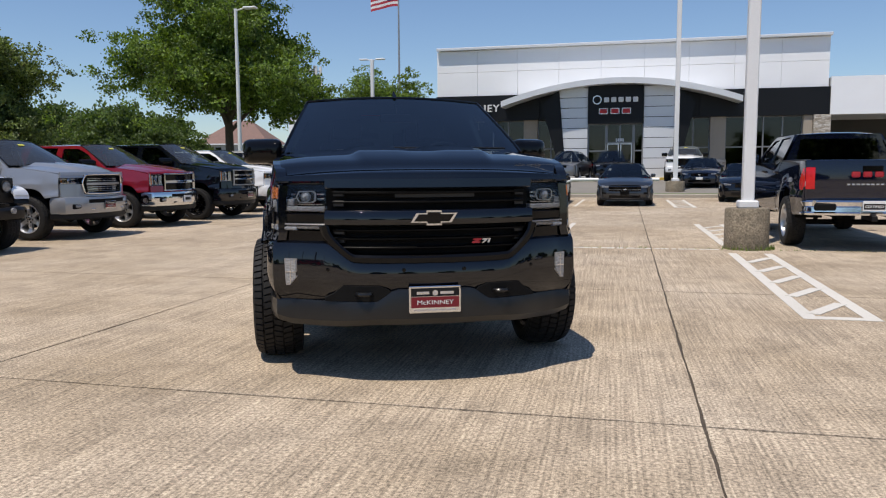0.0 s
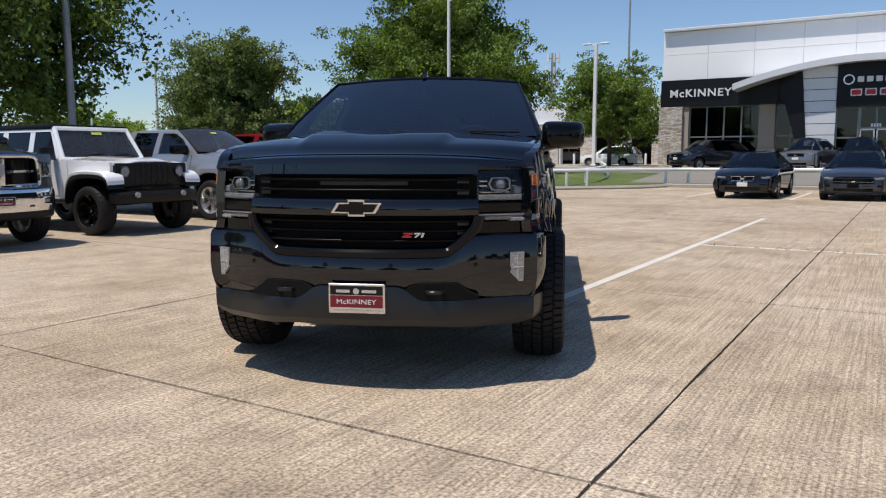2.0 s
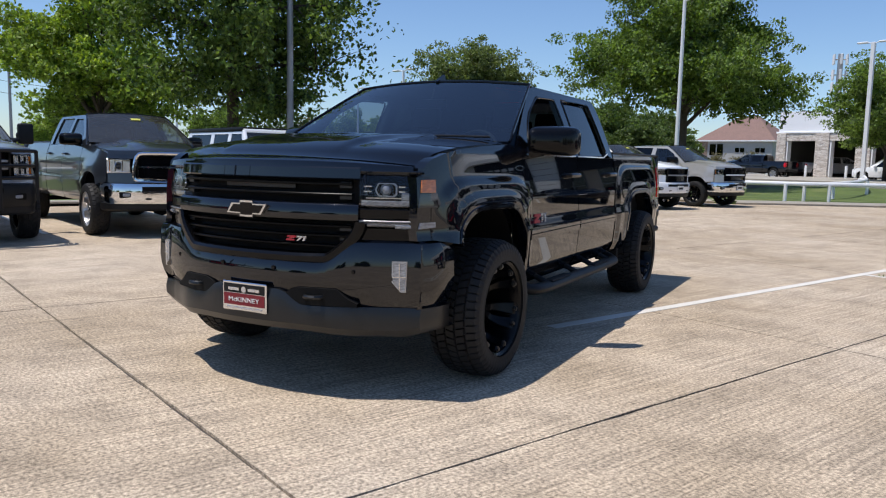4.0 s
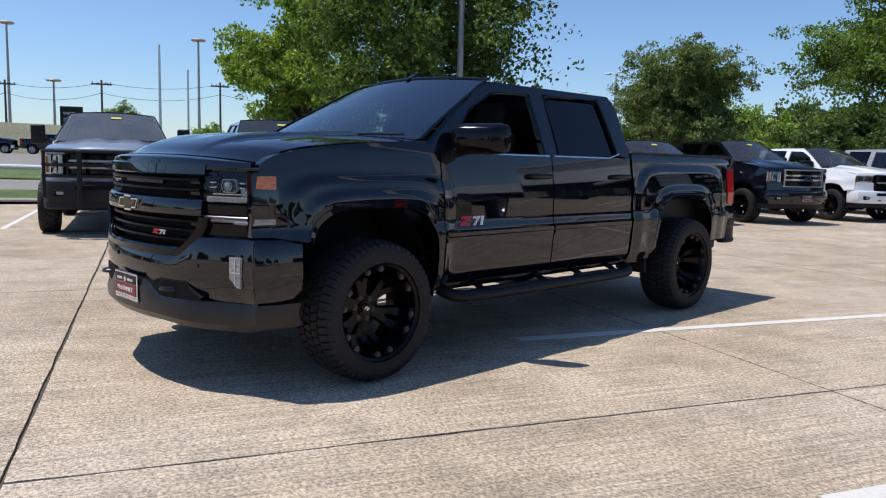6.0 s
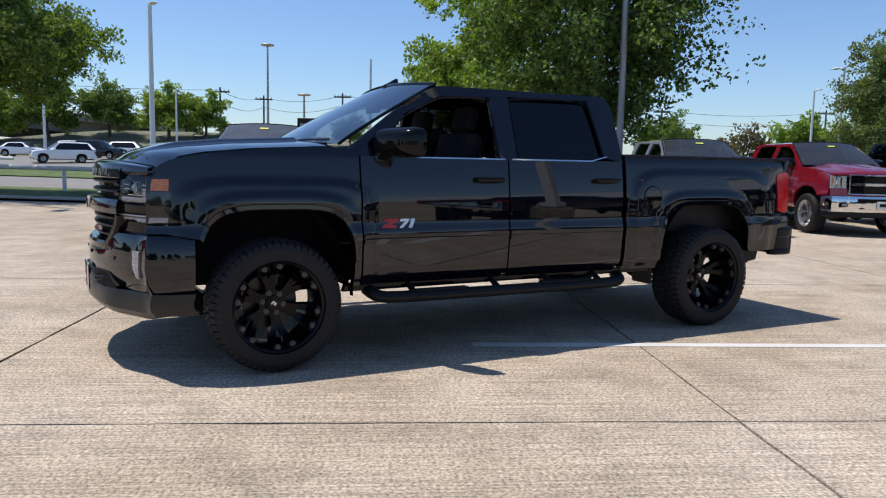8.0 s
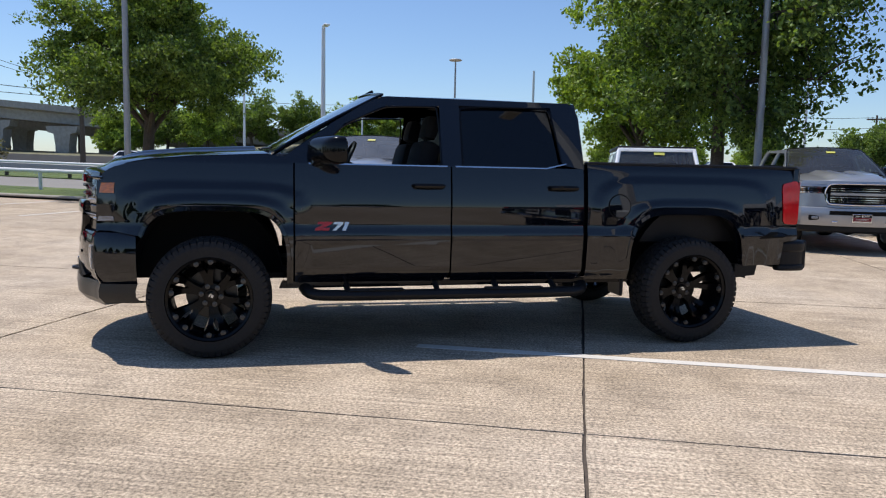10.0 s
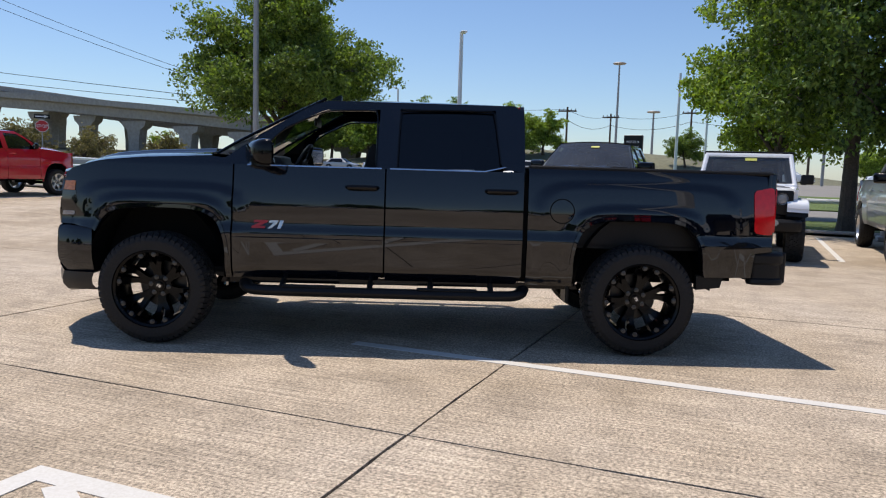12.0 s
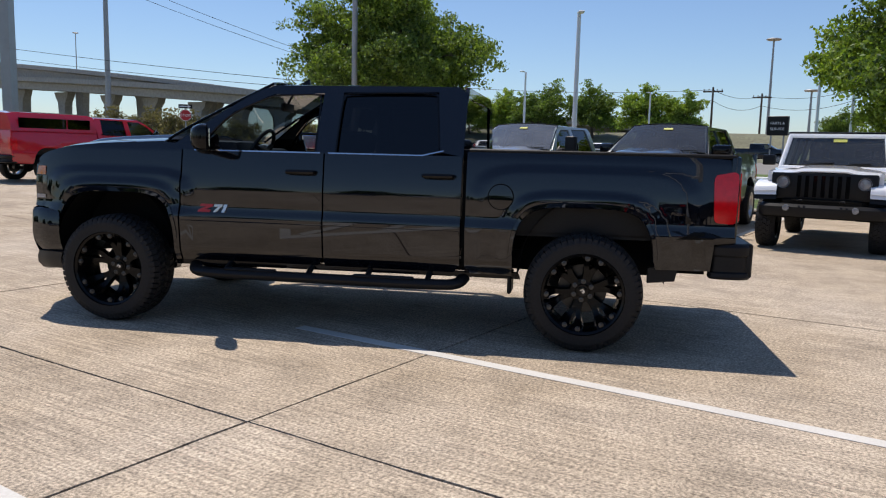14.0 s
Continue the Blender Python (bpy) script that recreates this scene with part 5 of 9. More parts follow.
def hood_part(owner, S, pm, dome=0.03):
    out = body_width(S)
    cw, hf, fo, a0 = S["cowl"], S["hoodf"], S["fo"], S["a0"]

    def hood(s, t):
        l = 2 * s - 1
        lead = fo - (0.125 if "hood" in S else 0.075) - 0.20 * abs(l) ** 2.3
        back = a0 + 0.04 + 0.13 * (1 - l * l)
        x = back + (lead - back) * t
        w = out(min(x, 0.62), S["belt"] - 0.02) - 0.045
        z = cw + 0.01 + (hf - cw) * (0.35 * t + 0.65 * t ** 2.2) - 0.055 * abs(l) ** 2.5
        if "hood" in S:
            hx = x - 0.12 * (1 - abs(l) ** 2.3)
            z = float(np.interp(hx, S["hood"][0], S["hood"][1])) - S["hood"][2] * abs(l) ** 4
        z += dome * step01(S.get("ridge", 0.60), 0.44, abs(l)) * step01(1.03, 0.65, t) - dome * 0.7 * step01(0.20, 0.05, abs(l)) * step01(0.9, 0.3, t)
        z -= ((z - 1.284 + 0.036 * abs(l) ** 3) if "hood" in S else 0.045) * step01(0.86, 1.0, t) ** 2
        return (x, w * l, z)

    bm = thicken(grid(B(), hood, 72 if "hood" in S else 30, 28), 0.02)
    return part("hood", bm, pm, owner)


def front_line(S, l0, l1, n=16, off=0.0, curve=0.115):
    """The plan of the front from left l0 to right l1."""
    return [(S["fo"] + off - curve * (abs(l) / 0.62) ** 2.2, l) for l in (l0 + (l1 - l0) * i / n for i in range(n + 1))]


def slab_on_front(S, l0, l1, z0, z1, off, depth, n=8, round_=0.008, lean=0.0):
    """A bar lying on the curved front, between two heights."""
    pl = front_line(S, l0, l1, n, off)
    r = round_
    return sweep(B(), pl, [(z0, -depth), (z0, -r), (z0 + r, 0), (z1 - r, -lean), (z1, -r - lean), (z1, -depth)], True)


def sides(owner, S, pm):
    """Front fenders and bed sides with their wheel openings."""
    out = body_width(S)
    be, roc, wb = S["belt"], S["roc"], S["wb"]
    for side in (1, -1):
        arch = [p for p in arch_pts(0, S, 28, 180, 20)]
        poly = [(S["d1"] + 0.006, roc + 0.0), *S.get("ftop", [(S["d1"] + 0.006, be), (S["d1"] + 0.20, be - 0.003), (0.0, be - 0.032), (0.40, S["hoodf"] + 0.005), (0.62, S["hoodf"] - 0.045)]), (0.62, S["bump1"] + 0.004)] + [p for p in arch if p[1] < S["bump1"] + 0.004 and p[0] > 0][-1:] + [p for p in arch if p[0] < 0.3 or p[1] > S["bump1"] + 0.004] + [(S.get("af", 0.0) - S["arx"], roc)]
        clean = [poly[0]]
        for p in poly[1:]:
            if math.dist(p, clean[-1]) > 0.004:
                clean.append(p)
        part("front_fender", panel(clean, out, side, S["step"], 0.06), pm, owner)
    for side in (1, -1):
        for cx in (0.0, -wb):
            bm = B()
            prof = [(S["arx"] + 0.03, -0.2), (S["arx"] + 0.03, 0.19)]
            lathe(bm, [(0.0, -0.2), *prof], 18, pose(cx, side * (S["W"] - 0.22), S["acz"] + 0.06) @ Matrix.Diagonal((1, side, 1.14, 1)), 0, math.pi)
            part("wheel_liner", bm, M["under"], owner, "black wheel arch liner")


def bed(owner, S, pm, tail=True):
    out = body_width(S)
    be, roc, wb, d3, rear, bz = S["belt"], S["roc"], S["wb"], S["d3"], S["rear"], S["bed"]
    for side in (1, -1):
        arch = arch_pts(-wb, S, 170, 8, 20)
        zl = 0.60 if S.get("boxy") else 0.53
        poly = [(d3 - 0.03, roc), (d3 - 0.03, bz), (rear, bz + 0.012), *([(rear + 0.005, 0.80), (rear + 0.135, 0.785), (rear + 0.15, 0.60)] if S.get("boxy") else [(rear + 0.005, 0.72), (rear + 0.02, 0.555)]), (S.get("ar", 0.0) - wb - S["arx"] - 0.02, zl)] + [p for p in arch if p[1] > zl] + [(S.get("ar", 0.0) - wb + S["arx"], roc)]
        panel_bm = panel(poly, out, side, S["step"], 0.06)
        bs = part("bed_side", panel_bm, pm, owner)
        bm = B()
        yi = S["W"] - 0.13
        box(bm, (rear + 0.02, side * yi - 0.01, 0.80), (d3 - 0.05, side * yi + 0.01, bz - 0.01))
        box(bm, (rear + 0.01, min(side * yi, side * (out(-3.6, bz) + 0.006)), bz - 0.005), (d3 - 0.035, max(side * yi, side * (out(-3.6, bz) + 0.006)), bz + 0.022), 0.008)
        part("bed_rail", bm, M["matte_black"], bs, "black plastic bed rail cap")
        if side > 0:
            lid = [(d3 - 0.28 + 0.085 * math.cos(a), 1.06 + 0.085 * math.sin(a)) for a in (2 * math.pi * i / 32 for i in range(32))]
            gap = [(d3 - 0.28 + 0.093 * math.cos(a), 1.06 + 0.093 * math.sin(a)) for a in (2 * math.pi * i / 32 for i in range(32))]
            part("fuel_door", panel(lid, lambda x, z: out(x, z) + 0.005, side, 0.06, 0.006), pm, bs)
            part("fuel_door_gap", panel(gap, lambda x, z: out(x, z) + 0.002, side, 0.06, 0.004), M["under"], bs)
    bm = box(B(), (rear + 0.05, -S["W"] + 0.12, 0.78), (d3 - 0.06, S["W"] - 0.12, 0.81))
    box(bm, (d3 - 0.07, -S["W"] + 0.12, 0.78), (d3 - 0.05, S["W"] - 0.12, bz - 0.01))
    part("bed_floor", bm, M["matte_black"], owner)
    tw = out(rear, 1.1) - 0.012
    bm = box(B(), (rear - 0.015, -tw, 0.77), (rear + 0.05, tw, bz + 0.01), 0.018, seg=2)
    gate = part("tailgate", bm, pm, owner)
    bm = box(B(), (rear - 0.025, -0.14, bz - 0.17), (rear - 0.01, 0.14, bz - 0.08), 0.008)
    part("tailgate_handle", bm, M["gloss_black"], gate)
    for side in (1, -1):
        w1 = lambda x, z: out(x, z) + 0.008
        loop = [(rear + 0.08, 0.928), (rear + 0.145, 0.935), (rear + 0.150, 1.0), (rear + 0.158, 1.18), (rear + 0.155, 1.25), (rear + 0.10, 1.262), (rear + 0.02, 1.278), (rear - 0.006, 1.26), (rear, 1.10), (rear + 0.003, 0.955), (rear + 0.01, 0.925), (rear + 0.08, 0.928)]
        bm = panel(smoothed(loop, 1)[:-1], w1, side, 0.06, 0.12)
        tail_lamp = part("tail_light", bm, M["lamp_red"], owner, "red tail light lens")
        bm = box(B(), (rear - 0.024, side * (tw - 0.07) - 0.066, 0.94), (rear - 0.008, side * (tw - 0.07) + 0.066, 1.27), 0.012, None, 2)
        part("rear_lens", bm, M["lamp_red"], tail_lamp)
    bmat = S.get("rear_bumper", M["matte_black"])
    pl = [(rear + 0.12, -0.90), (rear + 0.10, -0.955), (rear - 0.06, -0.945), (rear - 0.13, -0.80), (rear - 0.15, -0.4), (rear - 0.15, 0.4), (rear - 0.13, 0.80), (rear - 0.06, 0.945), (rear + 0.10, 0.955), (rear + 0.12, 0.90)]
    if S.get("boxy"):
        pl = [(rear + 0.145, 0.90), (rear + 0.143, 0.94), (rear + 0.12, 0.962), (rear + 0.05, 0.970), (rear - 0.03, 0.966), (rear - 0.085, 0.945), (rear - 0.118, 0.90), (rear - 0.135, 0.80), (rear - 0.15, 0.4)]
        pl = [(x, -y) for x, y in pl] + pl[::-1]
        for side in (1, -1):
            mark = [(rear + 0.388, 0.814), (rear + 0.33, 0.842), (rear + 0.274, 0.869), (rear + 0.16, 0.862), (rear + 0.094, 0.842), (rear + 0.15, 0.820)]
            part("side_reflector", panel(mark, lambda x, z: out(x, z) + 0.004, side, 0.08, 0.02), M["slat"], owner, "dark smoked side reflector")
            part("mud_guard", panel([(rear + 0.56, 0.50), (rear + 0.38, 0.52), (rear + 0.36, 0.606), (rear + 0.56, 0.606)], lambda x, z: out(-4.2, 0.62) - 0.02, side, 0, 0.06), M["matte_black"], owner)
        bm = sweep(B(), smoothed(pl, 1), [(0.556, -0.02), (0.548, 0.004), (0.565, 0.014), (0.59, 0.010), (0.60, -0.004), (0.70, -0.004), (0.715, 0.008), (0.768, 0.010), (0.788, -0.002), (0.795, -0.02)], True)
        box(bm, (rear - 0.13, -0.93, 0.56), (rear + 0.12, 0.93, 0.793), 0.01)
    else:
        bm = sweep(B(), smoothed(pl, 1), [(0.56, -0.10), (0.555, 0.02), (0.585, 0.035), (0.605, -0.015), (0.67, -0.02), (0.69, 0.0), (0.75, 0.012), (0.775, -0.015), (0.775, -0.14)], True)
    part("rear_bumper", bm, bmat, owner, S.get("rear_bumper_label", "black step bumper"))


def chassis(owner, S):
    wb, r = S["wb"], S["r"]
    bm = B()
    for y in (0.40, -0.40):
        box(bm, (S["rear"] + 0.1, y - 0.045, 0.50), (0.62, y + 0.045, 0.62))
    box(bm, (0.2, -0.5, 0.56), (0.8, 0.5, 0.98))
    box(bm, (S["d1"] - 0.1, -0.42, 0.44), (S["d1"] - 0.9, 0.42, 0.56), 0.04)
    part("chassis_frame", bm, M["under"], owner)
    for x in (0.0, -wb):
        bm = B()
        tube(bm, [(x, -0.8, r - 0.02), (x, 0.8, r - 0.02)], 0.045, 10)
        lathe(bm, [(0.0, -0.13), (0.10, -0.11), (0.14, 0.0), (0.10, 0.11), (0.0, 0.13)], 14, Matrix.Translation((x, 0.12, r)))
        for y in (0.62, -0.62):
            tube(bm, [(x - 0.12, y * 0.9, r), (x - 0.06, y * 0.8, r + 0.42)], 0.035, 8)
        part("axle", bm, M["under"], owner, "dark steel axle")
    part("driveshaft", tube(B(), [(-1.0, 0.05, 0.52), (-wb, 0.1, r + 0.03)], 0.04, 8), M["under"], owner)
    part("exhaust", tube(B(), [(-0.6, -0.3, 0.50), (-2.2, -0.35, 0.48), (-3.0, -0.35, 0.5)], [0.03, 0.09, 0.03], 8), M["under"], owner)


def plate(owner, S, z0, z1, off, kind="dealer", half=0.155):
    x = S["fo"] + off
    bm = box(B(), (x, -half, z0), (x + 0.012, half, z1), 0.004)
    p = part("licence_plate", bm, M["chrome"] if kind == "dealer" else M["paper"], owner, "dealer plate in a bright metal frame")
    h = z1 - z0
    if kind == "dealer":
        e = 0.012
        part("plate_top_field", box(B(), (x + 0.006, -half + e, z0 + h * 0.62), (x + 0.0145, half - e, z1 - e)), M["matte_black"], p)
        part("plate_red_field", box(B(), (x + 0.006, -half + e, z0 + h * 0.20), (x + 0.0150, half - e, z0 + h * 0.60)), M["maroon"], p)
        bm = B()
        for a, b in ((-0.11, -0.035), (0.03, 0.11)):
            box(bm, (x + 0.013, a, z0 + h * 0.70), (x + 0.017, b, z0 + h * 0.80))
        box(bm, (x + 0.013, -half + 0.03, z0 + h * 0.08), (x + 0.0165, half - 0.03, z0 + h * 0.13))
        lathe(bm, [(0.0, 0.0), (0.017, 0.0), (0.017, 0.004), (0.0, 0.004)], 14, Matrix(((0, 1, 0, x + 0.013), (1, 0, 0, 0.0), (0, 0, 1, z0 + h * 0.75), (0, 0, 0, 1))))
        part("plate_mark", bm, M["badge_silver"], p)
        words("McKINNEY", h * 0.23, 0.001, M["paper"], p, "plate_lettering", pose(x + 0.0165, 0, z0 + h * 0.32, 0, 0, 90), squash=1.25)
    else:
        box_m = part("plate_bar", box(B(), (x + 0.008, -half + 0.05, z0 + h * 0.3), (x + 0.0145, half - 0.05, z0 + h * 0.7)), M["matte_black"], p)
    return p


CHROME = M["chrome"]


def plain_front(owner, S, pm, G):
    """Grille, lamps, bumper and apron of a parked pickup, by the sizes in G."""
    gl, g0, g1 = G["grille"]
    part("grille_back", slab_on_front(S, gl, -gl, g0, g1, -0.05, 0.03), M["gloss_black"], owner)
    bm = B()
    t = G.get("frame", 0.03)
    for z0, z1 in ((g0 - t, g0), (g1, g1 + t)):
        b2 = slab_on_front(S, gl + t, -gl - t, z0, z1, 0.0, 0.10)
        me = bpy.data.meshes.new("x")
        b2.to_mesh(me)
        b2.free()
        bm.from_mesh(me)
        bpy.data.meshes.remove(me)
    for s in (1, -1):
        pl = front_line(S, s * gl + t / 2, s * gl - t / 2, 2, 0.0)
        sweep(bm, pl, [(g0 - t / 2, -0.1), (g0 - t / 2, 0), (g1 + t / 2, 0), (g1 + t / 2, -0.1)], True)
    part("grille_frame", bm, M["slat"] if G.get("rim") else G["frame_mat"], owner)
    for z0, z1, mt in G["bars"]:
        part("grille_bar", slab_on_front(S, gl, -gl, z0, z1, -0.012, 0.05), mt, owner)
    if G.get("rim"):
        pts, rr = G["rim"]
        pts = smoothed(pts + [(-l, z) for l, z in pts[::-1]] + [pts[0]], 1)
        part("grille_rim", tube(B(), [(front_line(S, l, l, 1)[0][0] - 0.004, l, z) for l, z in pts], rr, 8, False), CHROME, owner, "thick chrome grille rim")
    if G.get("post"):
        part("grille_post", sweep(B(), front_line(S, 0.055, -0.055, 4, 0.006), [(g0 - 0.01, -0.05), (g0 - 0.01, 0), (g1 + 0.01, 0.012), (g1 + 0.01, -0.05)], True), CHROME, owner)
        part("front_badge", prism(B(), [(-0.055, 0.07), (-0.03, 0.095), (0.03, 0.095), (0.055, 0.07), (0.03, -0.04), (0.0, -0.07), (-0.03, -0.04)], -0.012, Matrix(((0, -1, 0, S["fo"] + 0.014), (1, 0, 0, 0), (0, 0, 1, (g0 + g1) / 2 + 0.01), (0, 0, 0, 1)))), M["steel"], owner)
    if G.get("badge"):
        w, h, mt = G["badge"]
        zc = (g0 + g1) / 2 + G.get("badge_z", 0)
        bm = lathe(B(), [(0.0, 0.012), (1.0, 0.012), (1.05, 0.0)], 20, Matrix(((0, 1, 0, S["fo"] + 0.0), (w, 0, 0, 0), (0, 0, h, zc), (0, 0, 0, 1))))
        part("front_badge", bm, mt, owner)
    h0, h1, hz0, hz1 = G["lamp"]
    for s in (1, -1):
        a, b = (h1, h0) if s > 0 else (-h0, -h1)
        lamp = part("headlight", slab_on_front(S, a, b, hz0, hz1, -0.045, 0.14, 8, 0.012), M[G.get("shell", "lamp_smoke")], owner, "clear headlight")
        part("lamp_cover", sweep(B(), front_line(S, a, b, 8, -0.008), [(hz0, -0.02), (hz0 + 0.02, 0.0), (hz1 - 0.02, 0.0), (hz1, -0.02)]), M["glass_lamp"], lamp)
        part("lamp_bezel", slab_on_front(S, a, b, hz0 + 0.004, hz0 + 0.03, -0.022, 0.03, 8, 0.004), M["chrome"], lamp)
        part("lamp_bezel", slab_on_front(S, a, b, hz1 - 0.035, hz1 - 0.015, -0.028, 0.03, 8, 0.004), M["chrome"], lamp)
        if G.get("shell"):
            for f in (0.34, 0.66):
                q = a + (b - a) * f
                part("lamp_divider", slab_on_front(S, q + 0.006, q - 0.006, hz0 + 0.01, hz1 - 0.01, -0.03, 0.02, 2, 0.002), M["slat"], lamp)
        mid = (a + b) / 2
        x = front_line(S, mid, mid, 1)[0][0] - 0.035
        part("lamp_reflector", lathe(B(), [(0.0, 0.008), (0.055, 0.008), (0.06, 0.0)], 16, Matrix(((0, 1, 0, x), (1, 0, 0, mid), (0, 0, 1, (hz0 + hz1) / 2), (0, 0, 0, 1)))), M["chrome"], lamp)
        bx = front_line(S, s * h1, s * h1, 1)[0]
        bm = box(B(), (0.54, s * 0.86 - 0.03, hz0), (bx[0] - 0.02, s * 0.86 + 0.03, hz1), 0.01)
        part("turn_lamp", bm, M["lamp_amber"], lamp, "small amber side lamp")
    # body-coloured skin between hood, lamps and bumper
    skin = B()
    for l0, l1, z0, z1 in ((0.90, -0.90, g1 + t, S["hoodf"] + 0.0), (0.90, -0.90, S["bump1"] - 0.02, g0 - t), (0.905, h1, S["bump1"], S["hoodf"] - 0.03), (-h1, -0.905, S["bump1"], S["hoodf"] - 0.03), (h1, gl + t, hz1, g1 + t + 0.005), (-gl - t, -h1, hz1, g1 + t + 0.005), (h1, gl + t, S["bump1"], hz0), (-gl - t, -h1, S["bump1"], hz0)):
        if z1 - z0 > 0.004 and l0 - l1 > 0.004:
            sweep(skin, front_line(S, l0, l1, 10, -0.02), [(z0, -0.08), (z0, 0), (z1, -0.012), (z1, -0.08)], True)
    part("front_skin", skin, G.get("skin", pm), owner)
    b0, b1 = S["bump0"], S["bump1"]
    ln = smoothed([(0.46, 0.965), (0.62, 0.96), (0.74, 0.905)], 1) + front_line(S, 0.84, -0.84, 14, 0.045) + smoothed([(0.74, -0.905), (0.62, -0.96), (0.46, -0.965)], 1)
    bm = sweep(B(), ln, [(b0, -0.10), (b0 + 0.005, -0.02), (b0 + 0.06, 0.0), (b1 - 0.07, 0.0), (b1 - 0.015, -0.015), (b1, -0.05), (b1, -0.14)], True)
    bumper = part("front_bumper", bm, G["bumper"], owner, G.get("bumper_label", ""))
    zc = (b0 + b1) / 2
    part("bumper_intake", slab_on_front(S, 0.50, -0.50, b1 - 0.13, b1 - 0.055, 0.049, 0.05), M["under"], bumper)
    for s in (1, -1):
        x = front_line(S, 0.70, 0.70, 1, 0.045)[0][0]
        turned = pose(x, s * 0.70, zc - 0.02, 0, 0, s * 17)
        well = part("fog_recess", box(B(), (-0.05, -0.105, -0.05), (0.006, 0.105, 0.045), 0.025, turned, 3), M["under"], bumper, "dark fog lamp recess")
        part("fog_lamp", box(B(), (-0.05, -0.06, -0.028), (0.012, 0.05, 0.026), 0.02, turned, 2), M["lamp_clear"], well)
        hook = [(x + 0.02, s * 0.46, zc - 0.085), (x + 0.10, s * 0.45, zc - 0.08), (x + 0.11, s * 0.41, zc - 0.08), (x + 0.10, s * 0.37, zc - 0.08), (x + 0.02, s * 0.36, zc - 0.085)]
        part("tow_hook", tube(B(), smoothed(hook, 1), 0.014, 8), G.get("hook", M["matte_black"]), bumper)
    apron = sweep(B(), [(u - 0.05, l) for u, l in ln[1:-1]], [(b0 - 0.11, -0.12), (b0 - 0.11, -0.03), (b0 - 0.08, 0), (b0 + 0.01, 0), (b0 + 0.01, -0.1)], True)
    part("front_apron", apron, M["matte_black"], owner)
    if G.get("plate"):
        plate(owner, S, zc - 0.09, zc + 0.06, 0.052, G["plate"])


def stickers(owner, S):
    """The dealer's stock sticker at the top of the windshield."""
    x, z = S["a0"] + (S["at"] - S["a0"]) * 0.80 + 0.105, S["belt"] + 0.045 + (S["roof"] - 0.053 - S["belt"]) * 0.812 + 0.03
    bm = box(B(), (-0.002, -0.08, -0.026), (0.002, 0.08, 0.026), 0, pose(x, 0.05, z, 0, -56))
    part("stock_sticker", bm, M["sticker"], owner, "yellow stock sticker")


def pickup(label, m, S, pm, G=None, kit=None, group="parked pickups", shut=True, windows="black"):
    S = {**BASE, **S}
    o = thing("pickup_truck", label, "pickup truck", m, group)
    sides(o, S, pm)
    cab(o, S, pm, shut, windows)
    hood_part(o, S, pm, S.get("dome", 0.03))
    bed(o, S, pm)
    chassis(o, S)
    if G:
        plain_front(o, S, pm, G)
        stickers(o, S)
    y = S["to"] - S["tw"] / 2
    fx, bx = S.get("wx", (0.0, -S["wb"]))
    put_wheels(o, kit, [(fx, y, S["r"]), (fx, -y, S["r"]), (bx, y, S["r"]), (bx, -y, S["r"])], S.get("steer", 0))
    return o, S


KIT = wheel_kit("dish", 0.412, 0.315, 0.285, 6, M["wheel_black"], 56, 56, 0.135)
KIT_SILVER = wheel_kit("alloy", 0.405, 0.275, 0.265, 6, M["alloy"], 28, 30, 0.03)
KIT_BLACK = wheel_kit("dark", 0.405, 0.285, 0.265, 8, M["wheel_black"], 28, 30, 0.06)
KIT_CAR = wheel_kit("car", 0.335, 0.225, 0.235, 10, M["alloy"], 24, 20, 0.02)

# ---- the black pickup in the middle of the lot ----
HERO = pose(-1.383, 5.243, 0, 0, 0, math.degrees(math.atan2(-0.9266, 0.3759)))
hero, HS = pickup("glossy black lifted crew-cab pickup with black wheels, front windows down", HERO, dict(boxy=True, W=0.984, taper=0.10, tumble=0.036, lean=0.37, to=1.10, handle=M["gloss_black"], mirror=M["gloss_black"], step=0.042, bulge=True, ap=4.2, af=-0.05, ar=0.06, arx=0.482, ridge=0.52, wx=(-0.02, -3.605), dome=0.026, flare=0.014, fl=1.20, sb=0.075,
    hood=((-0.6, -0.41, 0.10, 0.38, 0.51, 0.66, 0.757, 0.90), (1.440, 1.432, 1.406, 1.378, 1.352, 1.312, 1.270, 1.24), 0.036),
    ftop=[(-0.574, 1.335), (-0.56, 1.375), (-0.40, 1.392), (0.0, 1.370), (0.30, 1.344), (0.48, 1.316), (0.58, 1.288), (0.62, 1.270), (0.662, 1.238), (0.668, 1.195), (0.62, 1.190)]), M["black"], None, KIT, "", False, "chrome")


def slanted_marks(w, h):
    """Strokes of the trim badge, w long and h high, leaning forward: a red bent stroke and two silver ones."""
    t = h * 0.30
    red = [(0, h), (0.40 * w, h), (0.40 * w, h - t), (0.20 * w, t), (0.40 * w, t), (0.40 * w, 0), (0, 0), (0, t), (0.20 * w, h - t), (0, h - t)]
    bent = [(0.45 * w, h), (0.72 * w, h), (0.72 * w, h - t), (0.60 * w, 0), (0.50 * w, 0), (0.60 * w, h - t), (0.45 * w, h - t)]
    bar = [(0.76 * w, h), (0.88 * w, h), (0.88 * w, 0), (0.78 * w, 0), (0.78 * w, h - t), (0.76 * w, h - t)]
    return [([(x + 0.42 * z, z) for x, z in q], mt) for q, mt in ((red, "badge_red"), (bent, "badge_silver"), (bar, "badge_silver"))]


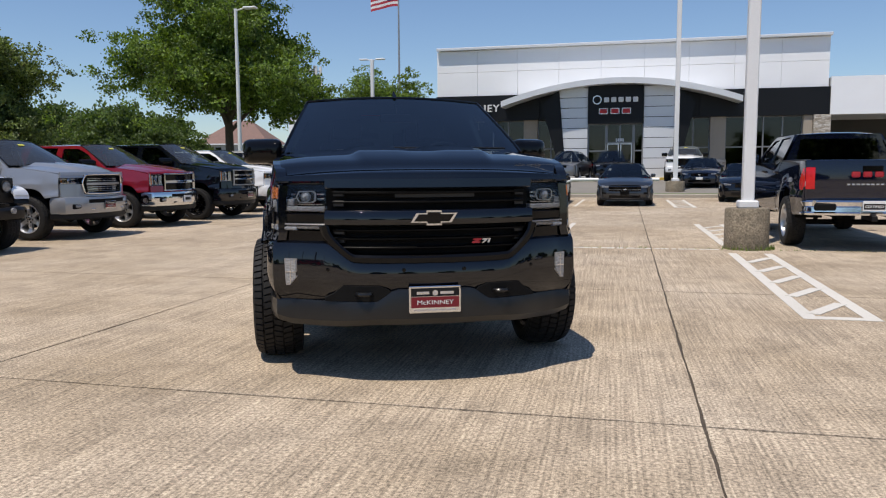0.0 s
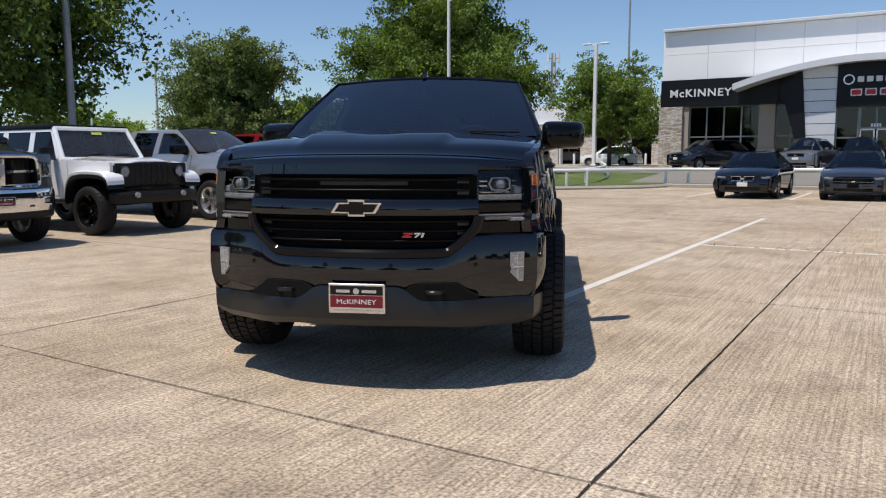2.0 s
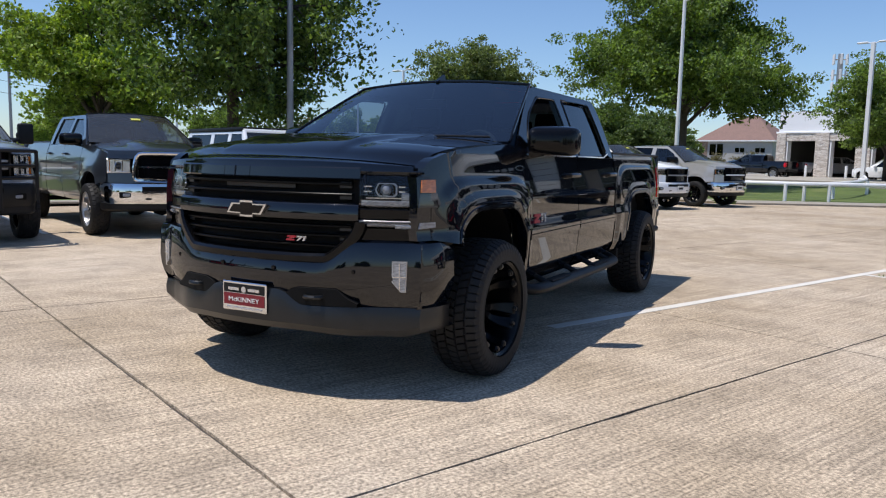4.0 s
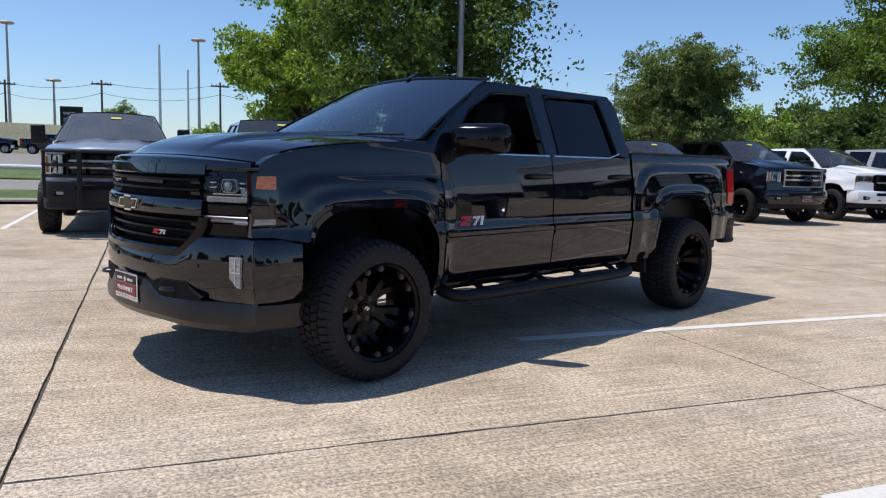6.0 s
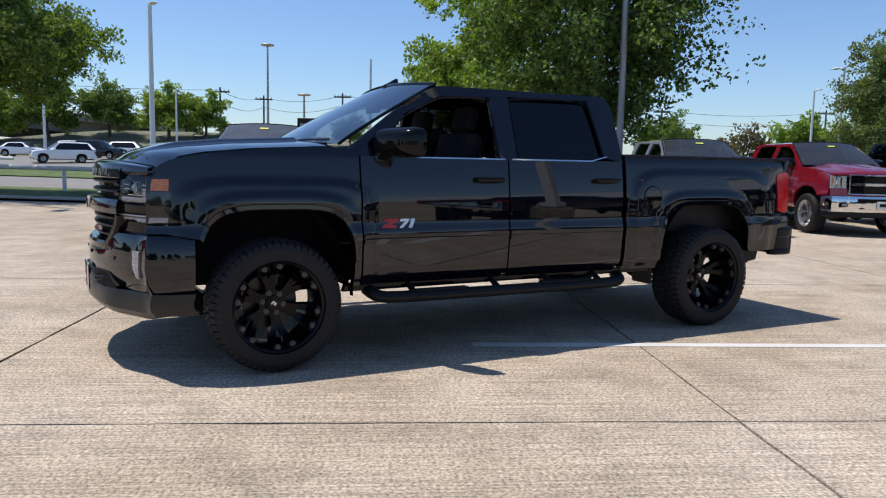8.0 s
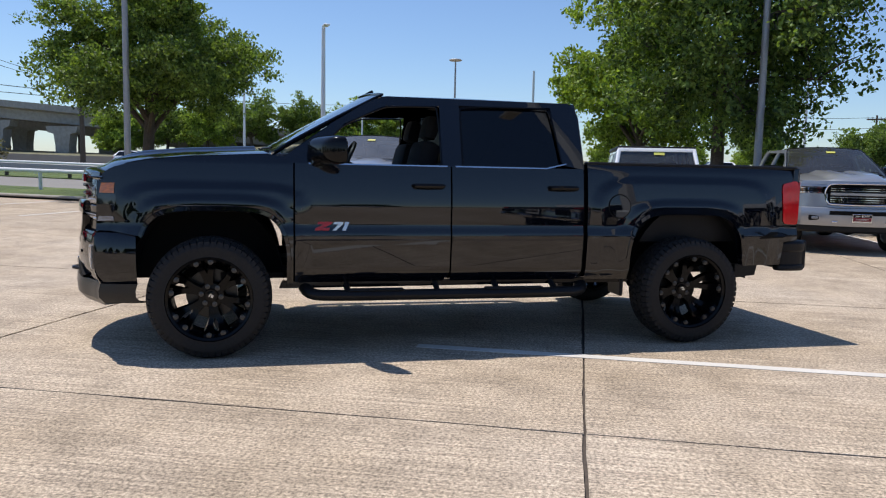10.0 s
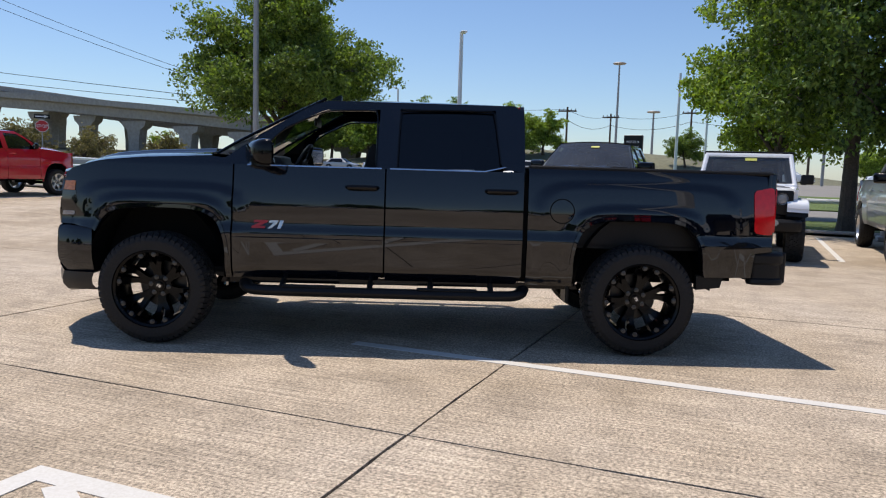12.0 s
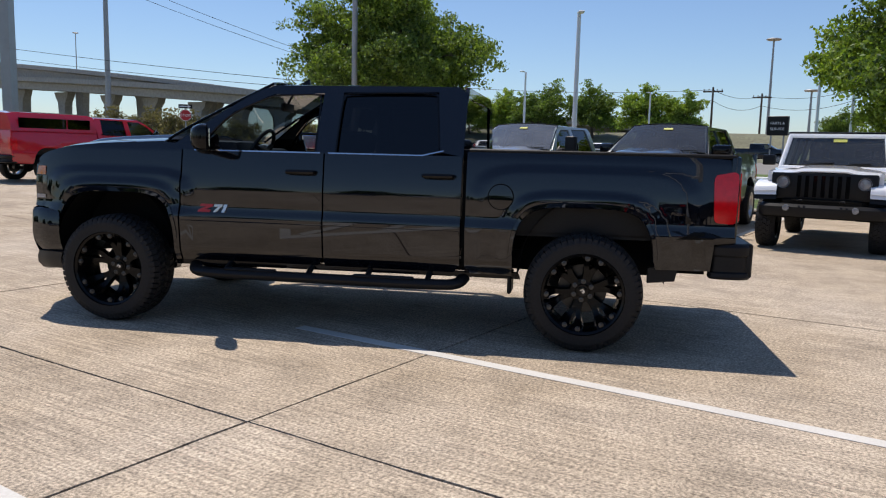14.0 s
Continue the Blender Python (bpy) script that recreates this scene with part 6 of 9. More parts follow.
def hero_front(o, S):
    g, k = M["gloss_black"], M["black"]
    # grille: dark backing, slats, broad middle bar with the emblem
    part("grille_back", slab_on_front(S, 0.62, -0.62, 0.775, 1.20, -0.07, 0.03, 16), M["under"], o)
    for z0, z1 in ((1.085, 1.098), (1.14, 1.155), (0.815, 0.828), (0.868, 0.882), (0.918, 0.932)):
        part("grille_slat", slab_on_front(S, 0.585, -0.585, z0, z1, -0.018, 0.05, 14, 0.003), M["slat"], o)
    part("grille_shutter", slab_on_front(S, 0.26, -0.22, 1.115, 1.148, -0.052, 0.02, 6, 0.003), M["valance"], o)
    for z in (1.065, 1.125, 0.85, 0.90):
        for s in (1, -1):
            part("grille_bracket", slab_on_front(S, s * 0.55 + 0.03, s * 0.55 - 0.03, z, z + 0.035, -0.03, 0.03, 2, 0.003), M["valance"], o)
    bar = part("grille_bar", sweep(B(), front_line(S, 0.63, -0.63, 20, 0.0), [(0.955, -0.08), (0.955, 0.0), (0.960, 0.010), (0.972, 0.014), (1.032, 0.008), (1.043, 0.0), (1.048, -0.012), (1.048, -0.08)], True), k, o)
    part("grille_top", slab_on_front(S, 0.63, -0.63, 1.17, 1.236, -0.012, 0.10, 20, 0.008, 0.006), k, o)

    def brow(s, t):
        l = 0.87 * (2 * s - 1)
        x0 = front_line(S, l, l, 1)[0][0] - 0.022
        zt = 1.279 - 0.034 * abs(l / 0.87) ** 3
        w = 0.030 * step01(0.0, 0.3, t)
        return (x0 - 0.085 * step01(0.5, 1.0, t) - 0.02 * t, l * (1 - 0.02 * t), 1.215 + w + (zt - 1.245) * step01(0.1, 0.85, t))

    part("hood_brow", thicken(grid(B(), brow, 36, 8), 0.015), k, o)
    # U-shaped lower surround
    bm = B()
    path = smoothed([(0.64, 0.955), (0.62, 0.88), (0.50, 0.765), (0.44, 0.75), (-0.44, 0.75), (-0.50, 0.765), (-0.62, 0.88), (-0.64, 0.955)], 2)
    rows = []
    for i, (l, z) in enumerate(path):
        a, b = path[max(i - 1, 0)], path[min(i + 1, len(path) - 1)]
        d = Vector((b[0] - a[0], b[1] - a[1])).normalized()
        n = Vector((-d.y, d.x))
        ring = []
        for w, dx in ((-0.028, -0.06), (-0.028, 0.004), (-0.014, 0.018), (0.014, 0.018), (0.028, 0.004), (0.028, -0.06)):
            ll, zz = l + n.x * w, z + n.y * w
            ring.append(bm.verts.new((front_line(S, ll, ll, 1)[0][0] + dx, ll, zz)))
        rows.append(ring)
    for a, b in zip(rows, rows[1:]):
        for j in range(6):
            bm.faces.new((a[j], a[(j + 1) % 6], b[(j + 1) % 6], b[j]))
    part("grille_surround", bm, g, o)
    # bow-shaped emblem: bright rim round a black field
    bow = [(-0.138, -0.026), (-0.104, 0.028), (-0.045, 0.028), (-0.045, 0.044), (0.045, 0.044), (0.045, 0.028), (0.138, 0.028), (0.104, -0.028), (0.045, -0.028), (0.045, -0.044), (-0.045, -0.044), (-0.045, -0.028)]
    turn = Matrix(((0, -1, 0, S["fo"] + 0.010), (1, 0, 0, 0), (0, 0, 1, 1.0), (0, 0, 0, 1)))
    part("emblem", prism(B(), bow, -0.016, turn), M["chrome"], bar, "bow-shaped emblem with a bright rim")
    inner = [(x * 0.86, z * 0.76) for x, z in bow]
    part("emblem_field", prism(B(), inner, -0.020, turn), g, bar)
    # badge low on the grille
    for poly, mt in slanted_marks(0.125, 0.026):
        bm = B()
        rows = [[bm.verts.new((front_line(S, 0.235 + u, 0.235 + u, 1)[0][0] - 0.012 + dx, 0.235 + u, 0.842 + v)) for u, v in poly] for dx in (0.0, 0.008)]
        bm.faces.new(rows[1])
        for j in range(len(poly)):
            bm.faces.new((rows[0][j], rows[0][(j + 1) % len(poly)], rows[1][(j + 1) % len(poly)], rows[1][j]))
        part("grille_badge", bm, M[mt], o, "small red and silver trim badge")
    # headlights
    for s in (1, -1):
        def rng(a, b):
            return (a, b) if s > 0 else (-b, -a)
        a, b = rng(0.918, 0.625)
        a, b = max(a, b), min(a, b)
        def bar_at(c, d, *rest):
            c, d = rng(c, d)
            return slab_on_front(S, max(c, d), min(c, d), *rest)

        out = body_width(S)
        shell = part("headlight", bar_at(0.918, 0.625, 1.03, 1.20, -0.090, 0.10, 12, 0.01, 0.02), M["slat"], o, "smoked projector headlight")
        part("lamp_cover", sweep(B(), front_line(S, a, b, 12, -0.012), [(1.032, -0.004), (1.06, 0.0), (1.12, -0.004), (1.20, -0.026)]), M["glass_lamp"], shell)
        part("headlight_brow", slab_on_front(S, a, b, 1.20, 1.222, -0.02, 0.16, 12, 0.006), k, shell)
        part("light_strip", bar_at(0.895, 0.632, 1.036, 1.066, -0.022, 0.05, 12, 0.006), M["lamp_clear"], shell, "clear running-light bar")
        part("light_strip", bar_at(0.895, 0.815, 1.066, 1.108, -0.030, 0.05, 5, 0.008), M["lamp_clear"], shell)
        part("lamp_reflector", bar_at(0.842, 0.640, 1.074, 1.082, -0.050, 0.03, 8, 0.002), M["chrome"], shell)
        l = s * 0.738
        x = front_line(S, l, l, 1)[0][0] - 0.045
        rot = Matrix(((0, 1, 0, x), (1, 0, 0, l), (0, 0, 1, 1.122), (0, 0, 0, 1))) @ Matrix.Rotation(radians(-s * 14), 4, "Z")
        case = [(-0.062, 0.0), (-0.044, 0.034), (0.040, 0.036), (0.058, 0.022), (0.058, -0.022), (0.040, -0.036), (-0.044, -0.034)]
        part("projector_case", prism(B(), case, 0.012, rot @ Matrix.Translation((0, -0.012, 0))), M["steel"], shell)
        part("projector_case", prism(B(), [(u * 0.88, v * 0.86) for u, v in case], 0.016, rot @ Matrix.Translation((0, -0.012, 0))), M["gloss_black"], shell)
        part("projector", lathe(B(), [(0.0, 0.026), (0.014, 0.022), (0.024, 0.012), (0.026, 0.0)], 24, rot), M["lamp_clear"], shell, "round projector lens")
        part("projector_ring", lathe(B(), [(0.026, 0.006), (0.028, 0.011), (0.030, 0.006)], 24, rot), M["steel"], shell)
        for z in (1.108, 1.134):
            for c, d in ((0.672, 0.633), (0.826, 0.798)):
                part("lamp_fin", bar_at(c, d, z, z + 0.009, -0.040, 0.03, 3, 0.002), M["chrome"], shell)
        amber = panel([(0.588, 1.110), (0.584, 1.180), (0.672, 1.178), (0.684, 1.113)], lambda x, z: out(x, z) + 0.005 - 0.10 * max(0, x - 0.60), s, 0.03, 0.05)
        part("turn_lamp", amber, M["lamp_amber"], shell, "amber side marker lens")
        wrap = panel([(0.575, 1.034), (0.575, 1.106), (0.690, 1.106), (0.700, 1.034)], lambda x, z: out(x, z) + 0.003 - 0.10 * max(0, x - 0.60), s, 0.03, 0.05)
        part("lamp_wrap", wrap, M["lamp_smoke"], shell)
        # lower strip lamp and the black cheeks round it
        low = part("lower_light", bar_at(0.918, 0.625, 0.930, 0.955, -0.012, 0.08, 12, 0.006), M["lamp_strip"], o, "long grey lower light strip")
        part("light_edge", bar_at(0.90, 0.63, 0.955, 0.963, -0.006, 0.06, 12, 0.002), M["steel"], low)
        wrap = panel([(0.592, 0.930), (0.592, 0.957), (0.690, 0.957), (0.700, 0.924)], lambda x, z: out(x, z) + 0.004 - 0.10 * max(0, x - 0.60), s, 0.03, 0.05)
        part("light_wrap", wrap, M["lamp_clear"], low)
        part("light_end", bar_at(0.902, 0.80, 0.922, 0.944, -0.004, 0.06, 6, 0.006), M["lamp_clear"], low)
        part("cheek", slab_on_front(S, a, b, 0.968, 1.024, -0.018, 0.12, 12, 0.006), g, o)
        part("cheek", slab_on_front(S, a, b, 0.852, 0.926, -0.025, 0.12, 12, 0.006), g, o)
        bm = panel([(0.605, 0.862), (0.605, 1.20), (0.70, 1.19), (0.71, 0.862)], lambda x, z: out(x, z) - 0.002 - 0.10 * max(0, x - 0.60), s, 0.05, 0.05)
        part("cheek", bm, k, o)
    # bumper
    def top(l):
        return 0.755 + 0.105 * step01(0.44, 0.62, abs(l))

    ln = smoothed([(0.452, 0.990), (0.60, 0.985), (0.72, 0.942)], 2) + front_line(S, 0.86, -0.86, 40, 0.018) + smoothed([(0.72, -0.942), (0.60, -0.985), (0.452, -0.990)], 2)
    bm = B()
    rows = []
    n = len(ln)
    for i, (x, y) in enumerate(ln):
        ax, ay = ln[max(i - 1, 0)]
        bx, by = ln[min(i + 1, n - 1)]
        d = Vector((bx - ax, by - ay)).normalized()
        nx, ny = -d.y, d.x
        zt = top(y)
        prof = [(zt, -0.12), (zt, -0.035), (zt - 0.012, -0.012), (zt - 0.04, 0.0), (0.66, 0.008), (0.60, 0.0), (0.545, -0.018), (0.50, -0.04), (0.49, -0.14)]
        rows.append([bm.verts.new((x + nx * o_, y + ny * o_, z)) for z, o_ in prof])
    for a, b in zip(rows, rows[1:]):
        for j in range(len(a) - 1):
            bm.faces.new((a[j], a[j + 1], b[j + 1], b[j]))
    bumper = part("front_bumper", bm, k, o)
    for s in (1, -1):
        bm = B()
        c, d = max(s * 0.64, s * 0.22), min(s * 0.64, s * 0.22)
        pl = front_line(S, c, d, 8, 0.024)
        zt = [0.525 + 0.075 * step01(0.0, 0.2, (abs(l) - 0.22) / 0.40) * step01(1.0, 0.8, (abs(l) - 0.22) / 0.40) for _, l in pl]
        rows = []
        for (x, l), zz in zip(pl, zt):
            rows.append([bm.verts.new((x - 0.03, l, 0.505)), bm.verts.new((x, l, 0.508)), bm.verts.new((x + 0.002, l, zz)), bm.verts.new((x - 0.03, l, zz + 0.004))])
        for a, b in zip(rows, rows[1:]):
            for j in range(3):
                bm.faces.new((a[j], a[j + 1], b[j + 1], b[j]))
        part("tow_opening", bm, M["under"], bumper, "dark tow hook opening")
        x = front_line(S, s * 0.40, s * 0.40, 1, 0.03)[0][0]
        hook = [(x - 0.06, s * 0.46, 0.55), (x + 0.015, s * 0.45, 0.555), (x + 0.03, s * 0.41, 0.555), (x + 0.015, s * 0.37, 0.555), (x - 0.06, s * 0.36, 0.55)]
        part("tow_hook", tube(B(), smoothed(hook, 1), 0.013, 8), M["valance"], bumper)
        l = s * 0.835
        x = front_line(S, l, l, 1, 0.018)[0][0]
        mt = pose(x, l, 0.676, 0, 0, -s * -24)
        face = mt @ Matrix(((0, -1, 0, -0.014), (s, 0, 0, 0), (0, 0, 1, 0), (0, 0, 0, 1)))
        lamp = [(-0.036, 0.074), (0.034, 0.074), (0.029, -0.074), (0.006, -0.074), (-0.036, -0.026)]
        fog = part("fog_lamp", prism(B(), lamp, -0.030, face), M["lamp_white"], bumper, "upright white fog lamp")
        part("fog_bezel", prism(B(), [(u * 1.16, v * 1.09) for u, v in lamp], -0.025, face), M["steel"], fog)
        bm = prism(B(), [(-0.004, 0.07), (0.0, 0.07), (0.002, -0.07), (-0.002, -0.07)], -0.033, face)
        prism(bm, [(-0.034, 0.002), (0.031, 0.002), (0.031, -0.003), (-0.034, -0.003)], -0.033, face)
        part("fog_divider", bm, M["chrome"], fog)
        for l in (s * 0.62, s * 0.18):
            x = front_line(S, l, l, 1, 0.020)[0][0]
            part("parking_sensor", lathe(B(), [(0.0, 0.010), (0.011, 0.009), (0.012, 0.0)], 12, Matrix(((0, 1, 0, x), (1, 0, 0, l), (0, 0, 1, 0.695), (0, 0, 0, 1)))), g, bumper)
    # grey apron under it
    bm = B()
    rows = []
    for i, (x, y) in enumerate(ln[2:-2]):
        zt = 0.505 + 0.075 * step01(0.36, 0.22, abs(y))
        zb = 0.345 + 0.02 * step01(0.7, 0.3, abs(y)) + 0.03 * step01(0.86, 0.97, abs(y))
        px = x - 0.03 + 0.04 * step01(0.75, 0.5, abs(y))
        rows.append([bm.verts.new((px - 0.12, y * 0.97, zt)), bm.verts.new((px - 0.002, y * 0.985, zt)), bm.verts.new((px + 0.012, y * 0.985, zt - 0.05)), bm.verts.new((px + 0.008, y * 0.985, zb + 0.04)), bm.verts.new((px - 0.025, y * 0.975, zb)), bm.verts.new((px - 0.16, y * 0.96, zb + 0.01))])
    for a, b in zip(rows, rows[1:]):
        for j in range(5):
            bm.faces.new((a[j], a[j + 1], b[j + 1], b[j]))
    part("front_apron", bm, M["valance"], o, "dark grey plastic front apron")
    plate(o, S, 0.440, 0.600, 0.034)


hero_front(hero, HS)


def hero_sides(o, S):
    out = body_width(S)
    for s in (1, -1):
        # bright-edged seals round the door windows
        be, hi, d1, d2, d3, at = S["belt"], S["roof"] - 0.02, S["d1"], S["d2"], S["d3"], S["at"]
        for loop in ([(d1 - 0.125, be + 0.006), (d1 - 0.24, be + 0.165), (d1 - 0.36, be + 0.285), (at + 0.015, hi - 0.092), (at - 0.05, hi - 0.077), (d2 + 0.105, hi - 0.066), (d2 + 0.075, hi - 0.085), (d2 + 0.072, be + 0.006)],
                     [(d2 - 0.085, be + 0.006), (d2 - 0.092, hi - 0.08), (d2 - 0.115, hi - 0.056), (d3 + 0.25, hi - 0.046), (d3 + 0.225, hi - 0.065), (d3 + 0.178, be + 0.05)]):
            bm = tube(B(), [(x, s * (out(x, z) + 0.001), z) for x, z in smoothed(loop, 2)], 0.007, 6)
            part("window_seal", bm, M["gloss_black"], o)
        # tube steps with pads and brackets
        y = s * 1.03
        pts = smoothed([(-0.66, s * 0.90, 0.47), (-0.69, s * 0.99, 0.425), (-0.80, y, 0.415), (-1.6, y, 0.415), (-2.60, y, 0.415), (-2.72, s * 0.99, 0.425), (-2.75, s * 0.90, 0.47)], 2)
        bm = B()
        n = len(pts)
        tube(bm, pts, 0.050, 14)
        for v in bm.verts:
            v.co.z = 0.415 + (v.co.z - 0.415) * 0.78
        st = part("side_step", bm, M["matte_black"], o, "black oval tube side step")
        for xa, xb in ((-0.95, -1.35), (-1.95, -2.40)):
            part("step_pad", box(B(), (xb, y - 0.035, 0.446), (xa, y + 0.035, 0.462), 0.008), M["rubber"], st)
        for x in (-0.95, -1.60, -2.05, -2.50):
            part("step_bracket", tube(B(), [(x, s * 0.80, 0.52), (x, s * 0.95, 0.47), (x, y, 0.43)], 0.022, 8), M["matte_black"], st)
        # rocker strip
        bm = panel([(-0.48, 0.455), (-0.50, 0.505), (-2.76, 0.505), (-3.14, 0.515), (-3.16, 0.47)], lambda x, z: 0.925, s, 0, 0.05)
        part("rocker_panel", bm, M["gloss_black"], o)
        # door badge
        mk = lambda x, z: out(x, z) + 0.008
        x0, sg = (-0.72, -1) if s > 0 else (-0.95, 1)
        for poly, mt in slanted_marks(0.245, 0.060):
            part("door_badge", panel([(x0 + sg * u, 0.871 + v) for u, v in poly], mk, s, 0, 0.012), M[mt], o, "red and silver trim badge")
        # wheel lip
        for cx in (0.0, -S["wb"]):
            bm = B()
            rows = []
            a = arch_pts(cx, S, 26 if cx == 0 else 8, 172, 36)
            for x, z in a:
                d = Vector((x - cx - (S["af"] if cx > -1 else S["ar"]), z - S["acz"])).normalized()
                yo = out(x + d.x * 0.02, z + d.y * 0.02)
                rows.append([bm.verts.new((x + d.x * w, s * (yo + h), z + d.y * w)) for w, h in ((0.036, 0.0), (0.032, 0.007), (0.005, 0.008), (0.0, 0.002), (0.004, -0.06))])
            for p, q in zip(rows, rows[1:]):
                for j in range(4):
                    bm.faces.new((p[j], p[j + 1], q[j + 1], q[j]))
            part("wheel_lip", bm, M["black"], o)
        # mud guard ahead of the rear wheel; glossy black patch imitating a reflection near the tail
        bm = box(B(), (-3.10, s * 0.72 if s > 0 else -0.94, 0.36), (-3.07, s * 0.94 if s > 0 else -0.72, 0.52), 0.01)
        part("mud_guard", bm, M["matte_black"], o)
        bm = panel([(-4.28, 0.83), (-4.18, 0.87), (-4.40, 0.87), (-4.52, 0.83)][::-1], lambda x, z: out(x, z) + 0.005, s, 0, 0.02)
        part("bed_vent", bm, M["gloss_black"], o)
    bm = prism(B(), [(-1.12, 0.0), (-1.18, 0.03), (-1.235, 0.062), (-1.25, 0.06), (-1.255, 0.0)], 0.03, Matrix.Translation((0, -0.015, S["roof"] + 0.028)))
    for v in bm.verts:
        if v.co.z > S["roof"] + 0.06:
            v.co.y *= 0.3
    part("roof_antenna", bm, M["gloss_black"], o, "black shark-fin aerial")
    bm = box(B(), (-2.665, -0.20, S["roof"] - 0.022), (-2.62, 0.20, S["roof"] + 0.02), 0.01)
    part("brake_light", bm, M["lamp_red"], o, "red roof brake light")
    bm = box(B(), (-0.62, 0.50, 1.40), (-0.50, 0.64, 1.403))
    part("paper_slip", bm, M["paper"], o, "white paper slip on the dash")


hero_sides(hero, HS)

# ---- parked pickups along the west side, noses to the lot ----
CH, BL = M["chrome"], M["gloss_black"]


def row(x, y, yaw=0.0):
    return pose(x, y, 0, 0, 0, yaw)


heavy = dict(belt=1.40, hoodf=1.32, cowl=1.46, roof=1.93, bed=1.45, fo=0.98, bump0=0.52, bump1=0.84, arz=0.56, wb=3.80, d3=-2.80, rear=-4.80, to=1.06, tw=0.275, r=0.405, flare=0.03)
std = dict(to=1.02, tw=0.275, r=0.405, flare=0.03, bump0=0.48, bump1=0.80, arz=0.54, acz=0.42)

ford, FS = pickup("silver-grey heavy-duty pickup with a black grille guard", row(-9.75, 4.05), dict(heavy, tow=True, filmed=True, mirror=M["matte_black"]), M["silver"], dict(
    grille=(0.60, 0.92, 1.24), frame_mat=BL, bars=[(1.02, 1.06, M["steel"]), (1.12, 1.16, M["steel"])], shell="reflector", lamp=(0.66, 0.90, 0.93, 1.24), bumper=M["matte_black"], bumper_label="black steel bumper", badge=(0.11, 0.045, M["blue"])), KIT_BLACK)
bm = B()
fo = FS["fo"] + 0.13
for y in (0.42, -0.42):
    box(bm, (fo - 0.02, y - 0.035, 0.48), (fo + 0.05, y + 0.035, 1.30), 0.015)
for z in (0.92, 1.08, 1.28):
    tube(bm, smoothed([(fo - 0.30, 0.93, z), (fo - 0.08, 0.88, z), (fo + 0.02, 0.6, z), (fo + 0.04, 0, z), (fo + 0.02, -0.6, z), (fo - 0.08, -0.88, z), (fo - 0.30, -0.93, z)], 2), 0.024, 8)
for y in (0.90, -0.90):
    tube(bm, [(fo - 0.12, y, 0.60), (fo - 0.12, y, 1.28)], 0.024, 8)
part("grille_guard", bm, M["matte_black"], ford, "black tubular grille guard")

pickup("dark grey heavy-duty pickup with a chrome grille and bumper", row(-9.85, 6.90), dict(heavy, steer=0, dome=0.045), M["dark_grey"], dict(
    grille=(0.54, 0.90, 1.24), frame=0.02, frame_mat=CH, rim=([(0.43, 1.285), (0.545, 1.265), (0.585, 1.10), (0.595, 0.90), (0.52, 0.875)], 0.032), bars=[(1.055, 1.10, CH)], post=True, shell="reflector", lamp=(0.63, 0.915, 0.98, 1.20), bumper=CH, bumper_label="chrome bumper", plate="dealer"), KIT_SILVER, windows="chrome")

silver_truck, _ = pickup("silver crew-cab pickup with a bright grille", row(-10.45, 12.95), dict(std, dome=0.05, hoodf=1.25), M["silver"], dict(hook=CH,
    grille=(0.50, 0.87, 1.17), frame=0.022, frame_mat=M["silver"], rim=([(0.43, 1.205), (0.52, 1.185), (0.575, 1.05), (0.53, 0.875), (0.44, 0.845)], 0.016), bars=[(0.885, 0.90, CH), (0.925, 0.94, CH), (0.965, 0.98, CH), (1.005, 1.055, M["steel"]), (1.08, 1.095, CH), (1.12, 1.135, CH)], lamp=(0.60, 0.915, 1.03, 1.15), bumper=M["silver"], plate="dealer"), KIT_SILVER, windows="chrome")

pickup("dark red crew-cab pickup with a chrome grille", row(-10.60, 15.95), dict(std), M["red"], dict(
    grille=(0.62, 0.84, 1.18), frame=0.025, frame_mat=CH, bars=[(0.985, 1.045, CH)], shell="reflector", lamp=(0.66, 0.91, 0.93, 1.19), bumper=CH, bumper_label="chrome bumper", plate="paper"), KIT_SILVER)

pickup("black crew-cab pickup with chrome grille bars and black wheels", row(-10.40, 18.70), dict(std, belt=1.40, hoodf=1.31, cowl=1.46, roof=1.94, bed=1.45), M["black_side"], dict(
    grille=(0.58, 0.90, 1.25), frame=0.03, frame_mat=M["steel"], bars=[(1.02, 1.06, CH), (1.12, 1.16, CH)], shell="reflector", lamp=(0.63, 0.91, 0.98, 1.24), bumper=M["black_side"], badge=(0.10, 0.04, M["blue"]), plate="dealer"), KIT)

pickup("white crew-cab pickup with a black grille", row(-10.75, 21.95), dict(std), M["white"], dict(
    grille=(0.50, 0.82, 1.16), frame=0.035, frame_mat=BL, bars=[(0.98, 1.02, M["steel"])], lamp=(0.58, 0.91, 1.0, 1.17), bumper=M["white"], plate="paper"), KIT_BLACK)

pickup("pewter crew-cab pickup with a black grille", row(-10.7, 25.15), dict(std, belt=1.38, hoodf=1.29, cowl=1.44, roof=1.92, bed=1.42), M["pewter"], dict(
    grille=(0.60, 0.86, 1.22), frame=0.03, frame_mat=BL, bars=[(1.0, 1.05, M["sign_white"])], lamp=(0.66, 0.91, 1.02, 1.2), bumper=CH, bumper_label="chrome bumper", plate="paper"), KIT_BLACK)

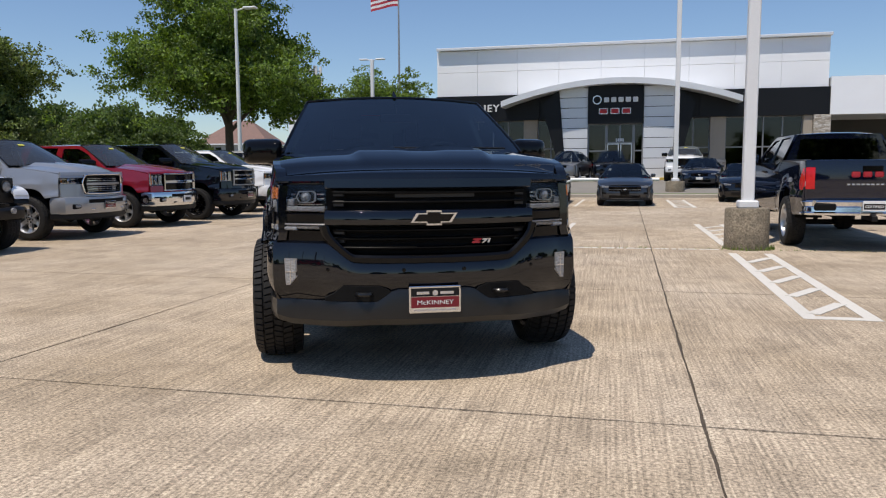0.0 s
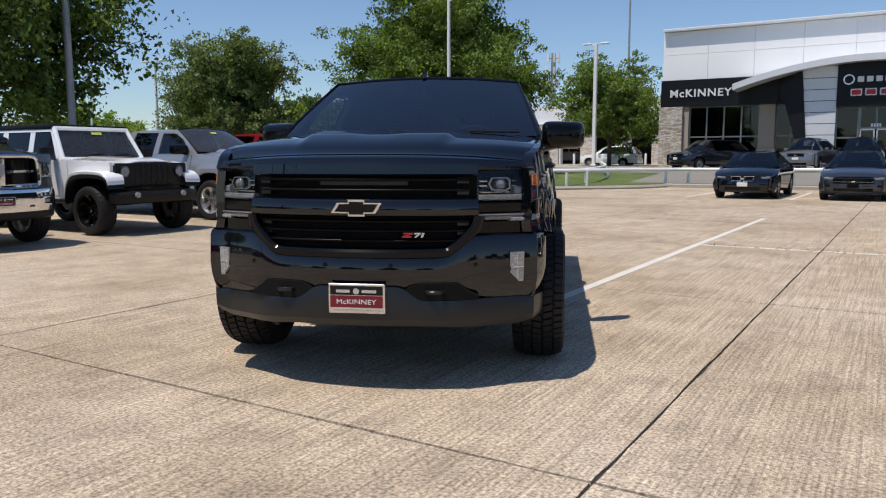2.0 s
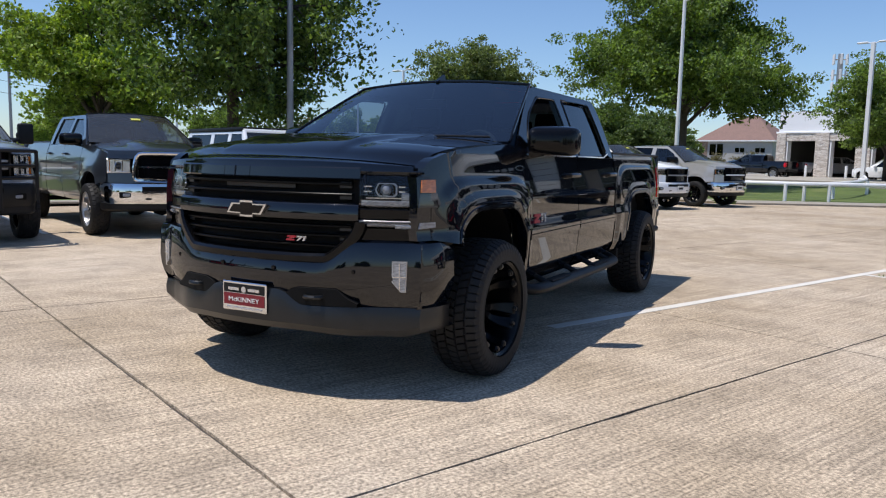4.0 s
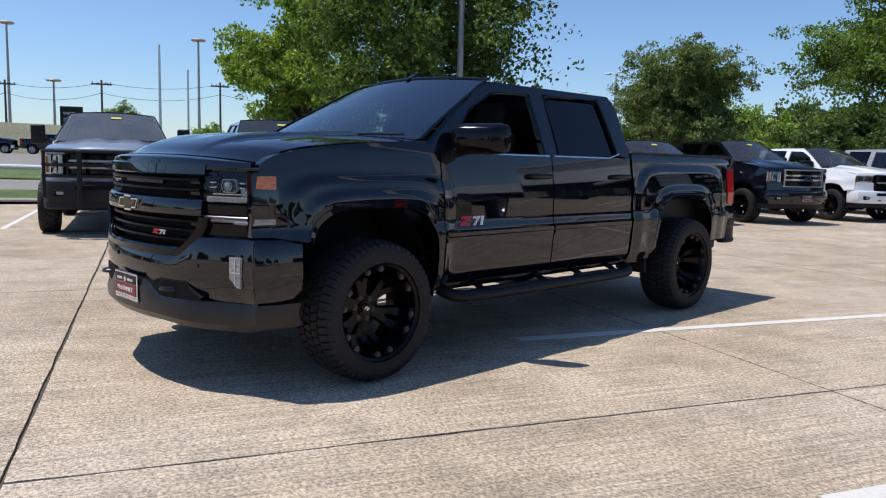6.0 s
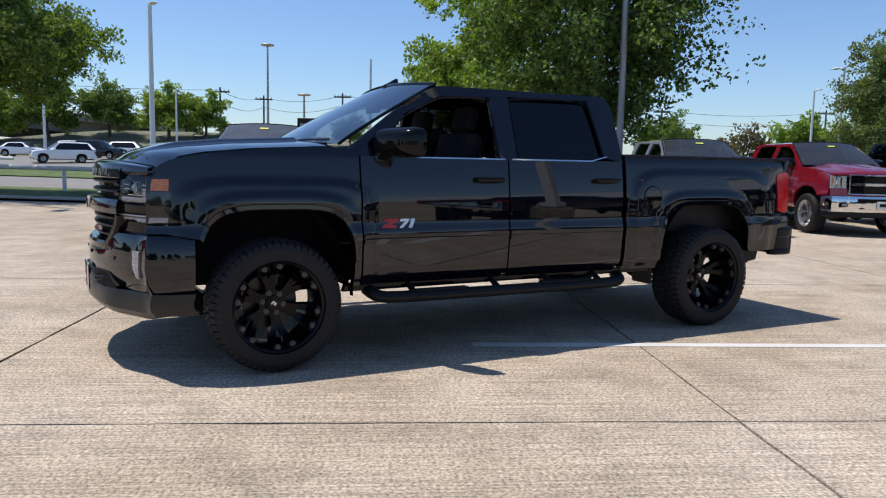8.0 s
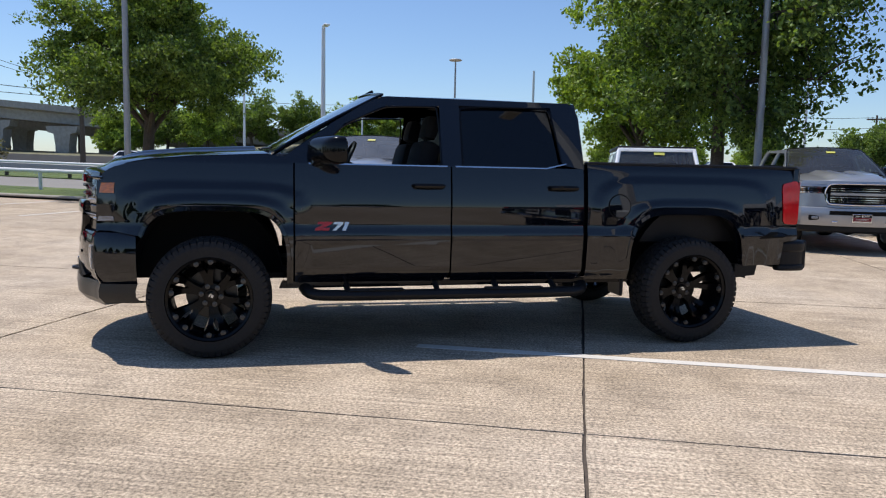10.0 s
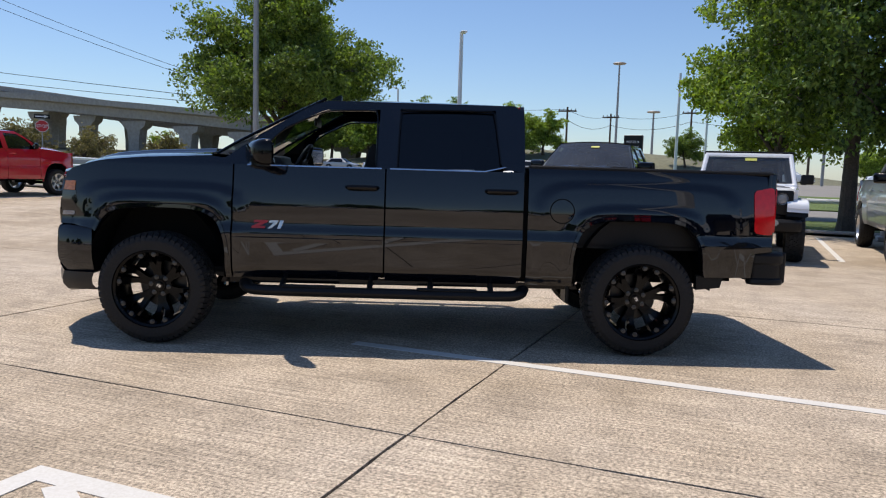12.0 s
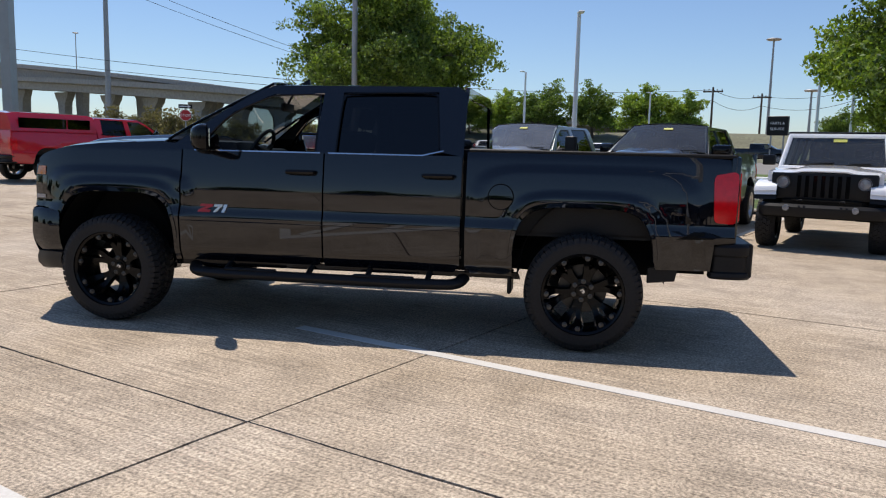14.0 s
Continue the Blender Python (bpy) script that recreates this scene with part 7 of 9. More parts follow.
# ---- black pickup nosed in on the east side ----
east, ES = pickup("dark navy pickup with a chrome rear bumper and a red-marked tailgate", pose(3.78, 17.10, 0, 0, 0, 90), dict(std, rear_bumper=CH, rear_bumper_label="chrome step bumper"), M["navy"], dict(
    grille=(0.55, 0.82, 1.16), frame_mat=CH, bars=[(0.98, 1.02, CH)], lamp=(0.6, 0.91, 1.0, 1.17), bumper=CH), KIT_SILVER, windows="chrome")
rx = ES["rear"]
bm = B()
for i in range(3):
    box(bm, (rx - 0.03, 0.17 - i * 0.16, 1.12), (rx - 0.014, 0.29 - i * 0.16, 1.205), 0.015)
part("tail_blocks", bm, M["badge_red"], east, "red block marks on the tailgate")
bm = B()
for i in range(9):
    box(bm, (rx - 0.022, 0.30 - i * 0.066, 1.0), (rx - 0.014, 0.345 - i * 0.066, 1.025))
part("tail_bars", bm, M["badge_silver"], east, "row of small silver bars on the tailgate")
for s in (1, -1):
    bm = box(B(), (rx - 0.165, s * 0.66 - 0.15, 0.625), (rx - 0.06, s * 0.66 + 0.15, 0.735), 0.02)
    part("bumper_step", bm, M["under"], east, "black foot step in the bumper corner")
    bm = box(B(), (rx - 0.02, s * 0.90 - 0.05, 0.98), (rx - 0.008, s * 0.90 + 0.03, 1.06), 0.006)
    part("reverse_lamp", bm, M["lamp_white"], east)
bm = box(B(), (rx - 0.22, -0.04, 0.47), (rx + 0.3, 0.04, 0.55), 0.01)
part("tow_hitch", bm, M["matte_black"], east, "black receiver hitch")
bm = box(B(), (rx - 0.175, -0.155, 0.62), (rx - 0.16, 0.155, 0.77), 0.004)
p = part("licence_plate", bm, M["paper"], east, "pale dealer plate")
part("plate_field", box(B(), (rx - 0.177, -0.145, 0.645), (rx - 0.17, 0.145, 0.73)), M["blue"], p)
words("CERTIFIED", 0.055, 0.001, M["paper"], p, "plate_lettering", pose(rx - 0.178, 0, 0.668, 0, 0, -90))

# ---- white off-roader ----
def off_roader(m):
    o = thing("off_roader", "white four-door off-roader with black bumper and black top", "car", m, "parked pickups")
    wm, bl = M["white"], M["matte_black"]
    W = 0.83

    def out(x, z):
        return W - 0.02 * max(0, 1.1 - z) - 0.22 * max(0, z - 1.25) - (0.05 * max(0, x + 0.75) if x > -0.75 else 0)

    for s in (1, -1):
        part("body_side", panel([(-0.62, 0.62), (-0.62, 1.22), (-3.72, 1.24), (-3.72, 0.72), (-3.52, 0.72), (-3.45, 0.95), (-3.25, 1.02), (-2.78, 1.02), (-2.58, 0.95), (-2.50, 0.58), (-0.70, 0.58)], out, s, 0.2, 0.06), wm, o)
        part("cowl_side", panel([(-0.60, 0.80), (-0.60, 1.23), (0.42, 1.185), (0.42, 0.86), (0.3, 1.0), (-0.4, 1.0), (-0.55, 0.8)], out, s, 0.2, 0.06), wm, o)
        for nm, xa, xb in (("front_door", -0.80, -1.66), ("rear_door", -1.68, -2.48)):
            d = part(nm, panel([(xa, 0.64), (xa, 1.225), (xb, 1.225), (xb, 0.64)], lambda x, z: out(x, z) + 0.012, s, 0.2, 0.03), wm, o)
            part("door_handle", box(B(), (xb + 0.06, s * (W + 0.03) - 0.012, 1.06), (xb + 0.22, s * (W + 0.03) + 0.012, 1.10), 0.008), bl, d)
            part("door_window", panel([(xa - 0.02, 1.23), (xa - (0.28 if nm == "front_door" else 0.02), 1.73), (xb + 0.03, 1.73), (xb + 0.03, 1.23)], lambda x, z: out(x, z) - 0.01, s, 0, 0.01), M["glass_dark"], d)
        for xa, xb in ((-0.84, -1.12), (-1.64, -1.72), (-2.44, -2.54), (-3.62, -3.72)):
            dx = -0.28 if xa > -1 else 0
            part("pillar", panel([(xa + 0.06, 1.22), (xb + 0.0 - (0 if dx else 0), 1.22) if not dx else (xa - 0.04, 1.22), (xb + 0.0 + dx * 0.2, 1.76), (xa + dx + 0.06, 1.76)], out, s, 0, 0.05), wm, o)
        part("quarter_window", panel([(-2.54, 1.24), (-2.54, 1.73), (-3.62, 1.73), (-3.62, 1.24)], lambda x, z: out(x, z) - 0.01, s, 0, 0.01), M["glass_dark"], o)
        part("door_rail", panel([(-1.08, 1.70), (-1.10, 1.765), (-3.70, 1.765), (-3.70, 1.70)], lambda x, z: out(x, z) + 0.004, s, 0, 0.03), wm, o)
        # flat fenders
        for cx, xa, xb, mt in ((0.0, 0.56, -0.58, wm), (-3.01, -2.40, -3.64, wm)):
            bm = B()
            pts = smoothed([(xa, 0.90 if cx > -1 else 0.80), (xa - 0.03, 0.99), (xa - 0.20, 1.07), (xb + 0.24, 1.07), (xb + 0.06, 0.92), (xb, 0.66)], 2)
            rows = [[bm.verts.new((x, s * y, z + dz)) for y, dz in ((0.62, 0.0), (0.915, -0.012), (0.935, -0.03), (0.93, -0.07), (0.62, -0.06))] for x, z in pts]
            for a, b in zip(rows, rows[1:]):
                for j in range(5):
                    bm.faces.new((a[j], a[(j + 1) % 5], b[(j + 1) % 5], b[j]))
            part("fender", bm, mt, o)
            bm = B()
            rows = [[bm.verts.new((x * 0.985 + cx * 0.015, s * y, z + dz)) for y, dz in ((0.62, -0.072), (0.925, -0.082), (0.93, -0.125), (0.90, -0.14), (0.62, -0.13))] for x, z in pts]
            for a, b in zip(rows, rows[1:]):
                for j in range(5):
                    bm.faces.new((a[j], a[(j + 1) % 5], b[(j + 1) % 5], b[j]))
            part("fender_lip", bm, bl, o, "black plastic fender lip")
            part("fender_liner", lathe(B(), [(0.0, -0.2), (0.50, -0.2), (0.50, 0.15)], 14, pose(cx, s * 0.66, 0.5) @ Matrix.Diagonal((1, s, 1, 1)), 0, math.pi), M["under"], o)
        hl = part("headlight", lathe(B(), [(0.0, 0.03), (0.07, 0.025), (0.085, 0.01), (0.095, 0.012), (0.10, -0.03)], 20, Matrix(((0, 1, 0, 0.475), (1, 0, 0, s * 0.545), (0, 0, 1, 1.035), (0, 0, 0, 1)))), M["lamp_clear"], o, "round clear headlight")
        part("lamp_ring", lathe(B(), [(0.092, 0.03), (0.106, 0.03), (0.108, -0.02)], 20, Matrix(((0, 1, 0, 0.475), (1, 0, 0, s * 0.545), (0, 0, 1, 1.035), (0, 0, 0, 1)))), bl, hl)
        part("fog_lamp", lathe(B(), [(0.0, 0.03), (0.045, 0.028), (0.05, 0.0)], 14, Matrix(((0, 1, 0, 0.665), (1, 0, 0, s * 0.46), (0, 0, 1, 0.66), (0, 0, 0, 1)))), M["lamp_white"], o)
        part("side_mirror", box(B(), (-0.98, s * 0.98 - 0.10, 1.27), (-0.84, s * 0.98 + 0.10, 1.44), 0.03, None, 2), bl, o)
        part("rock_rail", box(B(), (-2.35, s * 0.80 - 0.04, 0.50), (-0.70, s * 0.80 + 0.04, 0.58), 0.02), bl, o)
    part("hood", thicken(grid(B(), lambda a, t: (-0.72 + 1.18 * t, (2 * a - 1) * (0.775 - 0.055 * t), 1.265 - 0.045 * t - 0.035 * step01(0.85, 1.0, t) - 0.03 * abs(2 * a - 1) ** 3 + 0.025 * step01(0.55, 0.4, abs(2 * a - 1))), 14, 8), 0.02), wm, o)
    bm = B()
    for x0, w in ((-0.30, 0.05), (-0.24, 0.05), (-0.18, 0.05), (-0.12, 0.05), (-0.06, 0.05), (0.0, 0.05)):
        box(bm, (x0, 0.745 - 0.045 * (x0 + 0.3), 1.165), (x0 + 0.036, 0.757 - 0.045 * (x0 + 0.3), 1.205))
    bmesh.ops.scale(bm, vec=(1, -1, 1), verts=bm.verts)
    part("hood_marks", bm, bl, o)
    part("grille", box(B(), (0.40, -0.71, 0.78), (0.48, 0.71, 1.175), 0.03, None, 2), bl, o)
    for i in range(7):
        y = (i - 3) * 0.108
        part("grille_slot", box(B(), (0.475, y - 0.028, 0.82), (0.488, y + 0.028, 1.14), 0.004), M["gloss_black"], o)
    bp = part("front_bumper", sweep(B(), smoothed([(0.50, 0.86), (0.60, 0.80), (0.64, 0.60), (0.66, 0.0), (0.64, -0.60), (0.60, -0.80), (0.50, -0.86)], 1), [(0.54, -0.12), (0.53, -0.02), (0.58, 0.0), (0.67, 0.0), (0.71, -0.03), (0.725, -0.10), (0.725, -0.16)], True), bl, o, "black plastic bumper")
    part("bumper_top", sweep(B(), smoothed([(0.44, 0.60), (0.58, 0.50), (0.60, 0.0), (0.58, -0.50), (0.44, -0.60)], 1), [(0.70, -0.1), (0.70, 0.0), (0.77, 0.0), (0.785, -0.04), (0.785, -0.12)], True), M["slat"], bp)
    for y in (0.28, -0.28):
        part("tow_hook", tube(B(), [(0.62, y - 0.035, 0.77), (0.71, y - 0.03, 0.78), (0.71, y + 0.03, 0.78), (0.62, y + 0.035, 0.77)], 0.014, 6), bl, bp)
    part("windshield", grid(B(), lambda a, t: (-0.78 - 0.30 * t, (2 * a - 1) * (0.745 - 0.06 * t), 1.26 + 0.48 * t), 4, 4), M["glass_park"], o)
    bm = B()
    for pts in ([(-0.76, 0.785, 1.22), (-1.09, 0.70, 1.76)], [(-0.76, -0.785, 1.22), (-1.09, -0.70, 1.76)], [(-1.09, 0.72, 1.76), (-1.09, -0.72, 1.76)], [(-0.76, 0.785, 1.235), (-0.76, -0.785, 1.235)]):
        tube(bm, pts, 0.04, 8)
    part("windshield_frame", bm, wm, o)
    part("top", box(B(), (-3.74, -0.745, 1.74), (-1.08, 0.745, 1.83), 0.035, None, 2), bl, o, "black hard top")
    part("tail", box(B(), (-3.76, -0.77, 0.62), (-3.70, 0.77, 1.25), 0.02), wm, o)
    part("rear_window", grid(B(), lambda a, t: (-3.73, (2 * a - 1) * 0.70, 1.25 + 0.50 * t), 2, 2), M["glass_dark"], o)
    part("floor", box(B(), (-3.7, -0.74, 0.50), (0.42, 0.74, 0.62)), M["under"], o)
    part("dashboard", box(B(), (-1.0, -0.66, 1.02), (-0.80, 0.66, 1.24), 0.03), M["dash"], o)
    for x in (-1.75, -2.6):
        for y in (0.35, -0.35):
            bm = box(B(), (x - 0.08, y - 0.22, 0.75), (x + 0.06, y + 0.22, 1.36), 0.05, None, 2)
            box(bm, (x - 0.06, y - 0.12, 1.40), (x + 0.04, y + 0.12, 1.56), 0.04, None, 2)
            part("seat", bm, M["seat"], o)
    for y in (-0.42, 0.10):
        part("wiper", tube(B(), [(-0.77, y, 1.265), (-0.785, y + 0.16, 1.31), (-0.80, y + 0.42, 1.325)], 0.011, 6), bl, o)
    part("windshield_band", tube(B(), [(-0.775, 0.66, 1.275), (-0.775, -0.66, 1.275)], 0.022, 6), bl, o)
    part("stock_sticker", box(B(), (-0.002, -0.10, -0.03), (0.002, 0.10, 0.03), 0, pose(-1.035, 0.05, 1.69, 0, -32)), M["sticker"], o, "yellow stock sticker")
    put_wheels(o, KIT_BLACK, [(0, 0.78, 0.405), (0, -0.78, 0.405), (-3.01, 0.78, 0.405), (-3.01, -0.78, 0.405)])
    return o


off_roader(row(-9.79, 9.69))


# ---- cars ----
def car(label, m, pm, kind="sedan", group="parked cars", grille=None, name="car"):
    """A sedan, coupe or estate: sides with wheel openings, hood, glasshouse, lamps."""
    tall = kind == "suv"
    wb, W, r = (2.78, 0.93, 0.36) if tall else (2.75, 0.91, 0.335)
    roc, belt, roof, cowl, hoodf = (0.32, 1.06, 1.68, 1.08, 0.95) if tall else (0.24, 0.93, 1.42, 0.95, 0.74)
    fo, rear = 0.86, -(wb + 1.05)
    S = dict(arx=r + 0.055, arz=r + 0.06, acz=r, wb=wb)
    o = thing(name, label, "car", m, group)

    def out(x, z):
        w = W - 0.05 * ((z - 0.62) / 0.4) ** 2
        w -= 0.16 * (max(0, x - 0.2) / 0.65) ** 2.2 + 0.12 * (max(0, rear + 0.7 - x) / 0.7) ** 2.2
        if z > belt:
            w -= 0.50 * (z - belt)
        return w

    trunk = 1.02 if tall else 0.98
    for s in (1, -1):
        a1, a2 = arch_pts(0, S, 0, 180, 12), arch_pts(-wb, S, 0, 180, 12)
        poly = [(fo - 0.10, roc + 0.04), (fo - 0.10, hoodf - 0.08), (0.55, hoodf - 0.02), (-0.30, cowl - 0.03), (-0.75, belt), (rear + 0.62, belt + 0.03), (rear + 0.06, trunk), (rear + 0.02, 0.62), (rear + 0.06, roc + 0.10)]
        poly += [(x, max(z, roc)) for x, z in a2[::-1]] + [(-wb + r + 0.06, roc)] + [(x, max(z, roc)) for x, z in a1[::-1]]
        clean = [poly[0]]
        for p in poly[1:]:
            if math.dist(p, clean[-1]) > 0.01:
                clean.append(p)
        part("body_side", panel(clean, out, s, 0.22, 0.05), pm, o)
        for cx in (0, -wb):
            part("wheel_liner", lathe(B(), [(0.0, -0.15), (r + 0.07, -0.15), (r + 0.07, 0.12)], 14, pose(cx, s * (W - 0.17), r) @ Matrix.Diagonal((1, s, 1, 1)), 0, math.pi), M["under"], o)
        rx = rear + (0.30 if tall else 0.95)
        win = [(-0.78, belt + 0.01), (-1.22, roof - 0.10), (-1.6, roof - 0.055), (rx + 0.25, roof - 0.08), (rx - 0.05, belt + 0.05)]
        part("side_window", panel(win, lambda x, z: out(x, z) - 0.012, s, 0.3, 0.01), M["glass_dark"], o)
        part("door_pillar", panel([(-1.72, belt), (-1.74, roof - 0.05), (-1.82, roof - 0.05), (-1.82, belt)], out, s, 0, 0.03), M["gloss_black"], o)
        rail = [(-0.40, cowl - 0.02), (-0.78, belt + 0.01), (-1.22, roof - 0.10), (-1.6, roof - 0.055), (rx + 0.25, roof - 0.08), (rx - 0.05, belt + 0.05), (rx - 0.35, belt + 0.04), (rx + 0.10, roof - 0.05), (rx + 0.3, roof - 0.02), (-1.6, roof), (-1.15, roof - 0.03)]
        part("roof_rail", panel(rail, out, s, 0, 0.04), pm, o)
        part("side_mirror", box(B(), (-0.92, s * (W + 0.03) - 0.08, belt + 0.01), (-0.74, s * (W + 0.03) + 0.08, belt + 0.13), 0.035, None, 2), pm, o)
        l0, l1 = (W - 0.06, W - 0.40)
        F = dict(fo=fo - 0.02)
        a, b = (l0, l1) if s > 0 else (-l1, -l0)
        part("headlight", slab_on_front(F, a, b, hoodf - 0.17, hoodf - 0.06, 0.0, 0.25, 6, 0.02), M["lamp_clear"], o)
        part("tail_light", box(B(), (rear - 0.005, s * (W - 0.25) - 0.16, trunk - 0.22), (rear + 0.10, s * (W - 0.25) + 0.16, trunk - 0.06), 0.03), M["lamp_red"], o)
    F = dict(fo=fo)

    def hood(s, t):
        l = 2 * s - 1
        x = -0.36 + 0.10 * (1 - l * l) + (fo - 0.10 - 0.16 * abs(l) ** 2 + 0.36) * t
        return (x, l * (out(min(x, 0.55), hoodf) - 0.02), cowl + (hoodf - cowl) * t ** 1.6 - 0.05 * abs(l) ** 3 - 0.05 * step01(0.9, 1.0, t) + 0.015 * step01(0.6, 0.45, abs(l)))

    part("hood", thicken(grid(B(), hood, 12, 8), 0.02), pm, o)
    ln = smoothed([(0.40, W - 0.01), (0.58, W - 0.03)], 1) + front_line(F, W - 0.12, -W + 0.12, 14, 0.0) + smoothed([(0.58, -W + 0.03), (0.40, -W + 0.01)], 1)
    bp = part("front_bumper", sweep(B(), ln, [(roc - 0.04, -0.10), (roc - 0.03, -0.02), (roc + 0.08, 0.02), (hoodf - 0.28, 0.03), (hoodf - 0.17, 0.0), (hoodf - 0.04, -0.05), (hoodf - 0.03, -0.2)], True), pm, o)
    part("lower_intake", slab_on_front(F, 0.5, -0.5, roc + 0.02, roc + 0.13, 0.03, 0.05), M["gloss_black"], bp)
    gm = grille or (0.38, hoodf - 0.20, hoodf - 0.08)
    part("grille", slab_on_front(F, gm[0], -gm[0], gm[1], gm[2], 0.022, 0.05), M["gloss_black"], bp)
    part("grille_badge", box(B(), (fo + 0.02, -0.05, (gm[1] + gm[2]) / 2 - 0.02), (fo + 0.03, 0.05, (gm[1] + gm[2]) / 2 + 0.02), 0.005), M["badge_silver"], bp)
    if kind == "twin":
        for s in (1, -1):
            part("grille_rim", tube(B(), [(fo + 0.025, s * a, z) for a, z in ((0.03, gm[1]), (0.30, gm[1] + 0.01), (0.33, gm[2]), (0.05, gm[2]), (0.03, gm[1]))], 0.012, 6), M["chrome"], bp)
    if kind == "coupe":
        part("splitter", slab_on_front(F, 0.80, -0.80, roc - 0.035, roc + 0.03, 0.055, 0.10, 14), M["matte_black"], bp, "black plastic front splitter")
        for s in (1, -1):
            part("fog_slot", slab_on_front(F, max(s * 0.80, s * 0.60), min(s * 0.80, s * 0.60), 0.40, 0.47, 0.034, 0.05, 4), M["under"], bp)
            part("hood_scoop", box(B(), (-0.05, s * 0.30 - 0.09, 0.0), (0.35, s * 0.30 + 0.09, 0.03), 0.02, pose(0.12, 0, 0.845, 0, 9), 2), M["matte_black"], bp)
        part("grille_bars", slab_on_front(F, 0.50, -0.50, 0.545, 0.552, 0.026, 0.05), M["steel"], bp)
    part("licence_plate", box(B(), (fo + 0.02, -0.15, hoodf - 0.36), (fo + 0.036, 0.15, hoodf - 0.24), 0.005), M["slat"] if kind == "coupe" else M["paper"], bp)
    part("windshield", grid(B(), lambda s, t: (-0.34 - 0.82 * t + 0.10 * (1 - (2 * s - 1) ** 2), (2 * s - 1) * (out(-0.5, belt) - 0.10 - 0.17 * t), cowl - 0.01 + (roof - 0.02 - cowl) * t ** 0.92 + 0.03 * t * (1 - (2 * s - 1) ** 2)), 8, 6), M["glass_car"], o)
    rx = rear + (0.30 if tall else 0.95)
    wr = out(-1.6, roof)
    part("roof", thicken(grid(B(), lambda s, t: (-1.14 + (rx + 0.25 + 1.14) * t, (2 * s - 1) * wr, roof - 0.012 + 0.035 * (1 - abs(2 * s - 1) ** 2.5) - 0.05 * max(0, t - 0.6)), 8, 6), 0.02), pm, o)
    part("rear_window", grid(B(), lambda s, t: (rx + 0.25 + ((rear + 0.10 if tall else rear + 0.55) - rx - 0.25) * t, (2 * s - 1) * (wr + 0.12 * t), roof - 0.03 + (belt + 0.05 - roof) * t), 4, 4), M["glass_dark"], o)
    part("boot", thicken(grid(B(), lambda s, t: ((rear + 0.10 if tall else rear + 0.62) + (rear - (rear + 0.10 if tall else rear + 0.62)) * min(1, t * 2), (2 * s - 1) * (W - 0.13), (trunk + 0.02) if t <= 0.5 else trunk + 0.02 - (t - 0.5) * 2 * (trunk - roc - 0.05)), 6, 6), 0.02), pm, o)
    part("rear_bumper", box(B(), (rear - 0.06, -W + 0.06, roc), (rear + 0.25, W - 0.06, 0.66), 0.05, None, 2), pm, o)
    part("floor", box(B(), (rear + 0.1, -W + 0.1, roc - 0.04), (fo - 0.15, W - 0.1, roc + 0.02)), M["under"], o)
    bm = box(B(), (-0.75, -0.65, belt - 0.15), (-0.45, 0.65, belt), 0.04)
    part("dashboard", bm, M["dash"], o)
    for x in (-1.45, -2.3):
        for y in (0.36, -0.36):
            part("seat", box(B(), (x - 0.12, y - 0.23, roc + 0.1), (x + 0.02, y + 0.23, belt + 0.22), 0.05, None, 2), M["seat"], o)
    part("engine_bay", box(B(), (0.35, -0.6, roc + 0.05), (fo - 0.2, 0.6, hoodf - 0.15)), M["under"], o)
    k = KIT_CAR
    put_wheels(o, k, [(0, W - 0.11, 0.335), (0, -W + 0.11, 0.335), (-wb, W - 0.11, 0.335), (-wb, -W + 0.11, 0.335)])
    return o


car("dark grey sports coupe with a wide black grille", pose(0.42, 26.55, 0, 0, 0, -91), M["dark_grey"], "coupe", grille=(0.52, 0.46, 0.645))
car("black sedan with a twin bright-rimmed grille", pose(-2.5, 26.25, 0, 0, 0, -91), M["black_side"], "twin", grille=(0.34, 0.54, 0.68))
car("black sedan parked by the verge", pose(4.75, 29.6, 0, 0, 0, -97), M["black_side"])
car("blue-grey sedan on the drive lane", pose(4.15, 38.6, 0.30, 0, 0, -100), M["blue"])
car("dark blue sedan by the showroom windows", pose(-8.5, 44.4, 0.52, 0, 0, 236), M["blue"], "suv")
car("grey sport-utility parked at the showroom", pose(-2.65, 42.6, 0.52, 0, 0, -100), M["grey_paint"], "suv")
car("black sport-utility behind the coupe", pose(-0.1, 42.6, 0.52, 0, 0, -92), M["black_side"], "suv")
car("white sport-utility before the service building", pose(-20.0, 61.5, 0.42, 0, 0, 180), M["white"], "suv")
pickup("white pickup parked before the showroom", pose(3.7, 42.2, 0.52, 0, 0, -95), dict(std), M["white"], dict(
    grille=(0.50, 0.82, 1.16), frame=0.035, frame_mat=BL, bars=[], lamp=(0.58, 0.91, 1.0, 1.17), bumper=M["white"]), KIT_SILVER)
pickup("black pickup at the service bays", pose(-30.2, 61.5, 0.42, 0, 0, 180), dict(std), M["black_side"], dict(
    grille=(0.50, 0.82, 1.16), frame_mat=BL, bars=[], lamp=(0.58, 0.91, 1.0, 1.17), bumper=CH), KIT_SILVER)

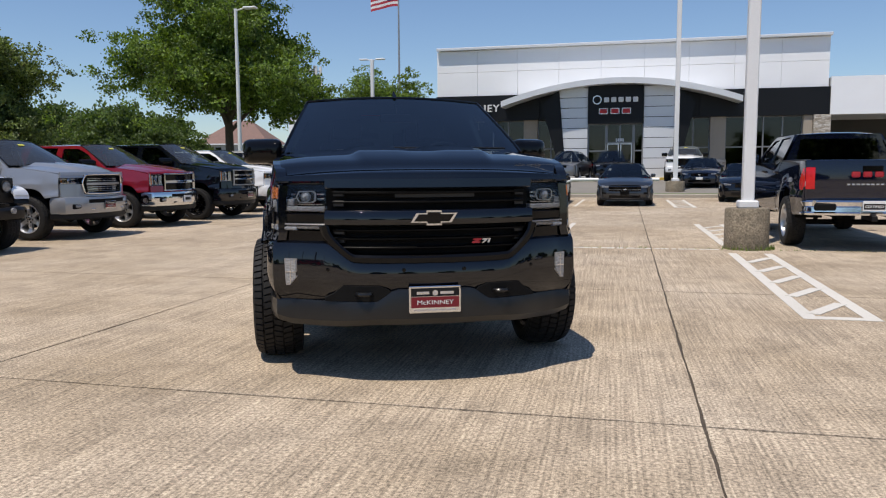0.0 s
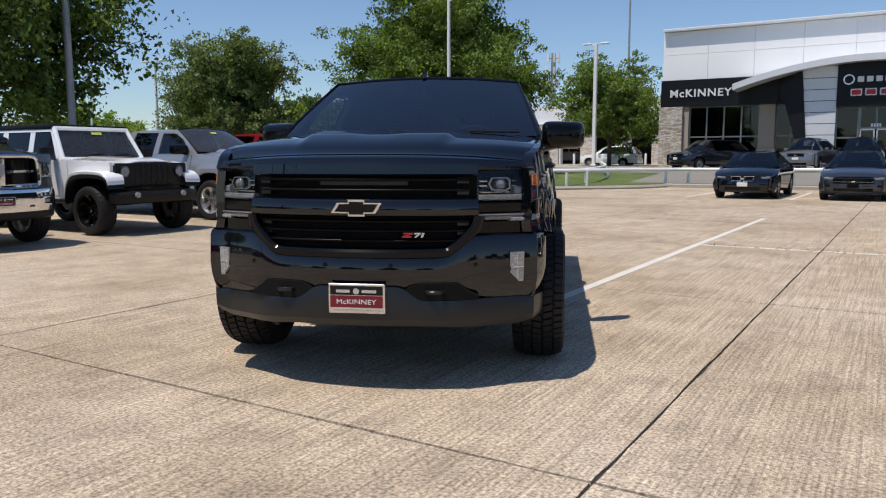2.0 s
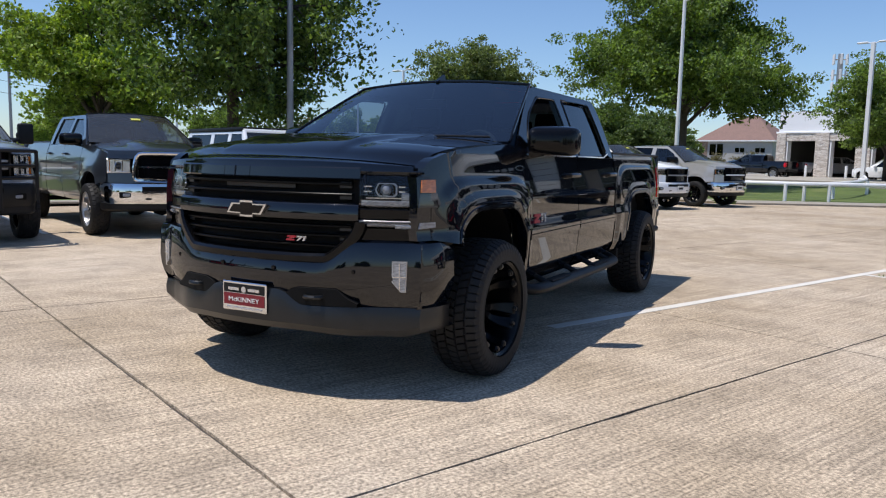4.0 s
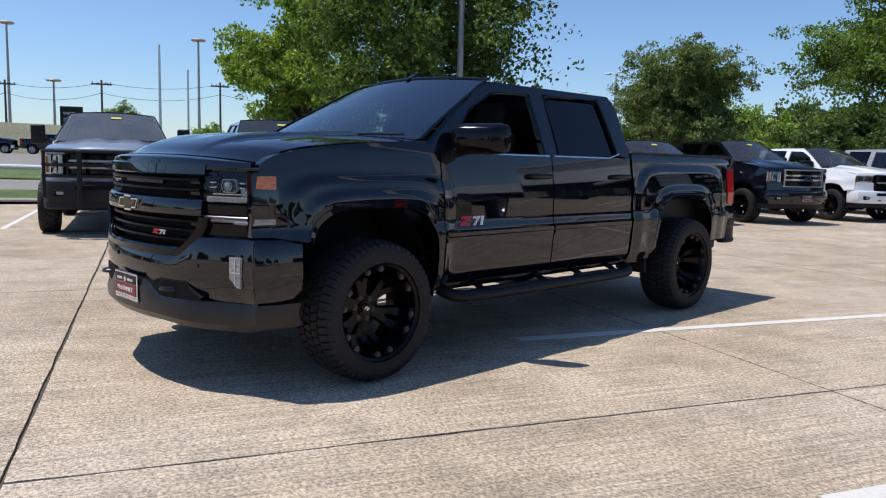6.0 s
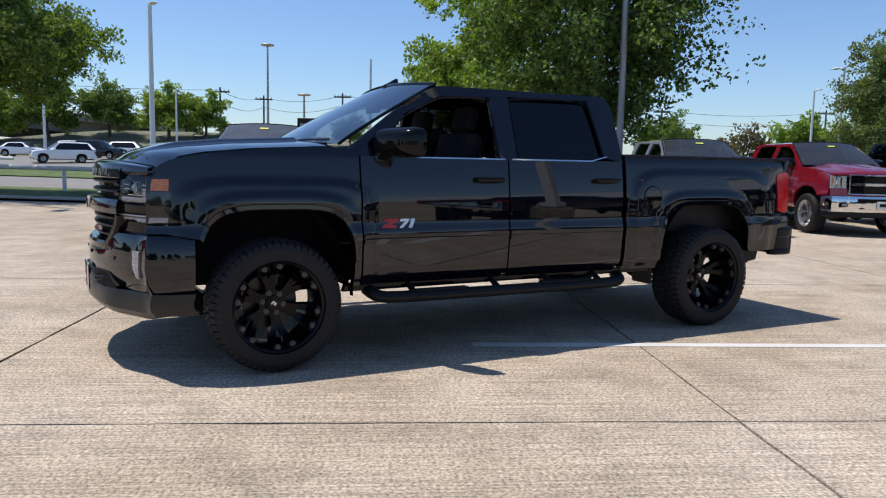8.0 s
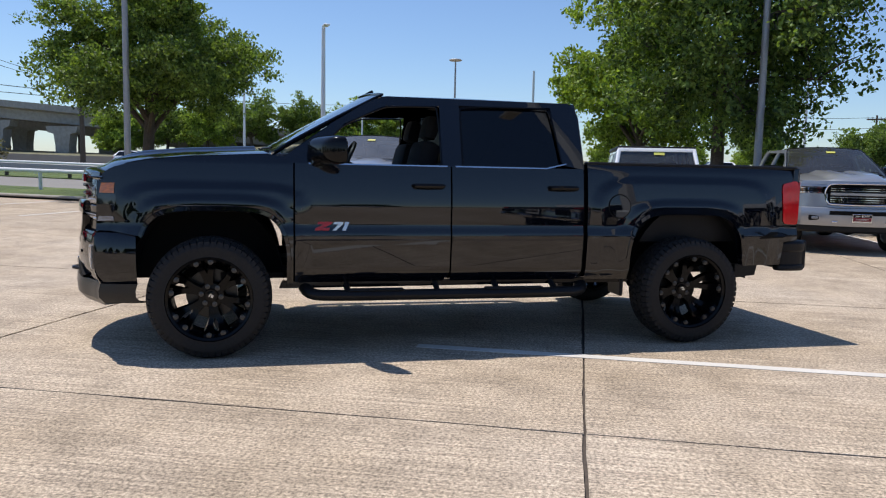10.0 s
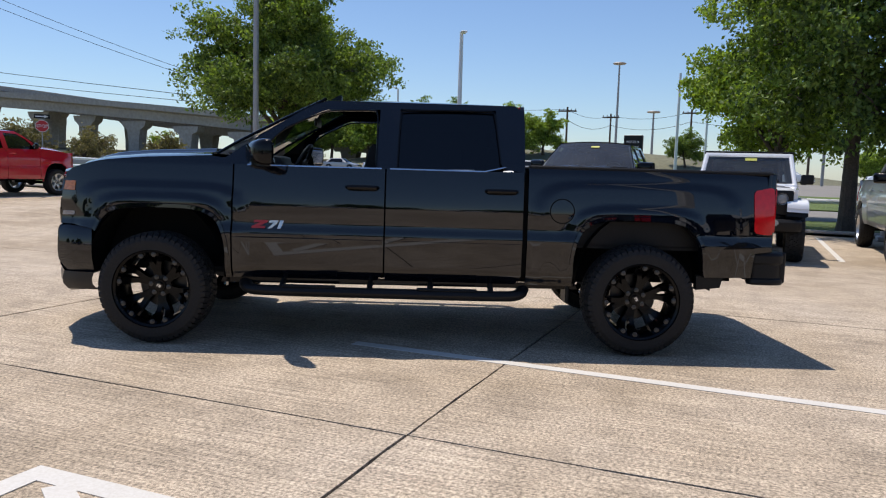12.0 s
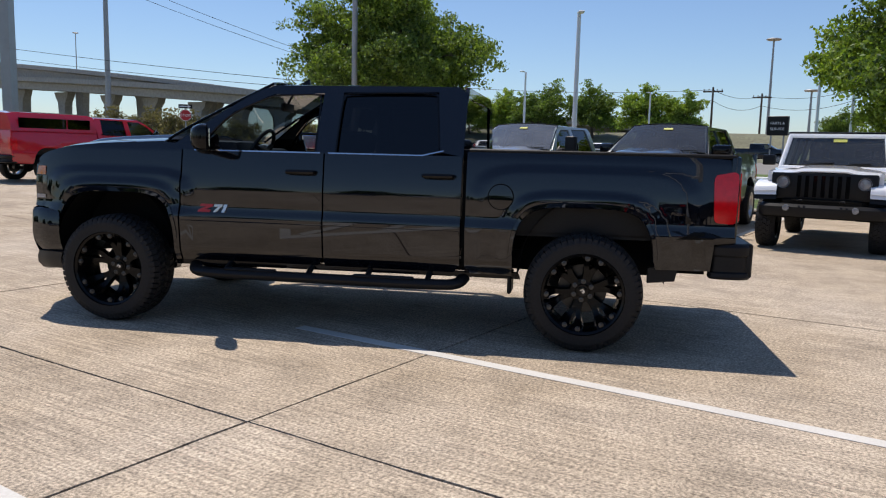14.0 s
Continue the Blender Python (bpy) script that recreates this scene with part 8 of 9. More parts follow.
# red pickup with a cap, by the way out
red, RS = pickup("bright red lifted pickup with a matching bed cap", pose(-13.95, -11.4, rise(-11.4), 0, 0, 180), dict(heavy, wb=4.4, rear=-5.45), M["bright_red"], dict(
    grille=(0.60, 0.92, 1.24), frame_mat=CH, bars=[(1.02, 1.06, CH), (1.12, 1.16, CH)], lamp=(0.66, 0.90, 0.93, 1.24), bumper=CH, bumper_label="chrome bumper"), KIT_SILVER)
bm = B()
rows = []
for x in (RS["d3"] - 0.05, RS["d3"] - 0.25, RS["rear"] + 0.3, RS["rear"] + 0.02):
    k = 0.04 if x in (RS["d3"] - 0.05, RS["rear"] + 0.02) else 0.0
    rows.append([bm.verts.new((x, y, z)) for y, z in ((0.93, RS["bed"]), (0.86, 1.70), (0.72, 1.97 - k), (0.0, 2.02 - k), (-0.72, 1.97 - k), (-0.86, 1.70), (-0.93, RS["bed"]))])
for a, b in zip(rows, rows[1:]):
    for j in range(6):
        bm.faces.new((a[j], a[j + 1], b[j + 1], b[j]))
bm.faces.new(rows[0])
bm.faces.new(rows[-1][::-1])
cap = part("bed_cap", bm, M["bright_red"], red, "bright red fibreglass bed cap")
for s in (1, -1):
    for xa, xb in ((RS["d3"] - 0.25, RS["d3"] - 0.95), (RS["d3"] - 1.0, RS["rear"] + 0.25)):
        part("cap_window", prism(B(), [(xa, 1.52), (xb, 1.52), (xb, 1.82), (xa, 1.82)], 0.02, Matrix.Translation((0, s * 0.895 - 0.01, 0))), M["glass_dark"], cap)

# cars across the road
far = [("white", "suv", -76, -17.0, 90), ("white", "suv", -76.3, -15.0, -90), ("white", "suv", -75.8, -22.0, 90), ("white", "sedan", -75.8, -27.6, 90), ("white", "suv", -76.2, 9.5, 90), ("white", "sedan", -75.9, 15.0, 90), ("white", "suv", -76, 21, -90), ("white", "suv", -59.5, -20.4, -62), ("black_side", "suv", -68, -17.6, 80),
       ("silver", "sedan", -76, -33.2, 90), ("white", "suv", -76, -38.8, 90), ("black_side", "sedan", -76, 27, 90), ("white", "suv", -77, 33, 90)]
stock = {}
for pm, kind, x, y, yaw in far:
    m = pose(x, y, land(x, y), 0, 0, yaw)
    if (pm, kind) not in stock:
        stock[pm, kind] = car({"white": "white car in the far lot", "silver": "silver car in the far lot", "black_side": "black car in the far lot"}[pm], m, M[pm], kind, "far parked cars")
    else:
        copy_thing(stock[pm, kind], m)
fp, _ = pickup("black pickup in the far lot", pose(-76, -6.4, land(-76, -6.4), 0, 0, 90), dict(std), M["black_side"], dict(
    grille=(0.50, 0.82, 1.16), frame_mat=BL, bars=[], lamp=(0.58, 0.91, 1.0, 1.17), bumper=CH), KIT_SILVER)
copy_thing(silver_truck, pose(-24.4, 71.0, 0.42, 0, 0, 42))
copy_thing(fp, pose(-76, -0.6, land(-76, -0.6), 0, 0, 90))

# ---- lamps, poles, rails, signs ----
def lamp_pole(label, x, y, h, r=0.08, heads=1, yaw=0.0, mt="galv", z=0.0, square=False, arm=0.7, base=0.0):
    o = thing("lamp_post", label, "lamp post", pose(x, y, z, 0, 0, yaw), "lamp posts")
    z0 = 0.0
    if base:
        part("concrete_base", lathe(B(), [(0.0, -0.05), (base * 0.97, -0.05), (base, 0.0), (base, 0.60), (base * 0.95, 0.64), (0.0, 0.64)], 28, pose(0, 0, 0, 90)), M["pier_concrete"], o, "weathered round concrete base")
        z0 = 0.64
    if square:
        bm = box(B(), (-r, -r, z0), (r, r, h), 0.015)
    else:
        bm = tube(B(), [(0, 0, z0), (0, 0, h)], [r, r * 0.7], 12)
    part("pole", bm, M[mt], o)
    part("flange", box(B(), (-r * 1.7, -r * 1.7, z0), (r * 1.7, r * 1.7, z0 + 0.12), 0.02), M[mt], o)
    for k in range(heads):
        s = 1 if k == 0 else -1
        part("lamp_arm", tube(B(), [(0, 0, h - 0.1), (s * arm * 0.5, 0, h), (s * arm, 0, h)], 0.03, 8), M[mt], o)
        part("lamp_head", box(B(), (s * arm - 0.30, -0.16, h - 0.04), (s * arm + 0.30, 0.16, h + 0.05), 0.03), M[mt], o)
    return o


lamp_pole("white square lamp post on a round concrete base", 2.08, 12.72, 9.5, 0.088, 2, 0, "white_metal", 0, True, 0.7, 0.335)
lamp_pole("white twin lamp post on a concrete base", 2.80, 36.3, 9.0, 0.10, 2, 0, "white_metal", 0.0, True, 0.7, 0.42)
lamp_pole("white twin lamp post by the service building", -16.3, 51.2, 8.75, 0.11, 2, 0, "white_metal", 0, True, 0.6, 0.35)
lamp_pole("pale lamp post beside the oak", -16.3, 31.6, 8.3, 0.10, 1, 0, "white_metal", 0)
lamp_pole("grey lamp post beside the oak", -15.99, 12.74, 9.6, 0.10, 1, 0, "galv", 0)
lamp_pole("pale lamp post by the verge", -16.2, -4.6, 10.5, 0.10, 1, 0, "galv", rise(-4.6))
lamp_pole("pale lamp post across the road", -35.0, -4.85, 8.55, 0.14, 1, 30, "white_metal", 0, False, 0.6, 0.4)
lamp_pole("tall slim pole across the road", -43.5, 5.8, 7.4, 0.10, 0, 0, "white_metal")
lamp_pole("tall slim pole across the road", -44.5, 7.4, 6.2, 0.08, 0, 0, "white_metal")
lamp_pole("pale lamp post behind the trees", -36, 31.5, 6.8, 0.10, 2, 0, "white_metal")
lamp_pole("pale lamp post far down the road", -62, 27, 9.0, 0.12, 1, 0, "white_metal")
lamp_pole("pale lamp post far down the road", -60, 44, 8.0, 0.12, 1, 0, "white_metal")
lamp_pole("pale lamp post far down the road", -70, 16, 10.0, 0.14, 1, 0, "galv")
lamp_pole("pale lamp post behind the far lot", -64, -22, 8.5, 0.13, 1, 0, "white_metal", 0.5)
lamp_pole("pale lamp post on the far bank", -86, -16.6, 7.6, 0.12, 1, 0, "white_metal", 1.0)


def pipe_rail(label, pts, h, gap, r=0.075, sag=0.0):
    o = thing("pipe_rail", label, "railing", kind="structure")
    top = [(x, y, z + h) for x, y, z in pts]
    part("rail", tube(B(), smoothed(top, 2), r, 10), M["white_metal"], o)
    for a, b in zip(pts, pts[1:]):
        n = max(1, int(math.dist(a, b) / gap))
        for i in range(n):
            p = [u + (v - u) * i / n for u, v in zip(a, b)]
            part("post", tube(B(), [(p[0], p[1], p[2] - 0.1), (p[0], p[1], p[2] + h - 0.02)], r * 0.85, 8), M["white_metal"], o)
    return o


pipe_rail("white pipe barrier along the verge", [(-21.3, -70, 0.06 + rise(-70)), (-21.3, -30, 0.06 + rise(-30)), (-21.25, 0, 0.06), (-21.1, 26, 0.06)], 0.68, 3.6)
pipe_rail("white pipe barrier before the showroom", [(-14.6, 27.9, 0.1), (-10.2, 29.2, 0.1), (-9.2, 30.4, 0.1), (-7.0, 34.0, 0.1), (-6.2, 34.6, 0.1), (2.0, 34.5, 0.12)], 0.63, 3.1)
pipe_rail("white pipe barrier on the lawn", [(-9.9, 30.0, 0.1), (-10.3, 33.3, 0.1), (-10.94, 38.15, 0.2), (-12.6, 42.0, 0.35)], 0.60, 3.6)
pipe_rail("white pipe barrier across the road", [(-40.5, -90, rise(-90)), (-40.5, -14, rise(-14))], 0.75, 4.0, 0.09)
o = thing("guard_rail", "grey steel roadside guard rail", "railing", SOUTH, kind="structure")
part("rail", box(B(), (-35.2, -110, 0.45), (-35.1, -14, 0.78), 0.03), M["galv"], o)
for i in range(24):
    part("post", box(B(), (-35.35, -108 + i * 4.0, 0.0), (-35.2, -107.85 + i * 4.0, 0.7)), M["wood"], o)


def utility_pole(x, y, h, yaw=0):
    o = thing("utility_pole", "weathered wooden utility pole with crossarms", "utility pole", pose(x, y, 0, 0, 0, yaw), "utility poles")
    part("pole", tube(B(), [(0, 0, -0.3), (0, 0, h)], [0.28, 0.18], 8), M["wood"], o)
    part("crossarm", box(B(), (-0.12, -1.9, h - 1.0), (0.12, 1.9, h - 0.7)), M["wood"], o)
    for y_ in (-1.7, -0.8, 0.8, 1.7):
        part("insulator", tube(B(), [(0, y_, h - 0.7), (0, y_, h - 0.35)], 0.09, 6), M["galv"], o)


ups = [(-155, -25.4, 15.1), (-174, -19.5, 15.2), (-168, -1.5, 15.7), (-168, 21.7, 16.6), (-166, 70.5, 14.1), (-170, 112, 15.0)]
for x, y, h in ups:
    utility_pole(x, y, h)
utility_pole(-112, -72, 14.0)


def cable(a, b, sag, r=0.035):
    pts = [tuple(u + (v - u) * t - (4 * sag * t * (1 - t) if i == 2 else 0) for i, (u, v) in enumerate(zip(a, b))) for t in (k / 10 for k in range(11))]
    solo("cable", tube(B(), pts, r, 4), M["wire"], "thin black overhead power cable", "cable", "power cables")


for p, q in zip([(-112, -72, 14.0)] + ups, ups):
    for dz, sg in ((-0.5, 1.1), (-2.6, 1.4)):
        cable((p[0], p[1], p[2] + dz), (q[0], q[1], q[2] + dz), sg, 0.05)
o = thing("steel_pole", "tall grey steel transmission pole", "utility pole", pose(-81.7, -112.5, 0), "utility poles")
part("shaft", tube(B(), [(0, 0, 0), (0, 0, 34)], [0.55, 0.35], 12), M["galv"], o)
o = thing("sign_post", "wide grey steel sign post beside the road", "post", pose(-31.0, -51.5, 0))
part("shaft", box(B(), (-0.45, -0.4, 0), (0.45, 0.4, 16), 0.03, pose(0, 0, 0, 0, 0, 30)), M["galv"], o)
for a, b in (((-81.7, -112.5, 30.5), (-112, -72, 13.8)), ((-81.7, -112.5, 28.8), (-112, -72, 13.2)), ((-81.7, -112.5, 30.5), (-61, -150, 33)), ((-81.7, -112.5, 28.8), (-61, -150, 31.5))):
    cable(a, b, 0.8, 0.05)
o = thing("steel_pole", "tall grey steel transmission pole", "utility pole", pose(-61, -150, 0), "utility poles")
part("shaft", tube(B(), [(0, 0, 0), (0, 0, 35)], [0.55, 0.35], 12), M["galv"], o)
utility_pole(-63, -38, 8.2)
cable((-61, -150, 20.5), (-63, -38, 7.7), 0.6, 0.045)
cable((-61, -150, 18.8), (-63, -38, 7.2), 0.9, 0.04)


def high_mast(x, y, h):
    o = thing("high_mast_light", "tall grey highway mast with a ring of lamps", "lamp post", pose(x, y, 0), "highway masts")
    part("mast", tube(B(), [(0, 0, 0), (0, 0, h)], [0.42, 0.22], 10), M["galv"], o)
    part("lamp_ring", lathe(B(), [(0.2, -0.2), (1.5, -0.15), (1.8, 0.1), (1.5, 0.3), (0.2, 0.3)], 12, pose(0, 0, h, 90)), M["galv"], o)


high_mast(-200, -22.2, 30)
high_mast(-200, -12.9, 17.6)
high_mast(-260, -400, 62)
high_mast(-190, 19, 28)

# road signs
o = thing("stop_sign", "red octagonal stop sign with a one-way arrow above", "road sign", pose(-32.0, -31.8, 0.1, 0, 0, 42.0 + 90))
part("post", tube(B(), [(0, 0.03, -0.1), (0, 0.03, 3.9)], 0.04, 8), M["galv"], o)
octo = [(0.40 * math.cos(radians(22.5 + 45 * i)), 0.40 * math.sin(radians(22.5 + 45 * i))) for i in range(8)]
part("sign_back", prism(B(), octo, 0.02, Matrix.Translation((0, -0.01, 3.22))), M["sign_white"], o)
part("sign_face", prism(B(), [(x * 0.93, z * 0.93) for x, z in octo], 0.01, Matrix.Translation((0, -0.016, 3.22))), M["sign_red"], o)
words("STOP", 0.27, 0.004, M["sign_white"], o, "sign_lettering", pose(0, -0.02, 3.125))
part("arrow_plate", box(B(), (-0.45, -0.012, 3.68), (0.45, 0.01, 3.95)), M["matte_black"], o)
part("arrow", prism(B(), [(-0.38, 3.78), (0.15, 3.78), (0.15, 3.72), (0.38, 3.815), (0.15, 3.91), (0.15, 3.85), (-0.38, 3.85)], 0.005, Matrix.Translation((0, -0.016, 0))), M["sign_white"], o)
o = thing("dealer_sign", "black sign box with white lettering on posts", "sign", pose(-75, -0.9, 0, 0, 0, 82))
part("sign_box", box(B(), (-0.95, -0.2, 3.55), (0.95, 0.2, 5.35), 0.04), M["matte_black"], o)
for x in (-0.58, 0.58):
    part("post", tube(B(), [(x, 0, -0.2), (x, 0, 3.6)], 0.08, 8), M["galv"], o)
words("PARTS &", 0.35, 0.01, M["sign_white"], o, "sign_lettering", pose(0, -0.22, 4.57))
words("SERVICE", 0.35, 0.01, M["sign_white"], o, "sign_lettering", pose(0, -0.22, 4.04))

# flag
o = thing("flag_pole", "tall flagpole with a striped flag", "flagpole", pose(-17.4, 62, 0))
part("pole", tube(B(), [(0, 0, 0), (0, 0, 16.5)], [0.12, 0.06], 10), M["galv"], o)
for i in range(7):
    z0 = 14.55 + i * 0.19
    g = lambda s, t: (-0.05 - 2.3 * s, 0.16 * math.sin(5 * s + 0.5), z0 + 0.19 * t - 0.42 * s * s + 0.05 * math.sin(7 * s))
    part("flag_stripe", thicken(grid(B(), g, 10, 1), 0.01), M["flag_red"] if i % 2 == 0 else M["sign_white"], o)
part("flag_corner", thicken(grid(B(), lambda s, t: (-0.04 - 0.95 * s, 0.16 * math.sin(5 * s * 0.41 + 0.5) - 0.015, 15.1 + 0.8 * t - 0.42 * (0.41 * s) ** 2), 6, 2), 0.01), M["flag_blue"], o)
# cell tower
o = thing("cell_tower", "grey cell tower with antenna panels", "tower", pose(-52, 130, 0))
part("mast", tube(B(), [(0, 0, 0), (0, 0, 19.5)], [0.6, 0.4], 10), M["galv"], o)
for z in (14.2, 16.2, 18.6):
    for i in range(6):
        a = i * math.pi / 3
        part("antenna_panel", box(B(), (-0.16, -0.1, -0.8), (0.16, 0.1, 0.8), 0.02, pose(1.1 * math.cos(a), 1.1 * math.sin(a), z, 0, 0, math.degrees(a) + 90)), M["sign_white"], o)
        part("antenna_arm", tube(B(), [(0, 0, z), (1.1 * math.cos(a), 1.1 * math.sin(a), z)], 0.05, 5), M["galv"], o)

# ---- trees and shrubs farther off ----
small = "small far tree with an open green crown"
F1 = tree(small, -95, -27.0, 7.2, 2.0, 3.6, 31, 17000, 0.20, M["leaf"], 0.5, fork=11)
F2 = tree("round far tree with a light green crown", -94, -19.6, 7.4, 2.0, 3.4, 33, 17000, 0.20, M["leaf_light"], 0.5, fork=11)
F3 = tree("wide far tree behind the lot", -45, 62, 7.5, 1.6, 5.0, 35, 22000, 0.26, M["leaf_dark"], 0.9, fork=12)
F5 = tree("wide light green far tree behind the lot", -52, 55, 6.4, 1.4, 4.6, 36, 22000, 0.22, M["leaf_light"], 0.9, fork=12)
F4 = tree("bare-looking spring shrub by the overpass", -66, -62, 4.2, 0.6, 2.6, 37, 2600, 0.22, M["leaf_dull"], 0.2, fork=9)
for src, x, y, k, a in ((F2, -96, -15.5, 0.85, 40), (F1, -93, -33.5, 1.1, 80), (F2, -94, -40.5, 1.1, 140), (F1, -95, -47, 1.15, 200), (F2, -92, -52, 1.1, 100), (F1, -92, 3, 0.62, 20), (F2, -84, 12.0, 0.55, 77), (F2, -88, 22.0, 0.6, 150), (F4, -63, 39.5, 1.1, 20), (F2, -65, 45.9, 0.86, 64), (F2, -67, 52.0, 0.78, 210), (F2, -90, 30.0, 0.9, 10), (F1, -84, 40, 0.95, 99),
                      (F3, -46, 72, 1.0, 120), (F3, -56, 66, 1.1, 10), (F3, -62, 84, 1.2, 290), (F5, -50, 46, 0.55, 150), (F3, -40, 52, 0.8, 60), (F5, -42, 46, 0.8, 230), (F3, -38.5, 58.5, 0.72, 15), (F4, -50, 99, 0.8, 15), (F4, -54, 98, 0.75, 115), (F4, -46.5, 99, 0.7, 215), (F4, -58, 97, 0.8, 15), (F5, -47, 52, 1.05, 200),
                      (F4, -62, -70, 1.1, 30), (F4, -70, -78, 1.2, 100), (F4, -58, -56, 0.8, 200), (F4, -72, -88, 1.3, 250), (F4, -60, -82, 1.0, 300), (F4, -64, -50, 0.9, 77), (F4, -74, -98, 1.3, 11), (F2, -86, -70, 0.62, 55), (F1, -92, -52, 0.6, 70)):
    c = copy_thing(src, pose(x, y, land(x, y) if x < -34 else 0, 0, 0, a))
    c.scale = (k, k, k)
for f in (F1, F2, F4):
    f.location.z = land(f.location.x, f.location.y)
tree("light green tree behind the oak", -25.8, 10.7, 8.6, 2.6, 3.2, 51, 40000, 0.12, M["leaf_light"], 0.4, rt=0.15)

# ---- unseen trees and cars added east and south, to be mirrored in the black doors ----
for src, x, y, k, a in ((F3, 58, -34, 1.0, 20), (F3, 66, -22, 0.9, 80), (F3, 60, -8, 1.05, 140), (F3, 68, 4, 0.9, 200), (F3, 62, 16, 1.0, 260), (F3, 66, 28, 1.1, 310), (F3, 60, 40, 0.9, 45), (F3, 40, -52, 1.0, 10), (F3, 22, -60, 1.1, 75), (F3, 4, -58, 1.0, 130), (F3, -12, -62, 0.95, 190)):
    copy_thing(src, pose(x, y, -0.16, 0, 0, a)).scale = (k, k, k)
for kind, x, y in (("white", 22.0, 3.5), ("silver", 22.2, 9.6), ("white", 22.1, 12.8), ("black_side", 22.0, 0.2), ("white", 22.0, 19.0), ("silver", 22.0, -3.4)):
    copy_thing(stock[kind, "suv" if kind == "white" else "sedan"], pose(x, y, rise(y), 0, 0, 180))

# ---- painted lines ----
def paint_strip(x0, y0, x1, y1, w=0.10, label="worn white parking line", top=0.004):
    d = Vector((x1 - x0, y1 - y0, 0))
    n = Vector((-d.y, d.x, 0)).normalized() * w / 2
    bm = B()
    vs = [bm.verts.new(p) for p in (Vector((x0, y0, top)) - n, Vector((x1, y1, top)) - n, Vector((x1, y1, top)) + n, Vector((x0, y0, top)) + n)]
    bm.faces.new(vs)
    g = bmesh.ops.extrude_face_region(bm, geom=list(bm.faces))
    for v in g["geom"]:
        if isinstance(v, bmesh.types.BMVert):
            v.co.z = 0.001
    return solo("road_marking", bm, M["line"], label, "road marking", "parking lines", "structure")


paint_strip(-1.13, 6.95, -0.85, 17.95)
rs = random.Random(4)
x = -0.93
while x < 1.62:
    w = rs.uniform(0.05, 0.22)
    paint_strip(x, 12.43 + rs.uniform(-0.008, 0.008), x + w, 12.43 + rs.uniform(-0.012, 0.012), rs.uniform(0.09, 0.13), "broken white paint along a slab joint")
    x += w + rs.uniform(0.01, 0.05)
bm = B()
for i in range(420):
    a, q = rs.uniform(0, 2 * math.pi), rs.uniform(0.34, 0.44)
    if i % 3:
        px, py = 2.08 + q * math.cos(a), 12.72 + q * math.sin(a)
        if py > 12.75:
            continue
    else:
        px, py = rs.choice((rs.uniform(-0.9, 1.7), rs.uniform(2.4, 4.6))), 12.46 + rs.gauss(0, 0.02)
    h, d = rs.uniform(0.03, 0.11) * (1 if i % 3 else 0.45), Vector((rs.gauss(0, 1), rs.gauss(0, 1), 0)).normalized()
    p = Vector((px, py, 0))
    tip = p + d * h * 0.5 + Vector((0, 0, h))
    sd = Vector((-d.y, d.x, 0)) * 0.006
    bm.faces.new([bm.verts.new(p - sd), bm.verts.new(p + sd), bm.verts.new(tip)])
solo("weeds", bm, M["leaf_mid"], "small green weeds in the slab joint", "weeds", kind="stuff")
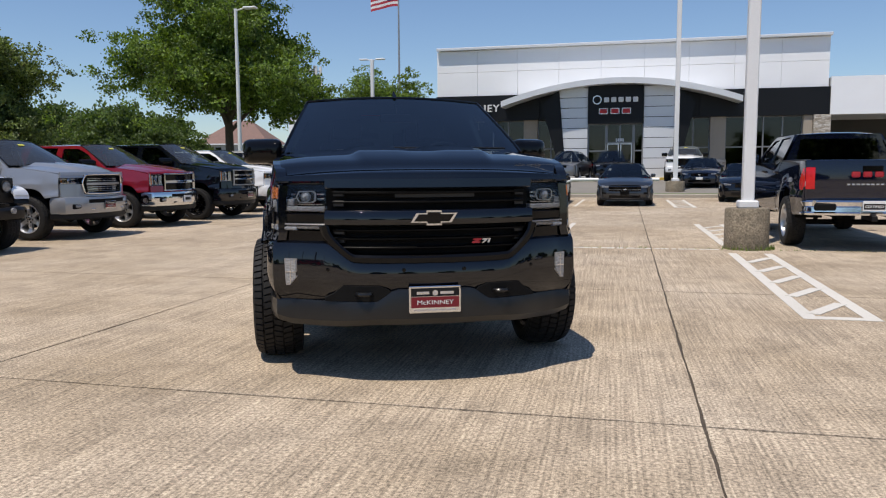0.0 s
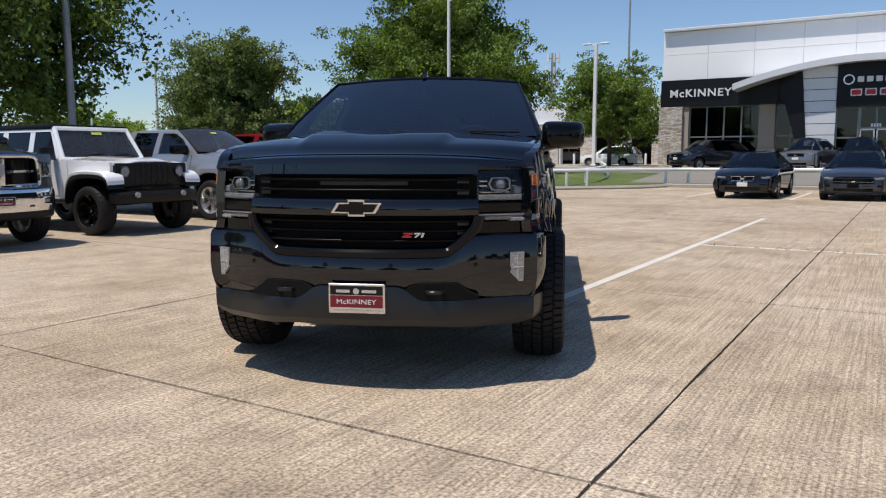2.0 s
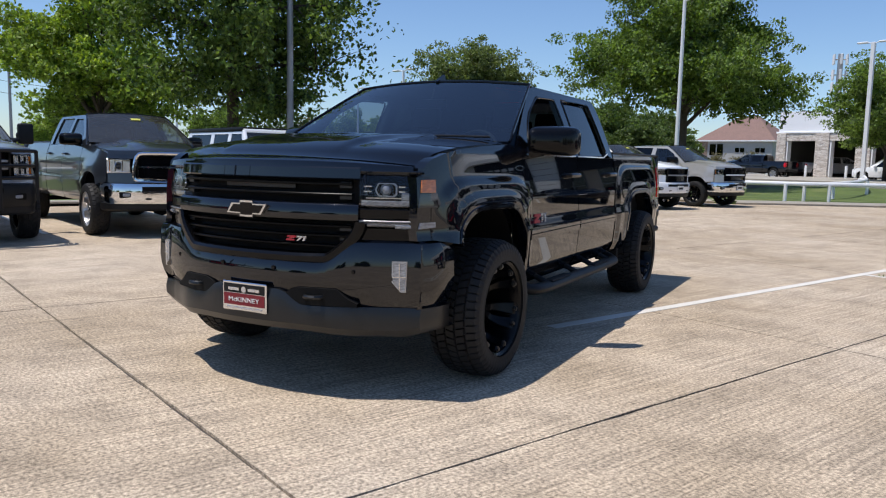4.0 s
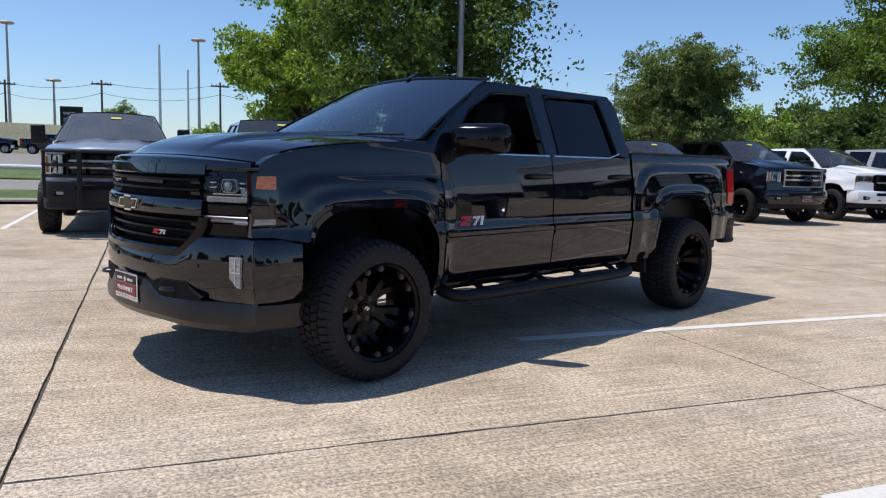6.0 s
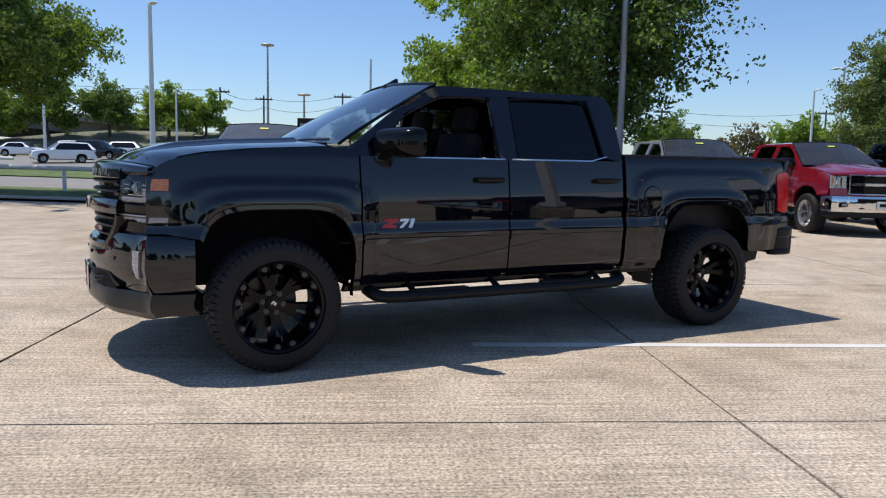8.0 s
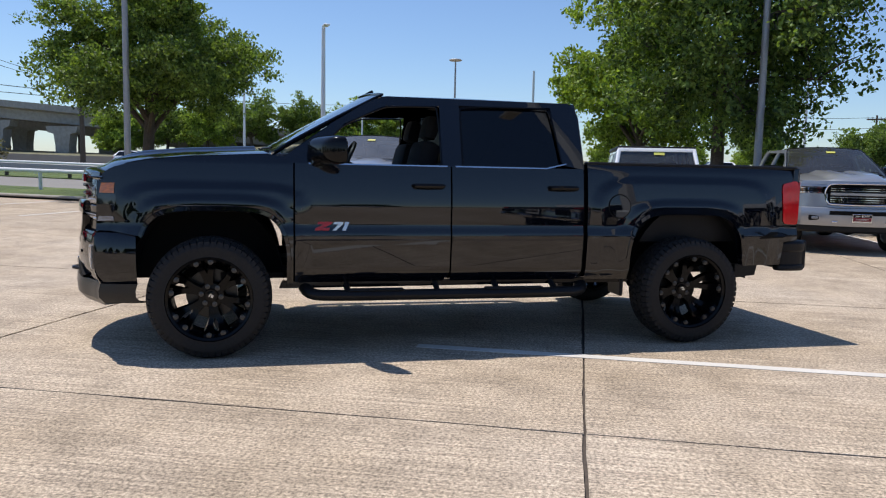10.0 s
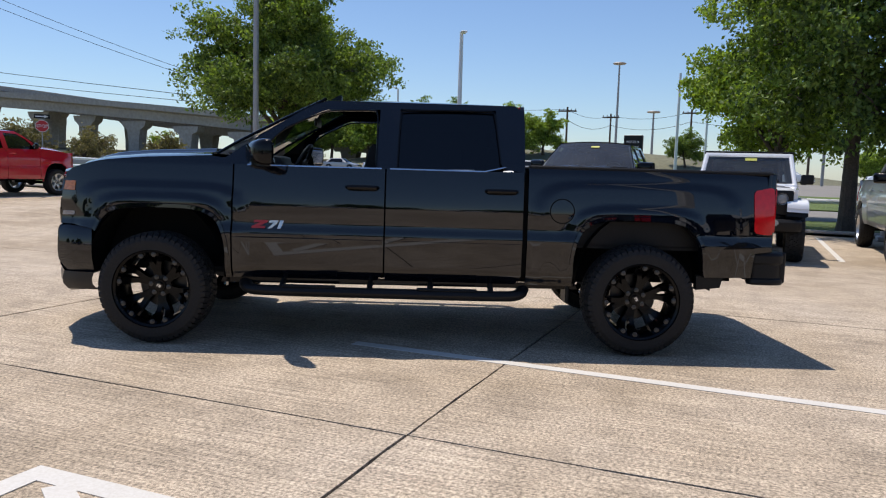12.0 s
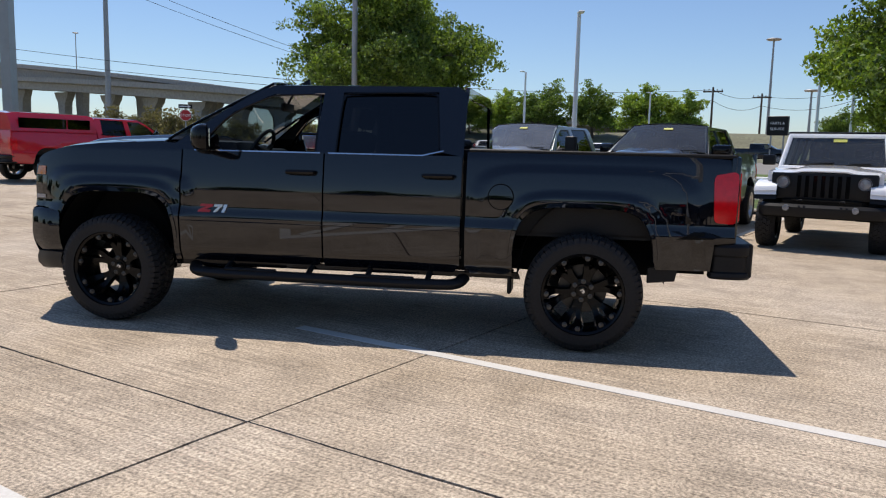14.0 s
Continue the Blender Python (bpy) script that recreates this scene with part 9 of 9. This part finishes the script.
# hatched islands
for xa, xb, ya, yb, n, lean in ((1.665, 2.165, 6.86, 11.95, 5, 0.10), (1.82, 2.36, 13.1, 17.9, 5, 0.04), (2.0, 2.58, 25.2, 31.0, 6, 0.10)):
    paint_strip(xa, ya, xa + lean, yb, 0.122)
    paint_strip(xb, ya, xb + lean, yb, 0.122)
    paint_strip(xa + 0.061, ya + 0.061, xb - 0.061, ya + 0.061, 0.12, top=0.0055)
    for i in range(n):
        y = ya + 0.24 + (yb - ya - 0.45) * i / n
        dx = lean * (y - ya) / (yb - ya)
        paint_strip(xa + dx + 0.064, y, xb + dx - 0.058, y + 0.58, 0.115, top=0.007)
for x in (-4.2, -1.2, 5.2, 8.2):
    paint_strip(x, 25.6, x + 0.1, 31.0)
for y in (2.45, 5.45, 8.3, 11.35, 14.4, 17.3, 20.3, 23.5, 26.4):
    paint_strip(-16.0, y, -10.3, y - 0.08)
for y in (-4.0, -7.0, -10.0, -13.0):
    paint_strip(-16.2, y, -11.0, y - 0.08).matrix_basis = SOUTH

# ---- slabs ----
slab_meshes = []
for k in range(6):
    rs = random.Random(k)
    edge = []
    for (xa, ya), (xb, yb) in (((0, 0), (4.5, 0)), ((4.5, 0), (4.5, 4.27)), ((4.5, 4.27), (0, 4.27)), ((0, 4.27), (0, 0))):
        chip = 0.5
        for i in range(60):
            t = (i + (rs.uniform(-0.3, 0.3) if i else 0)) / 60
            x, y = xa + (xb - xa) * t, ya + (yb - ya) * t
            chip = min(1.0, max(0.0, chip + rs.uniform(-0.4, 0.4)))
            gx, gy = 0.004 + 0.008 * chip ** 1.3, 0.005 + 0.009 * chip ** 1.3
            edge.append((min(4.5 - gx, max(gx, x)), min(4.27 - gy, max(gy, y))))
    bm = B()
    top = [bm.verts.new((x, y, 0)) for x, y in edge]
    low = [bm.verts.new((x, y, -0.12)) for x, y in edge]
    bm.faces.new(top)
    for i in range(len(edge)):
        bm.faces.new((top[i], low[i], low[(i + 1) % len(edge)], top[(i + 1) % len(edge)]))
    slab_meshes.append(mesh_of("slab", bm, M["lot"]))
for i in range(-4, 7):
    for j in range(-6, 7):
        x, y = i * 4.5, j * 4.27
        if -17.8 < x + 0.47 and y + 3.87 < 31:
            part("slab", slab_meshes[(i * 5 + j * 3) % 6], None, lot, "", (SOUTH if j < -1 else Matrix()) @ GRID @ Matrix.Translation((x, y, 0)))
